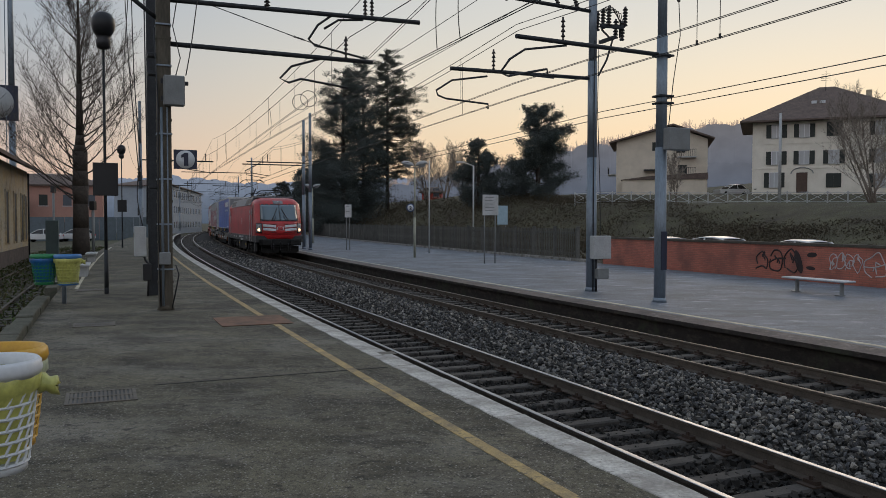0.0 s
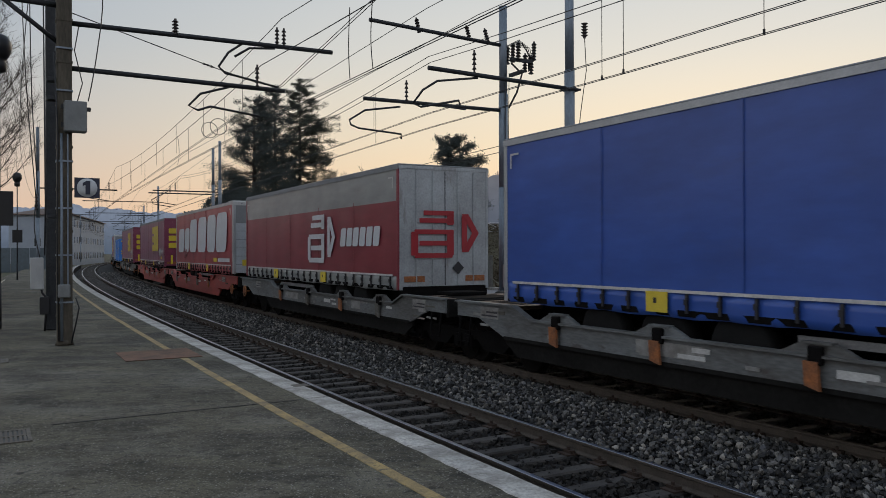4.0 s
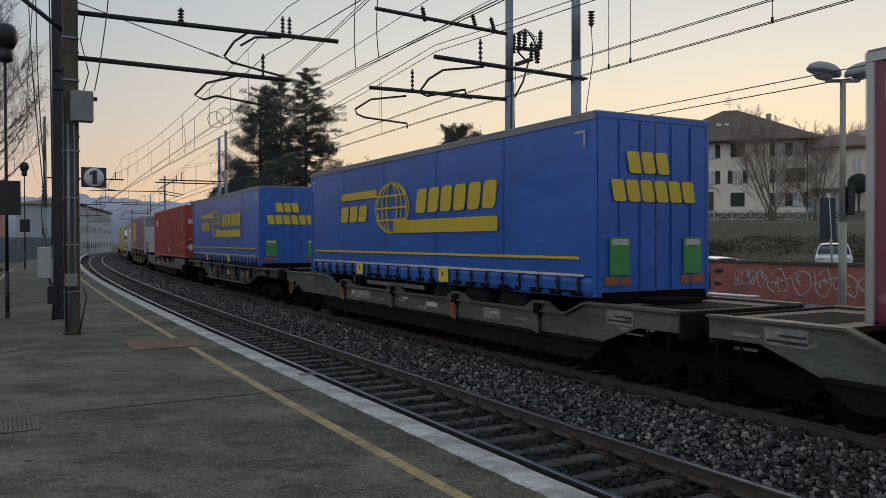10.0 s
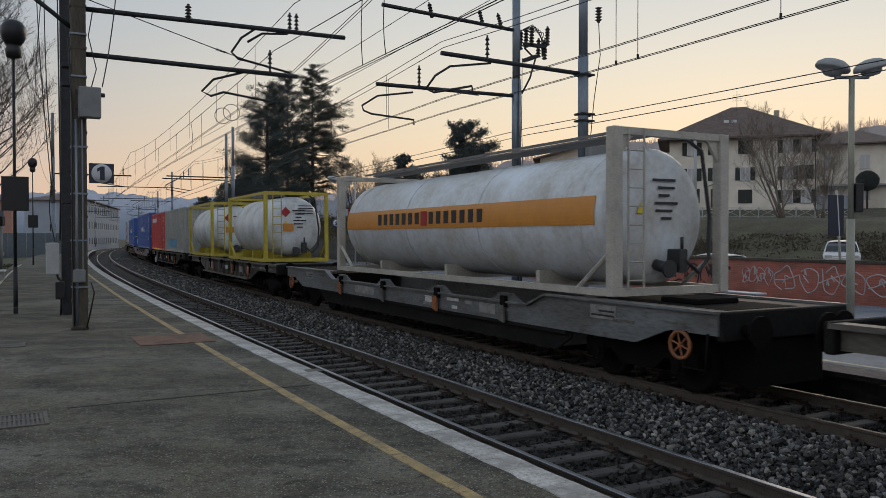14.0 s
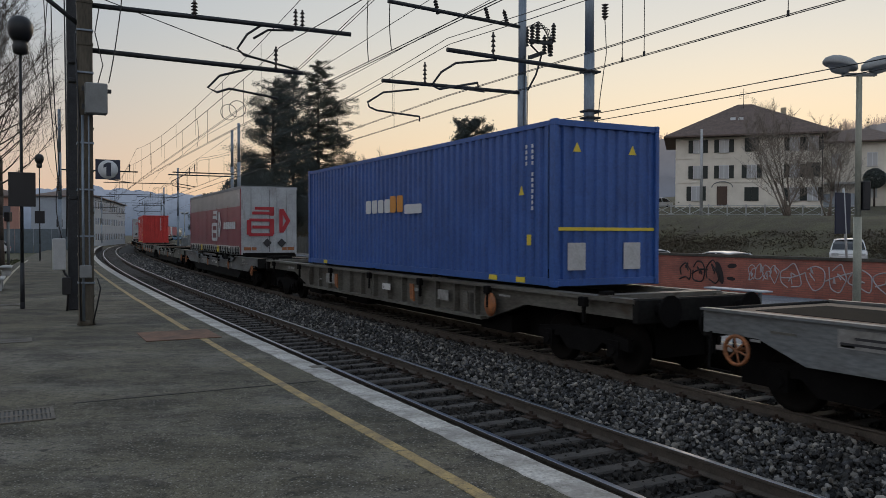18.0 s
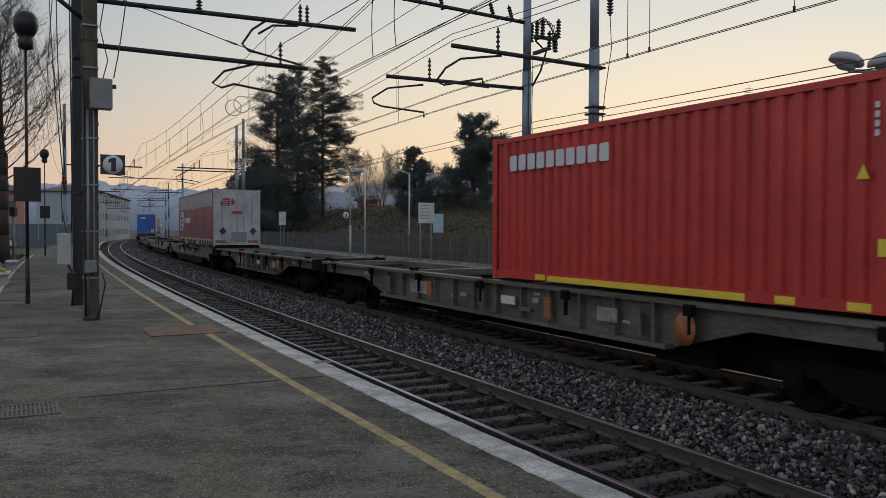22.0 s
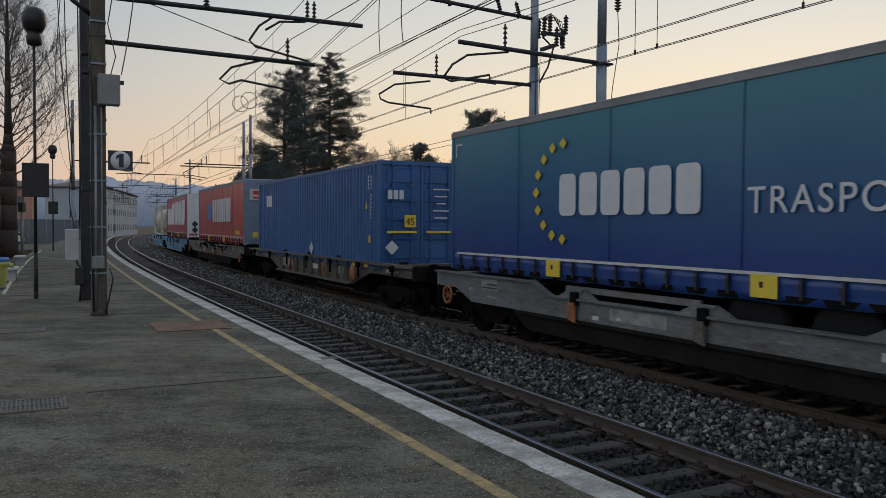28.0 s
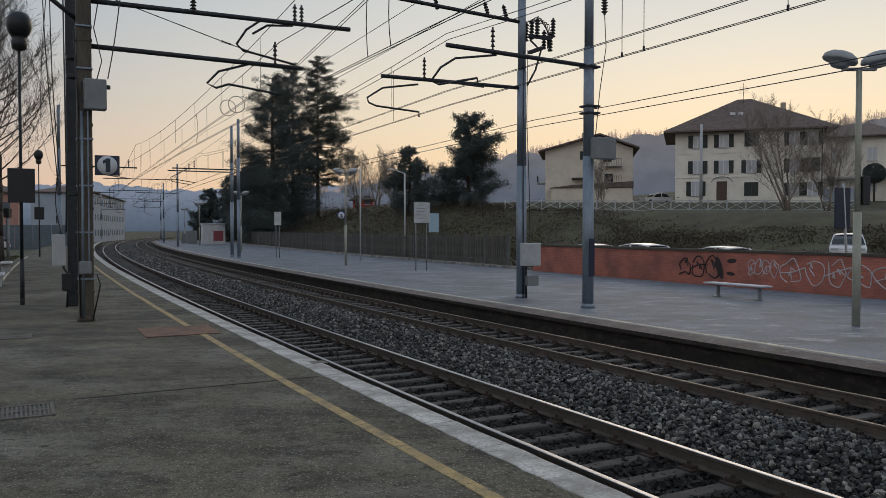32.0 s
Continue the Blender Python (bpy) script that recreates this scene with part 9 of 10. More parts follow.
shrubs("bank_scrub", 44000, bank_place, 0.085, 41, "brown winter scrub and dry grass on the bank")
shrubs("fence_scrub", 26000, low_place, 0.12, 42, "tangled dark scrub behind the platform fence")
shrubs("siding_weeds", 5000, tuft_place, 0.09, 43, "low weeds and moss on the siding", island_mat("weed_green", (0.05, 0.075, 0.025), (0.07, 0.06, 0.03), 0.95, 0.4))

# ---- distance: wooded hills with haze painted as glow ----


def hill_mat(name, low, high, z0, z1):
    """Far woods; evening haze is painted as glowing colour, blended from low to high."""
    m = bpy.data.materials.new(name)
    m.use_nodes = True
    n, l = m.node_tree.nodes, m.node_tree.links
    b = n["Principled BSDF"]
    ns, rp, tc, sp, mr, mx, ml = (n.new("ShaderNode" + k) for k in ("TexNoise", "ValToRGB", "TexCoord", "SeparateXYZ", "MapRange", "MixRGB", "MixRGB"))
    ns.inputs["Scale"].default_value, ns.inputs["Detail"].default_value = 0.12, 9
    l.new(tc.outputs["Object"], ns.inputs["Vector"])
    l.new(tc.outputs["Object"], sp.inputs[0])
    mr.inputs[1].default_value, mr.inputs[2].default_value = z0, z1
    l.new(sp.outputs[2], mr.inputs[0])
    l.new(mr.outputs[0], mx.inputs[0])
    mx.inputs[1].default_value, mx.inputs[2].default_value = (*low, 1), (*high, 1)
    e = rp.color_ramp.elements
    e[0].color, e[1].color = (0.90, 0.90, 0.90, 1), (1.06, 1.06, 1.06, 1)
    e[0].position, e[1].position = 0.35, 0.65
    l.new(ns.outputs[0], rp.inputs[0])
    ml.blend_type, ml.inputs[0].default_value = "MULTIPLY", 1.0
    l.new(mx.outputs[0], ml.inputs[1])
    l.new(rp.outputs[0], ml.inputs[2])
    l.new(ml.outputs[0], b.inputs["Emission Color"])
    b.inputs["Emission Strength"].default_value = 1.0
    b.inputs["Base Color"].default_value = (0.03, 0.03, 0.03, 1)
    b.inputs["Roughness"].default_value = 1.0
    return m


def ridge(name, dist, az0, az1, height, seed, material, label, tree=6.0, step=0.05, crown=0.8):
    """A wooded skyline: height(azimuth in degrees) gives its top; rounded crowns make the edge."""
    g = random.Random(seed)
    vs, fs = [], []
    k = int((az1 - az0) / step)
    tops = [(g.uniform(az0, az1), g.uniform(0.5, 1.3) * crown, g.uniform(0.35, 1.0) * tree) for i in range(int((az1 - az0) / crown * 2.2))]
    up = [0.0] * (k + 1)
    for c, w, hh in tops:
        for i in range(max(0, int((c - w - az0) / step)), min(k, int((c + w - az0) / step) + 1) + 1):
            u = (az0 + (az1 - az0) * i / k - c) / w
            if abs(u) < 1:
                up[i] = max(up[i], hh * (1 - u * u) ** 0.7)
    for i in range(k + 1):
        a = az0 + (az1 - az0) * i / k
        h = height(a) + up[i] + 0.05 * tree * noise.noise(Vector((a * 40, seed, 0)))
        x, y = math.sin(radians(a)) * dist, math.cos(radians(a)) * dist
        vs += [(x, y, -6), (x * 1.01, y * 1.01, h * 0.6), (x * 1.05, y * 1.05, h), (x * 1.3, y * 1.3, h * 0.6)]
        if i:
            b = 4 * i
            for j in range(3):
                fs.append((b - 4 + j, b + j, b + j + 1, b - 3 + j))
    me = bpy.data.meshes.new(name)
    me.from_pydata(vs, [], fs)
    me.materials.append(material)
    return tagged(new(name, me), label, "hill", kind="structure")


def skyline(rows):
    return lambda a: float(np.interp(a, [r[0] for r in rows], [r[1] for r in rows]))


# these ridges glow: the haze before them is part of their colour
ridge("backdrop_valley", 900, -70, 12, skyline([(-70, 56), (-34, 48), (-28, 42), (-24, 48), (-18, 40), (-10, 46), (0, 56), (12, 56)]), 3, hill_mat("blue_haze_glow_woods", (0.055, 0.080, 0.120), (0.165, 0.20, 0.27), -6, 48), "wooded hills up the valley, blue haze in their glowing colour", 8, 0.05, 0.7)
ridge("backdrop_hill", 420, -9, 75, skyline([(-9, 18), (-4, 25), (0, 31), (4, 38), (8, 43), (14, 49), (20, 48), (30, 52), (45, 50), (75, 46)]), 5, hill_mat("grey_haze_glow_woods", (0.09, 0.105, 0.14), (0.14, 0.135, 0.145), 20, 55), "wooded hillside behind the houses, grey-blue haze in its glowing colour", 5, 0.05, 0.7)
ridge("backdrop_rear", 1000, 75, 290, skyline([(75, 60), (180, 70), (290, 60)]), 7, hill_mat("rear_haze_glow_woods", (0.13, 0.15, 0.19), (0.12, 0.13, 0.16), 0, 60), "wooded hills round the valley", 9, 0.5, 3.0)


def ridge_wood(dist, az0, az1, height, count, seed, material, label):
    """Leafless trees standing on a skyline: slim stems and fans of twigs."""
    g = random.Random(seed)
    vs, fs = [], []
    for i in range(count):
        a = g.uniform(az0, az1)
        d = dist * g.uniform(1.0, 1.06)
        b = height(a) + g.uniform(-3.0, 1.0)
        hh = g.uniform(3.5, 9.0) * (0.6 + 0.4 * noise.noise(Vector((a * 1.7, seed, 3))) + 0.2)
        ax, ay = math.cos(radians(a)), -math.sin(radians(a))
        x, y = math.sin(radians(a)) * d, math.cos(radians(a)) * d
        for k in range(5):
            u0 = 0.0 if k == 0 else g.uniform(0.3, 0.6)
            lean = g.uniform(-0.06, 0.06) if k == 0 else g.uniform(-0.45, 0.45)
            w = 0.16 if k == 0 else 0.09
            p = (x, y, b + hh * u0)
            top = (x + ax * lean * hh * 0.6, y + ay * lean * hh * 0.6, b + hh * (1.0 if k == 0 else g.uniform(0.75, 1.0)))
            n0 = len(vs)
            vs += [(p[0] - ax * w, p[1] - ay * w, p[2]), (p[0] + ax * w, p[1] + ay * w, p[2]), (top[0] + ax * w * 0.5, top[1] + ay * w * 0.5, top[2]), (top[0] - ax * w * 0.5, top[1] - ay * w * 0.5, top[2])]
            fs.append((n0, n0 + 1, n0 + 2, n0 + 3))
    me = bpy.data.meshes.new("hill_wood")
    me.from_pydata(vs, [], fs)
    me.materials.append(material)
    return tagged(new("hill_wood", me), label, "woods", kind="stuff")


# skyline stems glow too, in a brown paled for haze
ridge_wood(440, -9, 45, skyline([(-9, 19), (-4, 26), (0, 32), (4, 39), (8, 44), (14, 50), (20, 49), (30, 53), (45, 51)]), 2600, 9, hill_mat("brown_haze_glow_wood", (0.26, 0.21, 0.19), (0.34, 0.25, 0.20), 20, 60), "leafless trees along the hill's skyline")

# ---- the train put together: metres behind a mark at the start, front of each load ----
MOVING = []        # (thing, its middle in metres along the line at the start)


def lift(w, k=1.14):
    """Raise a wagon's superstructure; its bogies keep their height."""
    for c in w.children_recursive:
        if c.type == "MESH" and c.name.split(".")[0] not in ("bogie", "wheel"):
            for v in c.data.vertices:
                v.co.z *= k
    return w


def run(ob, q):
    MOVING.append((ob, q))
    return ob


def wave(t, x0, z0, x1, z1, n, material, L, lean=0.2, hole=True, under=None):
    """A row of n plain leaning blocks for a painted wordmark, from x0 (far) to x1 (near the leading end)."""
    y = 1.285
    w = (x0 - x1) / n
    for i in range(n):
        a = -L / 2 + x0 - (i + 1) * w + w * 0.09
        b = a + w * 0.82
        slanted(t, [(a, b, z0, z1)], y, material, lean=lean, zref=(z0 + z1) / 2)


def three_blocks(t, x0, z0, x1, z1, L):
    """The big yellow emblem: plain blocks with notches."""
    y = 1.285
    w = x0 - x1
    X = lambda u: -L / 2 + x0 - w * u
    h = z1 - z0
    slanted(t, [(X(0.26), X(0.0), z0 + h * a, z0 + h * b) for a, b in ((0, 0.27), (0.36, 0.62), (0.72, 1.0))], y, TEXTY)
    slanted(t, [(X(0.62), X(0.31), z0, z1), (X(1.0), X(0.68), z0, z1)], y, TEXTY)


def ring_logo(t, x0, z0, x1, z1, L, material, y=1.285, end=None, mirror=1):
    """Plain arrow-and-bars emblem."""
    w, h = abs(x0 - x1), z1 - z0
    base = -L / 2 + x0 if end is None else x0
    d = -1 if end is None else mirror
    P = lambda u: base + d * w * u

    def put(u0, u1, a, b):
        p, q = sorted((P(u0), P(u1)))
        slanted(t, [(p, q, z0 + h * a, z0 + h * b)], y, material, end=end)

    for u0, u1, a, b in ((0.18, 0.62, 0.90, 1.0), (0.12, 0.62, 0.74, 0.84), (0.05, 0.62, 0.50, 0.60), (0.12, 0.55, 0.26, 0.36), (0.05, 0.60, 0.0, 0.10), (0.0, 0.10, 0.05, 0.55), (0.52, 0.62, 0.05, 0.55), (0.52, 0.62, 0.7, 0.95), (0.74, 0.82, 0.15, 0.9)):
        put(u0, u1, a, b)
    for z, zz in ((0.62, 0.94), (0.44, 0.12)):
        bm = bmesh.new()
        o = [(P(0.74), z0 + h * zz), (P(0.84), z0 + h * zz), (P(1.0), z0 + h * 0.53), (P(0.9), z0 + h * 0.53)]
        prism(bm, o, y, y + 0.008) if end is None else xprism(bm, o, end - 0.008, end)
        part("emblem_shape", bm, material, t)


TL = 13.65
loco = run(locomotive(), 44.87 + 18.5 / 2)

# blue rental trailer
t = run(curtain_trailer(TL, BLUECAN, "royal blue curtain-sided trailer with a white front and grey head cloth", end="white", endcol=FRONTW), 65.23 + TL / 2)
wave(t, 3.85, 3.62, 0.45, 4.02, 10, TEXTW, TL, 0.15)
slanted(t, [(-TL / 2 + 3.95, -TL / 2 + 4.5, 3.72, 4.02)], 1.285, TEXTR, lean=0.5, zref=3.87)
words(t, "Trailer Rental", -TL / 2 + 2.5, 3.17, 0.36, 1.29, TEXTW, spacing=1.5)
plate(t, -TL / 2 + 1.2, 1.86, 1.4, 0.13, 1.285, TEXTW, "number_bar")
part("lever", boxes((-TL / 2 - 0.14, -TL / 2 - 0.05, 1.0, 1.14, 0.95, 2.3)), ORANGE, t, "orange hitch lever")

# dark red trailer with a grey top, doors leading
t = run(curtain_trailer(TL, DARKRED, "dull red curtain-sided trailer with grey top band and pale doors", GREYCAN, "doors", DOORGREY, strap=GREYCAN), 83.45 + TL / 2)
ring_logo(t, 6.4, 1.98, 4.1, 3.4, TL, TEXTW)
wave(t, 3.7, 2.45, 1.0, 2.95, 6, TEXTW, TL, 0.2, under=DARKRED)
ring_logo(t, 0.95, 2.15, -0.95, 3.3, TL, TEXTR, end=-TL / 2 - 0.05, mirror=-1)
diamond(t, -0.35, 1.9, 0.16, 0, TEXTD, end=-TL / 2 - 0.05)

# big red trailer on red wagon
t = run(curtain_trailer(TL, REDCAN, "bright red curtain-sided trailer with huge pale lettering shapes", None, "white", FRONTW), 99.35 + TL / 2)
L6 = [(12.8, 11.2, 2.30, 3.55), (11.0, 9.7, 2.30, 3.55), (9.55, 7.75, 2.30, 3.95), (7.4, 5.45, 2.30, 3.98), (5.2, 3.4, 2.30, 4.0), (3.2, 1.15, 2.30, 4.02)]


def six_blocks(t, rows, material):
    for i, (a, b, z0, z1) in enumerate(rows):
        slanted(t, [(-TL / 2 + b, -TL / 2 + a, z0, z1)], 1.285, material, lean=0.17, zref=2.3)


six_blocks(t, L6, TEXTW)
for x in (10.9, 10.45):
    diamond(t, -TL / 2 + x, 2.25, 0.24, 1.298, DARKRED)
plate(t, -TL / 2 + 1.6, 1.95, 2.2, 0.16, 1.285, TEXTW, "number_bar")
plate(t, -TL / 2 + 3.3, 1.95, 0.7, 0.18, 1.285, SIGNYEL, "warning_plate")

# maroon trailers
for q, doors, x0, x1, dia in ((117.7, True, 5.85, 2.9, (0.9, 1.5, 2.1)), (137.25, True, 5.84, 2.95, (0.87, 1.47, 2.14)), (171.77, False, 10.85, 7.78, (11.6, 12.2, 12.8)), (247.34, False, 11.0, 8.0, (12.0, 12.5, 13.0))):
    t = run(curtain_trailer(TL, MAROON, "maroon curtain-sided trailer with big yellow emblem" + (", doors leading" if doors else ", white front leading"), None, "doors" if doors else "white", MAROON if doors else FRONTW), q + TL / 2)
    three_blocks(t, x0, 2.36, x1, 4.0, TL)
    for d in dia:
        diamond(t, -TL / 2 + d, 2.32, 0.26, 1.292, OFFWHITE)
    plate(t, -TL / 2 + 1.3, 1.95, 0.5, 0.14, 1.285, SIGNYEL, "warning_plate")
    plate(t, -TL / 2 + 2.2, 1.60, 0.55, 0.16, 1.31, OFFWHITE, "data_panel")
    plate(t, -TL / 2 + 12.4, 1.60, 0.5, 0.14, 1.31, SIGNYEL, "warning_plate")
    if doors:
        e = -TL / 2 - 0.05
        slanted(t, [(0.50, 1.02, z, z + 0.32) for z in (2.55, 3.0, 3.45)], 0, TEXTY, end=e)
        slanted(t, [(-0.42, 0.40, 2.5, 3.85), (-1.08, -0.52, 2.55, 3.8)], 0, TEXTY, end=e)
        slanted(t, [(0.78, 0.90, 1.55, 2.1), (-0.92, -0.8, 1.55, 2.1)], 0, TEXTY, end=e)

# bright blue trailers with a globe
for q in (189.98, 209.72):
    t = run(curtain_trailer(TL, LKWBLUE, "bright blue curtain-sided trailer with yellow globe emblem, doors leading", None, "doors", LKWBLUE), q + TL / 2)
    X = lambda u: -TL / 2 + u
    wave(t, 11.1, 2.82, 9.2, 3.25, 3, TEXTY, TL, 0.2)
    wave(t, 6.4, 2.95, 2.9, 3.5, 6, TEXTY, TL, 0.2)
    slanted(t, [(X(8.6), X(11.0), 3.42, 3.62)], 1.285, TEXTY)
    slanted(t, [(X(2.9), X(7.6), 2.5, 2.80)], 1.285, TEXTY)
    for k, r in enumerate((0.66, 0.58, 0.40, 0.22)):
        bm = bmesh.new()
        m = 28
        rx = 0.98 * r / 0.66
        for sgn in (1,):
            ringo = [(X(7.72) + rx * math.cos(2 * math.pi * i / m), 3.12 + 0.64 * math.sin(2 * math.pi * i / m)) for i in range(m)]
            ringi = [(X(7.72) + (rx - 0.05) * math.cos(2 * math.pi * i / m), 3.12 + 0.59 * math.sin(2 * math.pi * i / m)) for i in range(m)]
            a = [bm.verts.new((x, 1.293, z)) for x, z in ringo]
            b = [bm.verts.new((x, 1.293, z)) for x, z in ringi]
            for i in range(m):
                bm.faces.new((a[i], a[(i + 1) % m], b[(i + 1) % m], b[i]))
        bmesh.ops.recalc_face_normals(bm, faces=bm.faces[:])
        bmesh.ops.solidify(bm, geom=bm.faces[:], thickness=0.006)
        part("emblem_shape", bm, TEXTY, t)
    slanted(t, [(X(6.85), X(8.6), z, z + 0.05) for z in (2.8, 3.1, 3.4)], 1.287, TEXTY)
    plate(t, 0, 2.02, TL - 0.8, 0.05, 1.285, TEXTY, "stripe")
    e = -TL / 2 - 0.05
    for z, n, a, b in ((3.42, 3, 0.62, -0.32), (2.95, 6, 0.95, -0.92)):
        w = (a - b) / n
        slanted(t, [(a - (i + 1) * w + w * 0.1, a - i * w - w * 0.06, z, z + 0.36) for i in range(n)], 0, TEXTY, end=e, lean=-0.2, zref=z)
    for a in (0.82, -0.82):
        plate(t, a, 2.05, 0.42, 0.62, 0, mat("green_card", (0.06, 0.28, 0.07), 0.5), "plate", "green plate", end=e)
        plate(t, a, 2.28, 0.34, 0.1, 0, OFFWHITE, "plate", end=e - 0.012)

# boxes
c = run(container(9.28, C_BLUE, "bright blue corrugated box container with barred doors leading", 2.72, 1.03), 158.51 + 4.64)
slanted(c, [(0.1, 0.5, 2.0, 2.75)], 1.222, mat("brown_mark", (0.25, 0.14, 0.06), 0.5))
for z in (3.45, 2.4, 2.15):
    plate(c, 0.6, z, 0.8, 0.12, 0, SIGNYEL, "warning_plate", end=-4.73)
    plate(c, -0.6, z - 0.1, 0.8, 0.1, 0, SIGNYEL, "warning_plate", end=-4.73)
plate(c, 1.9, 1.2, 0.5, 0.2, 1.226, SIGNYEL, "warning_plate")
plate(c, -2.4, 1.2, 0.6, 0.22, 1.226, SIGNYEL, "warning_plate")
for q, L, paint, lab, doors in ((226.43, 13.7, C_BROWN, "oxide red corrugated container, doors leading", True), (560.12, 13.6, C_MID, "deep blue corrugated container, doors leading", True), (327.14, 13.7, C_NAVY, "navy blue corrugated container with white and orange mark", False), (348.23, 13.6, C_NAVY, "navy blue corrugated container with white and orange mark", False), (316.01, 9.1, C_RED, "bright red corrugated container", False), (421.97, 8.9, C_RED, "bright red corrugated container alone on its wagon", False), (306.91, 8.85, C_GREY, "pale grey corrugated container with cyan mark", False)):
    low = 1.10 if q == 560.12 else 1.36
    hh = 2.78 if L < 9.2 else 3.02
    c = run(container(L, paint, lab, hh, low, doors), q + L / 2)
    h = L / 2
    if doors:
        slanted(c, [(h - 2.1 + i * 0.30, h - 1.85 + i * 0.30, low + 1.95, low + 2.4) for i in range(3)], 1.222, TEXTW)
        diamond(c, -0.6, low + 0.45, 0.22, 1.222, TEXTW)
        e = -h - 0.11
        slanted(c, [(0.55 + i * 0.17, 0.68 + i * 0.17, low + 1.95, low + 2.2) for i in range(3)], 0, TEXTW, end=e)
        plate(c, 0.35, low + 1.35, 0.34, 0.34, 0, SIGNYEL, "warning_plate", end=e)
        words(c, "45", 0.35, low + 1.25, 0.28, 0, TEXTD, end=e - 0.016)
        for a in (0.6, -0.6):
            plate(c, a, low + 1.05, 0.9, 0.06, 0, SIGNYEL, "plate", end=e)
        for k in range(5):
            plate(c, -0.6, low + 2.25 - k * 0.2, 0.5 - 0.1 * (k % 3), 0.035, 0, TEXTW, "marking_bar", end=e)
        diamond(c, 0.9, low + 0.62, 0.2, 0, TEXTW, end=e)
    elif paint is C_NAVY:
        slanted(c, [(-h + 5.4 + i * 0.42, -h + 5.75 + i * 0.42, low + 1.5, low + 1.85) for i in (4, 5, 6, 7)], 1.222, TEXTW)
        slanted(c, [(-h + 6.3 + i * 0.42, -h + 6.65 + i * 0.42, low + 1.5, low + 1.92) for i in (0, 1)], 1.222, BANDO)
        slanted(c, [(-h + 5.25, -h + 6.2, low + 1.45, low + 1.68)], 1.222, TEXTW)
        plate(c, 0, low + 1.05, 2.3, 0.06, 0, SIGNYEL, "stripe", end=-h - 0.03)
        for a in (0.7, -0.6):
            plate(c, a, low + 0.55, 0.4, 0.5, 0, OFFWHITE, "plate", end=-h - 0.03)
            bm = bmesh.new()
            xprism(bm, [(a - 0.09, low + 2.45), (a + 0.09, low + 2.45), (a, low + 2.62)], -h - 0.04, -h - 0.028)
            part("warning_triangle", bm, SIGNYEL, c)
    elif paint is C_RED:
        slanted(c, [(-h + 5.4 + i * 0.30, -h + 5.64 + i * 0.30, low + 2.1, low + 2.4) for i in range(10)], 1.222, TEXTW)
        plate(c, 0.4, low + 0.08, L * 0.5, 0.1, 1.224, SIGNYEL, "stripe")
        plate(c, -0.5, low + 1.9, 0.05, 1.3, 0, TEXTW, "marking_bar", end=-h - 0.03)
    else:
        slanted(c, [(-h + 3.3 + i * 0.62, -h + 3.8 + i * 0.62, low + 0.3, low + 0.85) for i in range(5)], 1.222, TEXTC)

# tanks
t = run(tank_container(12.0, FRAMEW, TANKW, "long white tank container with an orange band", swap=True), 267.41 + 6.0)
bm = bmesh.new()
rr = 2.36 / 2
zc = 1.36 + 0.12 + rr
a0, a1 = math.asin((2.52 - zc) / rr), math.asin((3.0 - zc) / rr)
rowa = []
for i in range(2):
    rowa.append([bm.verts.new(((-5.5, 5.5)[i], (rr + 0.016) * math.cos(a0 + (a1 - a0) * k / 6), zc + (rr + 0.016) * math.sin(a0 + (a1 - a0) * k / 6))) for k in range(7)])
for k in range(6):
    bm.faces.new((rowa[0][k], rowa[0][k + 1], rowa[1][k + 1], rowa[1][k]))
bmesh.ops.recalc_face_normals(bm, faces=bm.faces[:])
part("band", bm, BANDO, t, "orange painted band")
for i in range(15):
    if i != 7:
        x = 3.2 - i * 0.36
        part("marking_bar", boxes((x - 0.10, x + 0.10, rr + 0.012, rr + 0.022, 2.62, 2.90)), TEXTD, t)
part("emblem_shape", boxes((0.52, 0.82, rr + 0.012, rr + 0.024, 2.58, 2.92)), TEXTR, t)
for q, L in ((287.64, 6.1), (297.98, 6.4)):
    t = run(tank_container(L, FRAMEY, TANKW, "white tank container in a yellow frame with hazard plates"), q + L / 2)
    diamond(t, 0.4, 3.3, 0.2, 0, TEXTR, end=-L / 2 - 0.01 + 0.12)
    plate(t, 0.3, 2.7, 0.42, 0.3, 0, BANDO, "warning_plate", end=-L / 2 + 0.11)
    for k in range(4):
        plate(t, -0.4, 3.55 - k * 0.1, 0.6, 0.035, 0, TEXTD, "marking_bar", end=-L / 2 + 0.11)
t = run(tank_container(9.37, FRAMEW, TANKB, "long cream tank container on a blue wagon, last of the train", swap=True), 615.95 + 4.685)
plate(t, -0.35, 2.95, 0.55, 0.55, 0, SIGNYEL, "plate", end=-4.78)
words(t, "R", -0.35, 2.78, 0.45, 0, TEXTD, end=-4.80)
plate(t, -0.75, 3.5, 0.55, 0.4, 0, ORANGE, "warning_plate", end=-4.78)
diamond(t, -0.8, 2.9, 0.26, 0, TEXTW, end=-4.775)

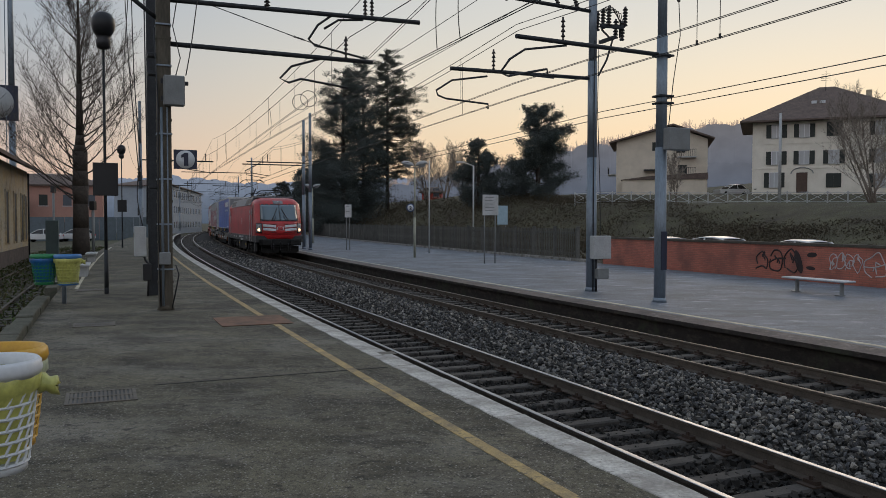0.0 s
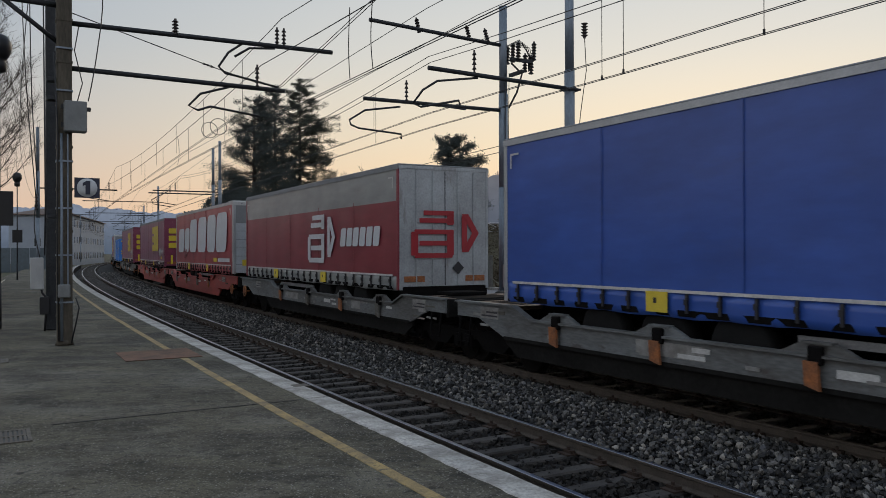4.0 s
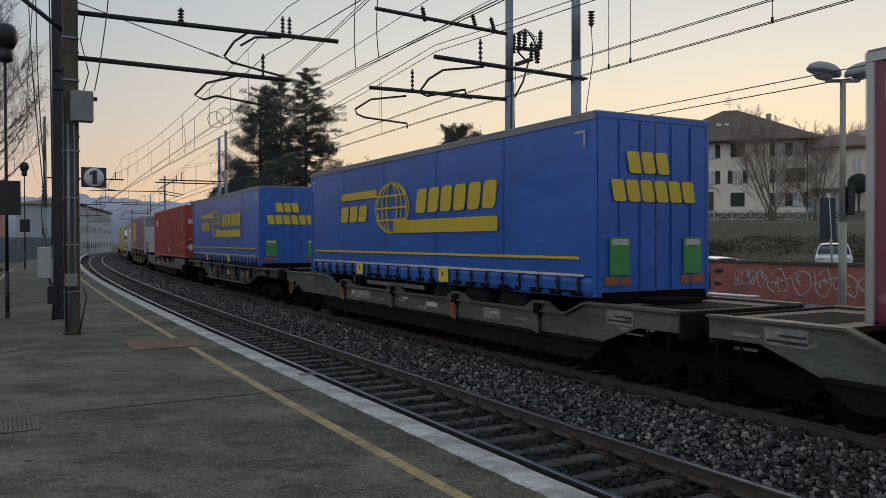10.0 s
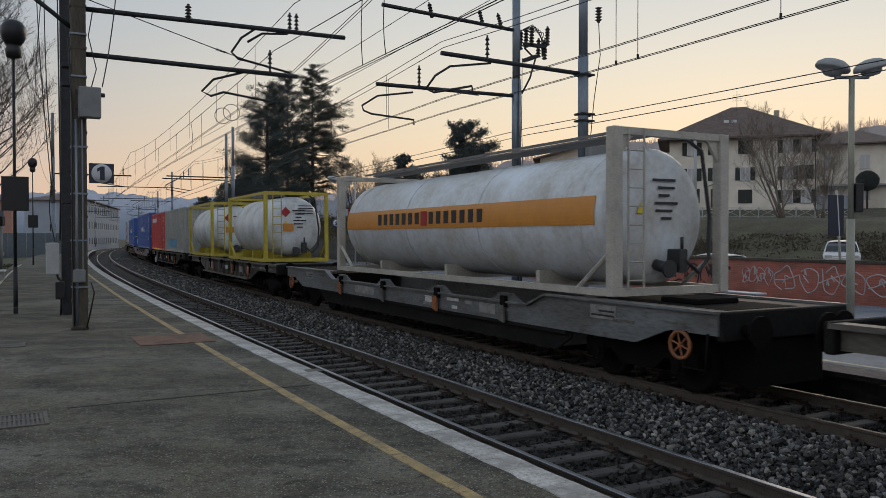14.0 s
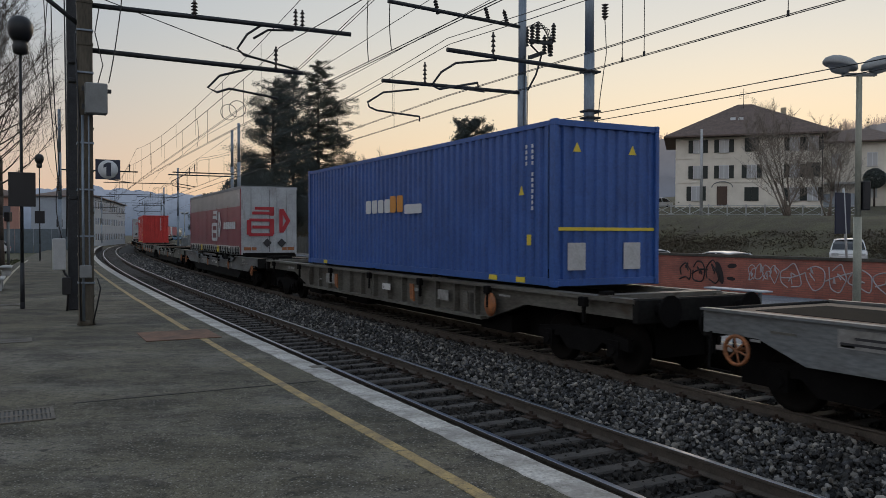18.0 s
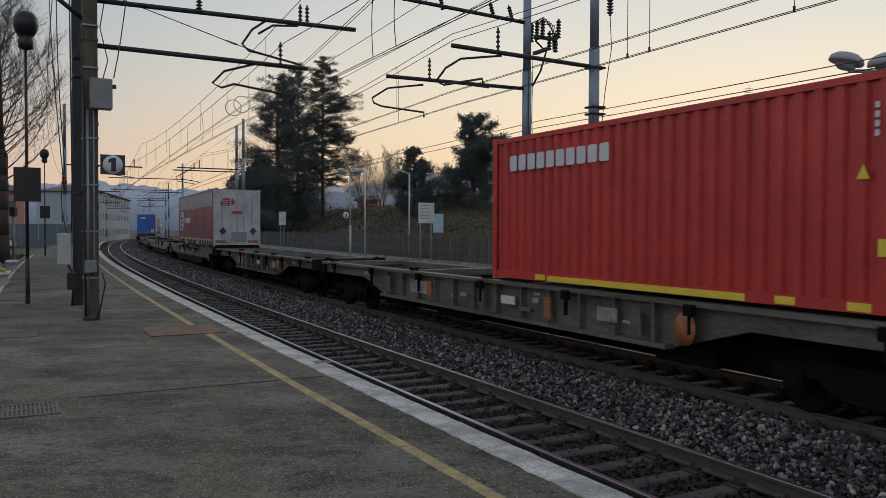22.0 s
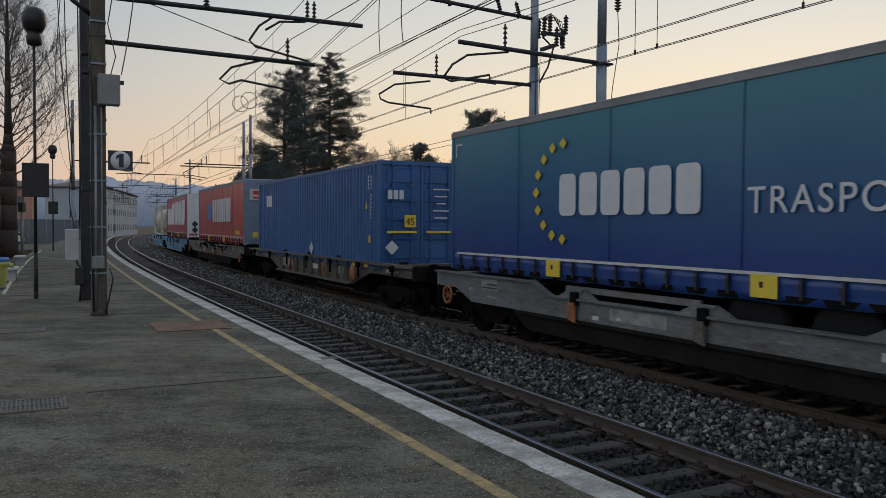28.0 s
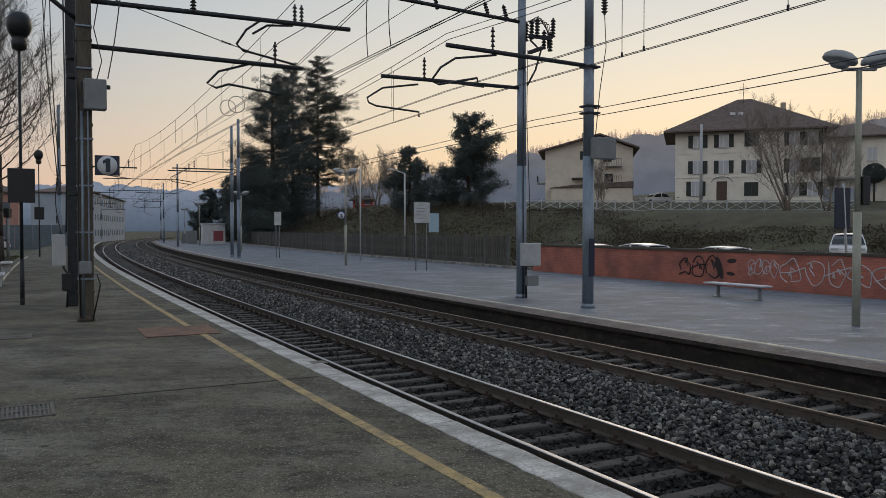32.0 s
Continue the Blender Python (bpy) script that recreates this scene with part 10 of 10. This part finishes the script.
# grey-topped red trailers further back
for q, L, e in ((371.61, 13.63, "doors"), (459.95, 13.1, "doors")):
    t = run(curtain_trailer(L, DARKRED, "faded red curtain-sided trailer with grey top band and straps", GREYCAN, e, DOORGREY, strap=GREYCAN), q + L / 2)
    if q < 400:
        ring_logo(t, 6.7, 1.95, 4.3, 3.45, L, TEXTW)
        wave(t, 3.7, 2.52, 0.95, 2.85, 6, TEXTW, L, 0.2, under=DARKRED)
        ring_logo(t, 1.0, 2.2, -0.95, 3.5, L, TEXTR, end=-L / 2 - 0.05, mirror=-1)
        for a in (0.1, -0.55):
            diamond(t, a, 1.9, 0.2, 0, TEXTD, end=-L / 2 - 0.05)
    else:
        ring_logo(t, 12.4, 2.2, 10.3, 3.4, L, TEXTW)
        wave(t, 9.95, 2.68, 7.7, 3.0, 6, TEXTW, L, 0.2, under=DARKRED)
        ring_logo(t, 0.85, 3.55, 0.1, 3.95, L, TEXTR, end=-L / 2 - 0.05, mirror=-1)
        plate(t, 0, 3.2, 0.5, 0.14, 0, TEXTR, "number_bar", end=-L / 2 - 0.05)
        for a in (0.75, -0.85):
            diamond(t, a, 2.2, 0.2, 0, TEXTD, end=-L / 2 - 0.05)
        plate(t, -0.1, 1.9, 0.8, 0.5, 0, GREYTOP, "plate", end=-L / 2 - 0.05)

# teal and blue trailer
t = run(curtain_trailer(13.6, TEAL, "teal and deep blue curtain-sided trailer with white lettering", None, "doors", LKWBLUE), 542.16 + 6.8)
wave(t, 9.55, 2.52, 6.1, 3.25, 6, TEXTW, 13.6, 0.0)
words(t, "TRASPORTI", -6.8 + 3.9, 2.52, 0.50, 1.29, TEXTW, spacing=1.15)
for i in range(9):
    diamond(t, -6.8 + 9.4 + 0.75 * math.cos(radians(-90 + i * 22.5)) * 1.1, 2.95 + 0.85 * math.sin(radians(-90 + i * 22.5)), 0.10, 1.288, TEXTY, name="star")
plate(t, -0.85, 2.0, 0.4, 0.42, 0, SIGNYEL, "plate", end=-6.85)
words(t, "R", -0.85, 1.86, 0.34, 0, TEXTD, end=-6.868)
plate(t, -0.05, 1.75, 0.36, 0.3, 0, ORANGE, "warning_plate", end=-6.85)
for k in range(2):
    plate(t, 0.45, 3.95 - k * 0.16, 0.7, 0.08, 0, TEXTW, "marking_bar", end=-6.85)

# red trailer with white name, then the last red one
t = run(curtain_trailer(13.3, BRIGHTRED, "bright red curtain-sided trailer with slate blue front, white lettering shapes", None, "white", SLATEB, trimcol=SLATEB), 576.63 + 6.65)
plate(t, 0.15, 3.72, 1.75, 0.52, 0, OFFWHITE, "sign_panel", "white sign panel", end=-6.65 - 0.05)
for z, hh in ((3.80, 0.16), (3.58, 0.09)):
    plate(t, 0.15, z, 1.45, hh, 0, BRIGHTRED, "lettering_bar", end=-6.65 - 0.062)
wave(t, 8.4, 2.46, 3.1, 3.68, 8, TEXTW, 13.3, 0.0, under=BRIGHTRED)
slanted(t, [(-6.65 + 8.75, -6.65 + 9.9, 2.6, 3.5)], 1.285, C_BLUE)
plate(t, -6.65 + 1.4, 1.95, 1.0, 0.18, 1.285, SIGNYEL, "warning_plate")
t = run(curtain_trailer(13.6, REDCAN, "red curtain-sided trailer with white doors and big pale lettering shapes", None, "doors", WHITE), 595.69 + 6.8)
six_blocks(t, L6, TEXTW)
ring_logo(t, 0.5, 3.55, -0.1, 3.95, 13.6, TEXTR, end=-6.85, mirror=-1)
plate(t, 0.0, 3.12, 0.55, 0.16, 0, TEXTR, "number_bar", end=-6.85)
for a, z in ((0.75, 2.35), (0.75, 1.95), (-0.85, 1.9)):
    diamond(t, a, z, 0.22, 0, TEXTD, end=-6.85)

# wagons: where each begins and ends
G, TA, GR, RD, BL, DK = ((WGREY, "grey"), (WTAUPE, "taupe"), (WGREEN, "dull green"), (WRED, "red"), (WBLUE, "light blue"), (WDARK, "dark brown"))
WAGONS = (
        (64.6, 80.6, G, "p"), (80.9, 97.8, G, "p"), (98.0, 115.4, RD, "p"), (115.7, 132.4, RD, "p"), (133.9, 152.2, TA, "p"), (152.6, 169.8, TA, "f"),
        (170.6, 187.7, GR, "p"), (188.0, 206.2, GR, "p"), (206.8, 224.6, TA, "f"), (225.3, 243.5, G, "p"), (244.2, 263.9, TA, "f"), (264.8, 284.5, G, "p"), (285.4, 304.9, TA, "f"),
        (305.6, 325.3, DK, "f"), (326.2, 344.9, G, "p"), (345.6, 367.2, TA, "f"), (368.0, 387.0, G, "p"), (387.3, 404.2, GR, "p"), (404.5, 420.4, GR, "p"), (421.0, 441.5, TA, "f"),
        (442.0, 459.0, TA, "f"), (459.4, 477.6, TA, "p"), (478.2, 497.5, G, "p"), (497.8, 516.5, GR, "p"), (517.0, 536.2, TA, "f"), (537.0, 556.6, G, "p"), (557.4, 575.6, TA, "f"),
        (576.0, 594.2, TA, "p"), (594.8, 611.2, BL, "p"), (611.6, 628.8, BL, "p"))
for i, (a, b, (paint, cname), kind) in enumerate(WAGONS):
    L = b - a - 0.7
    mid = (a + b) / 2
    if kind == "p":
        # coupled pairs share a close joint with short end decks
        short = [0 <= k < len(WAGONS) and WAGONS[k][3] == "p" and WAGONS[k][2][0] is paint and abs(WAGONS[k][0] - b if k > i else a - WAGONS[k][1]) < 0.45 for k in (i - 1, i + 1)]
        L, mid = L + 0.22 * (short[0] + short[1]), mid + 0.11 * (short[1] - short[0])
        w = pocket_wagon(L, paint, cname + " pocket wagon with cranked side sills and data panels", i, 2.0 if short[0] else 3.9, 2.0 if short[1] else 3.9, paint if paint in (WBLUE, WRED) else None)
        run(w, mid)
        continue
    w = flat_wagon(L, paint, cname + " container flat wagon with ribbed sole bars", i, i == 10)
    if paint is WDARK:
        plate(w, 5.6, 0.62, 0.95, 0.44, 1.315, FRONTW, "hanging_panel", "pale blue-white hanging panel")
    run(lift(w), mid)

# ---- what moves: the train, gathering speed ----
SPEEDS = (17.476, 18.399, 19.159, 19.384, 19.756, 20.181, 20.274, 20.898, 21.288)   # m/s every four seconds


def gone(t):
    d, v = 0.0, SPEEDS
    for i in range(8):
        u = min(4.0, max(0.0, t - 4 * i))
        d += v[i] * u + (v[i + 1] - v[i]) * u * u / 8
    return d


def motions():
    for ob, q in MOVING:
        walk(ob, [(t, along(q - gone(t), T2, RAIL)) for t in range(33)])


motions()
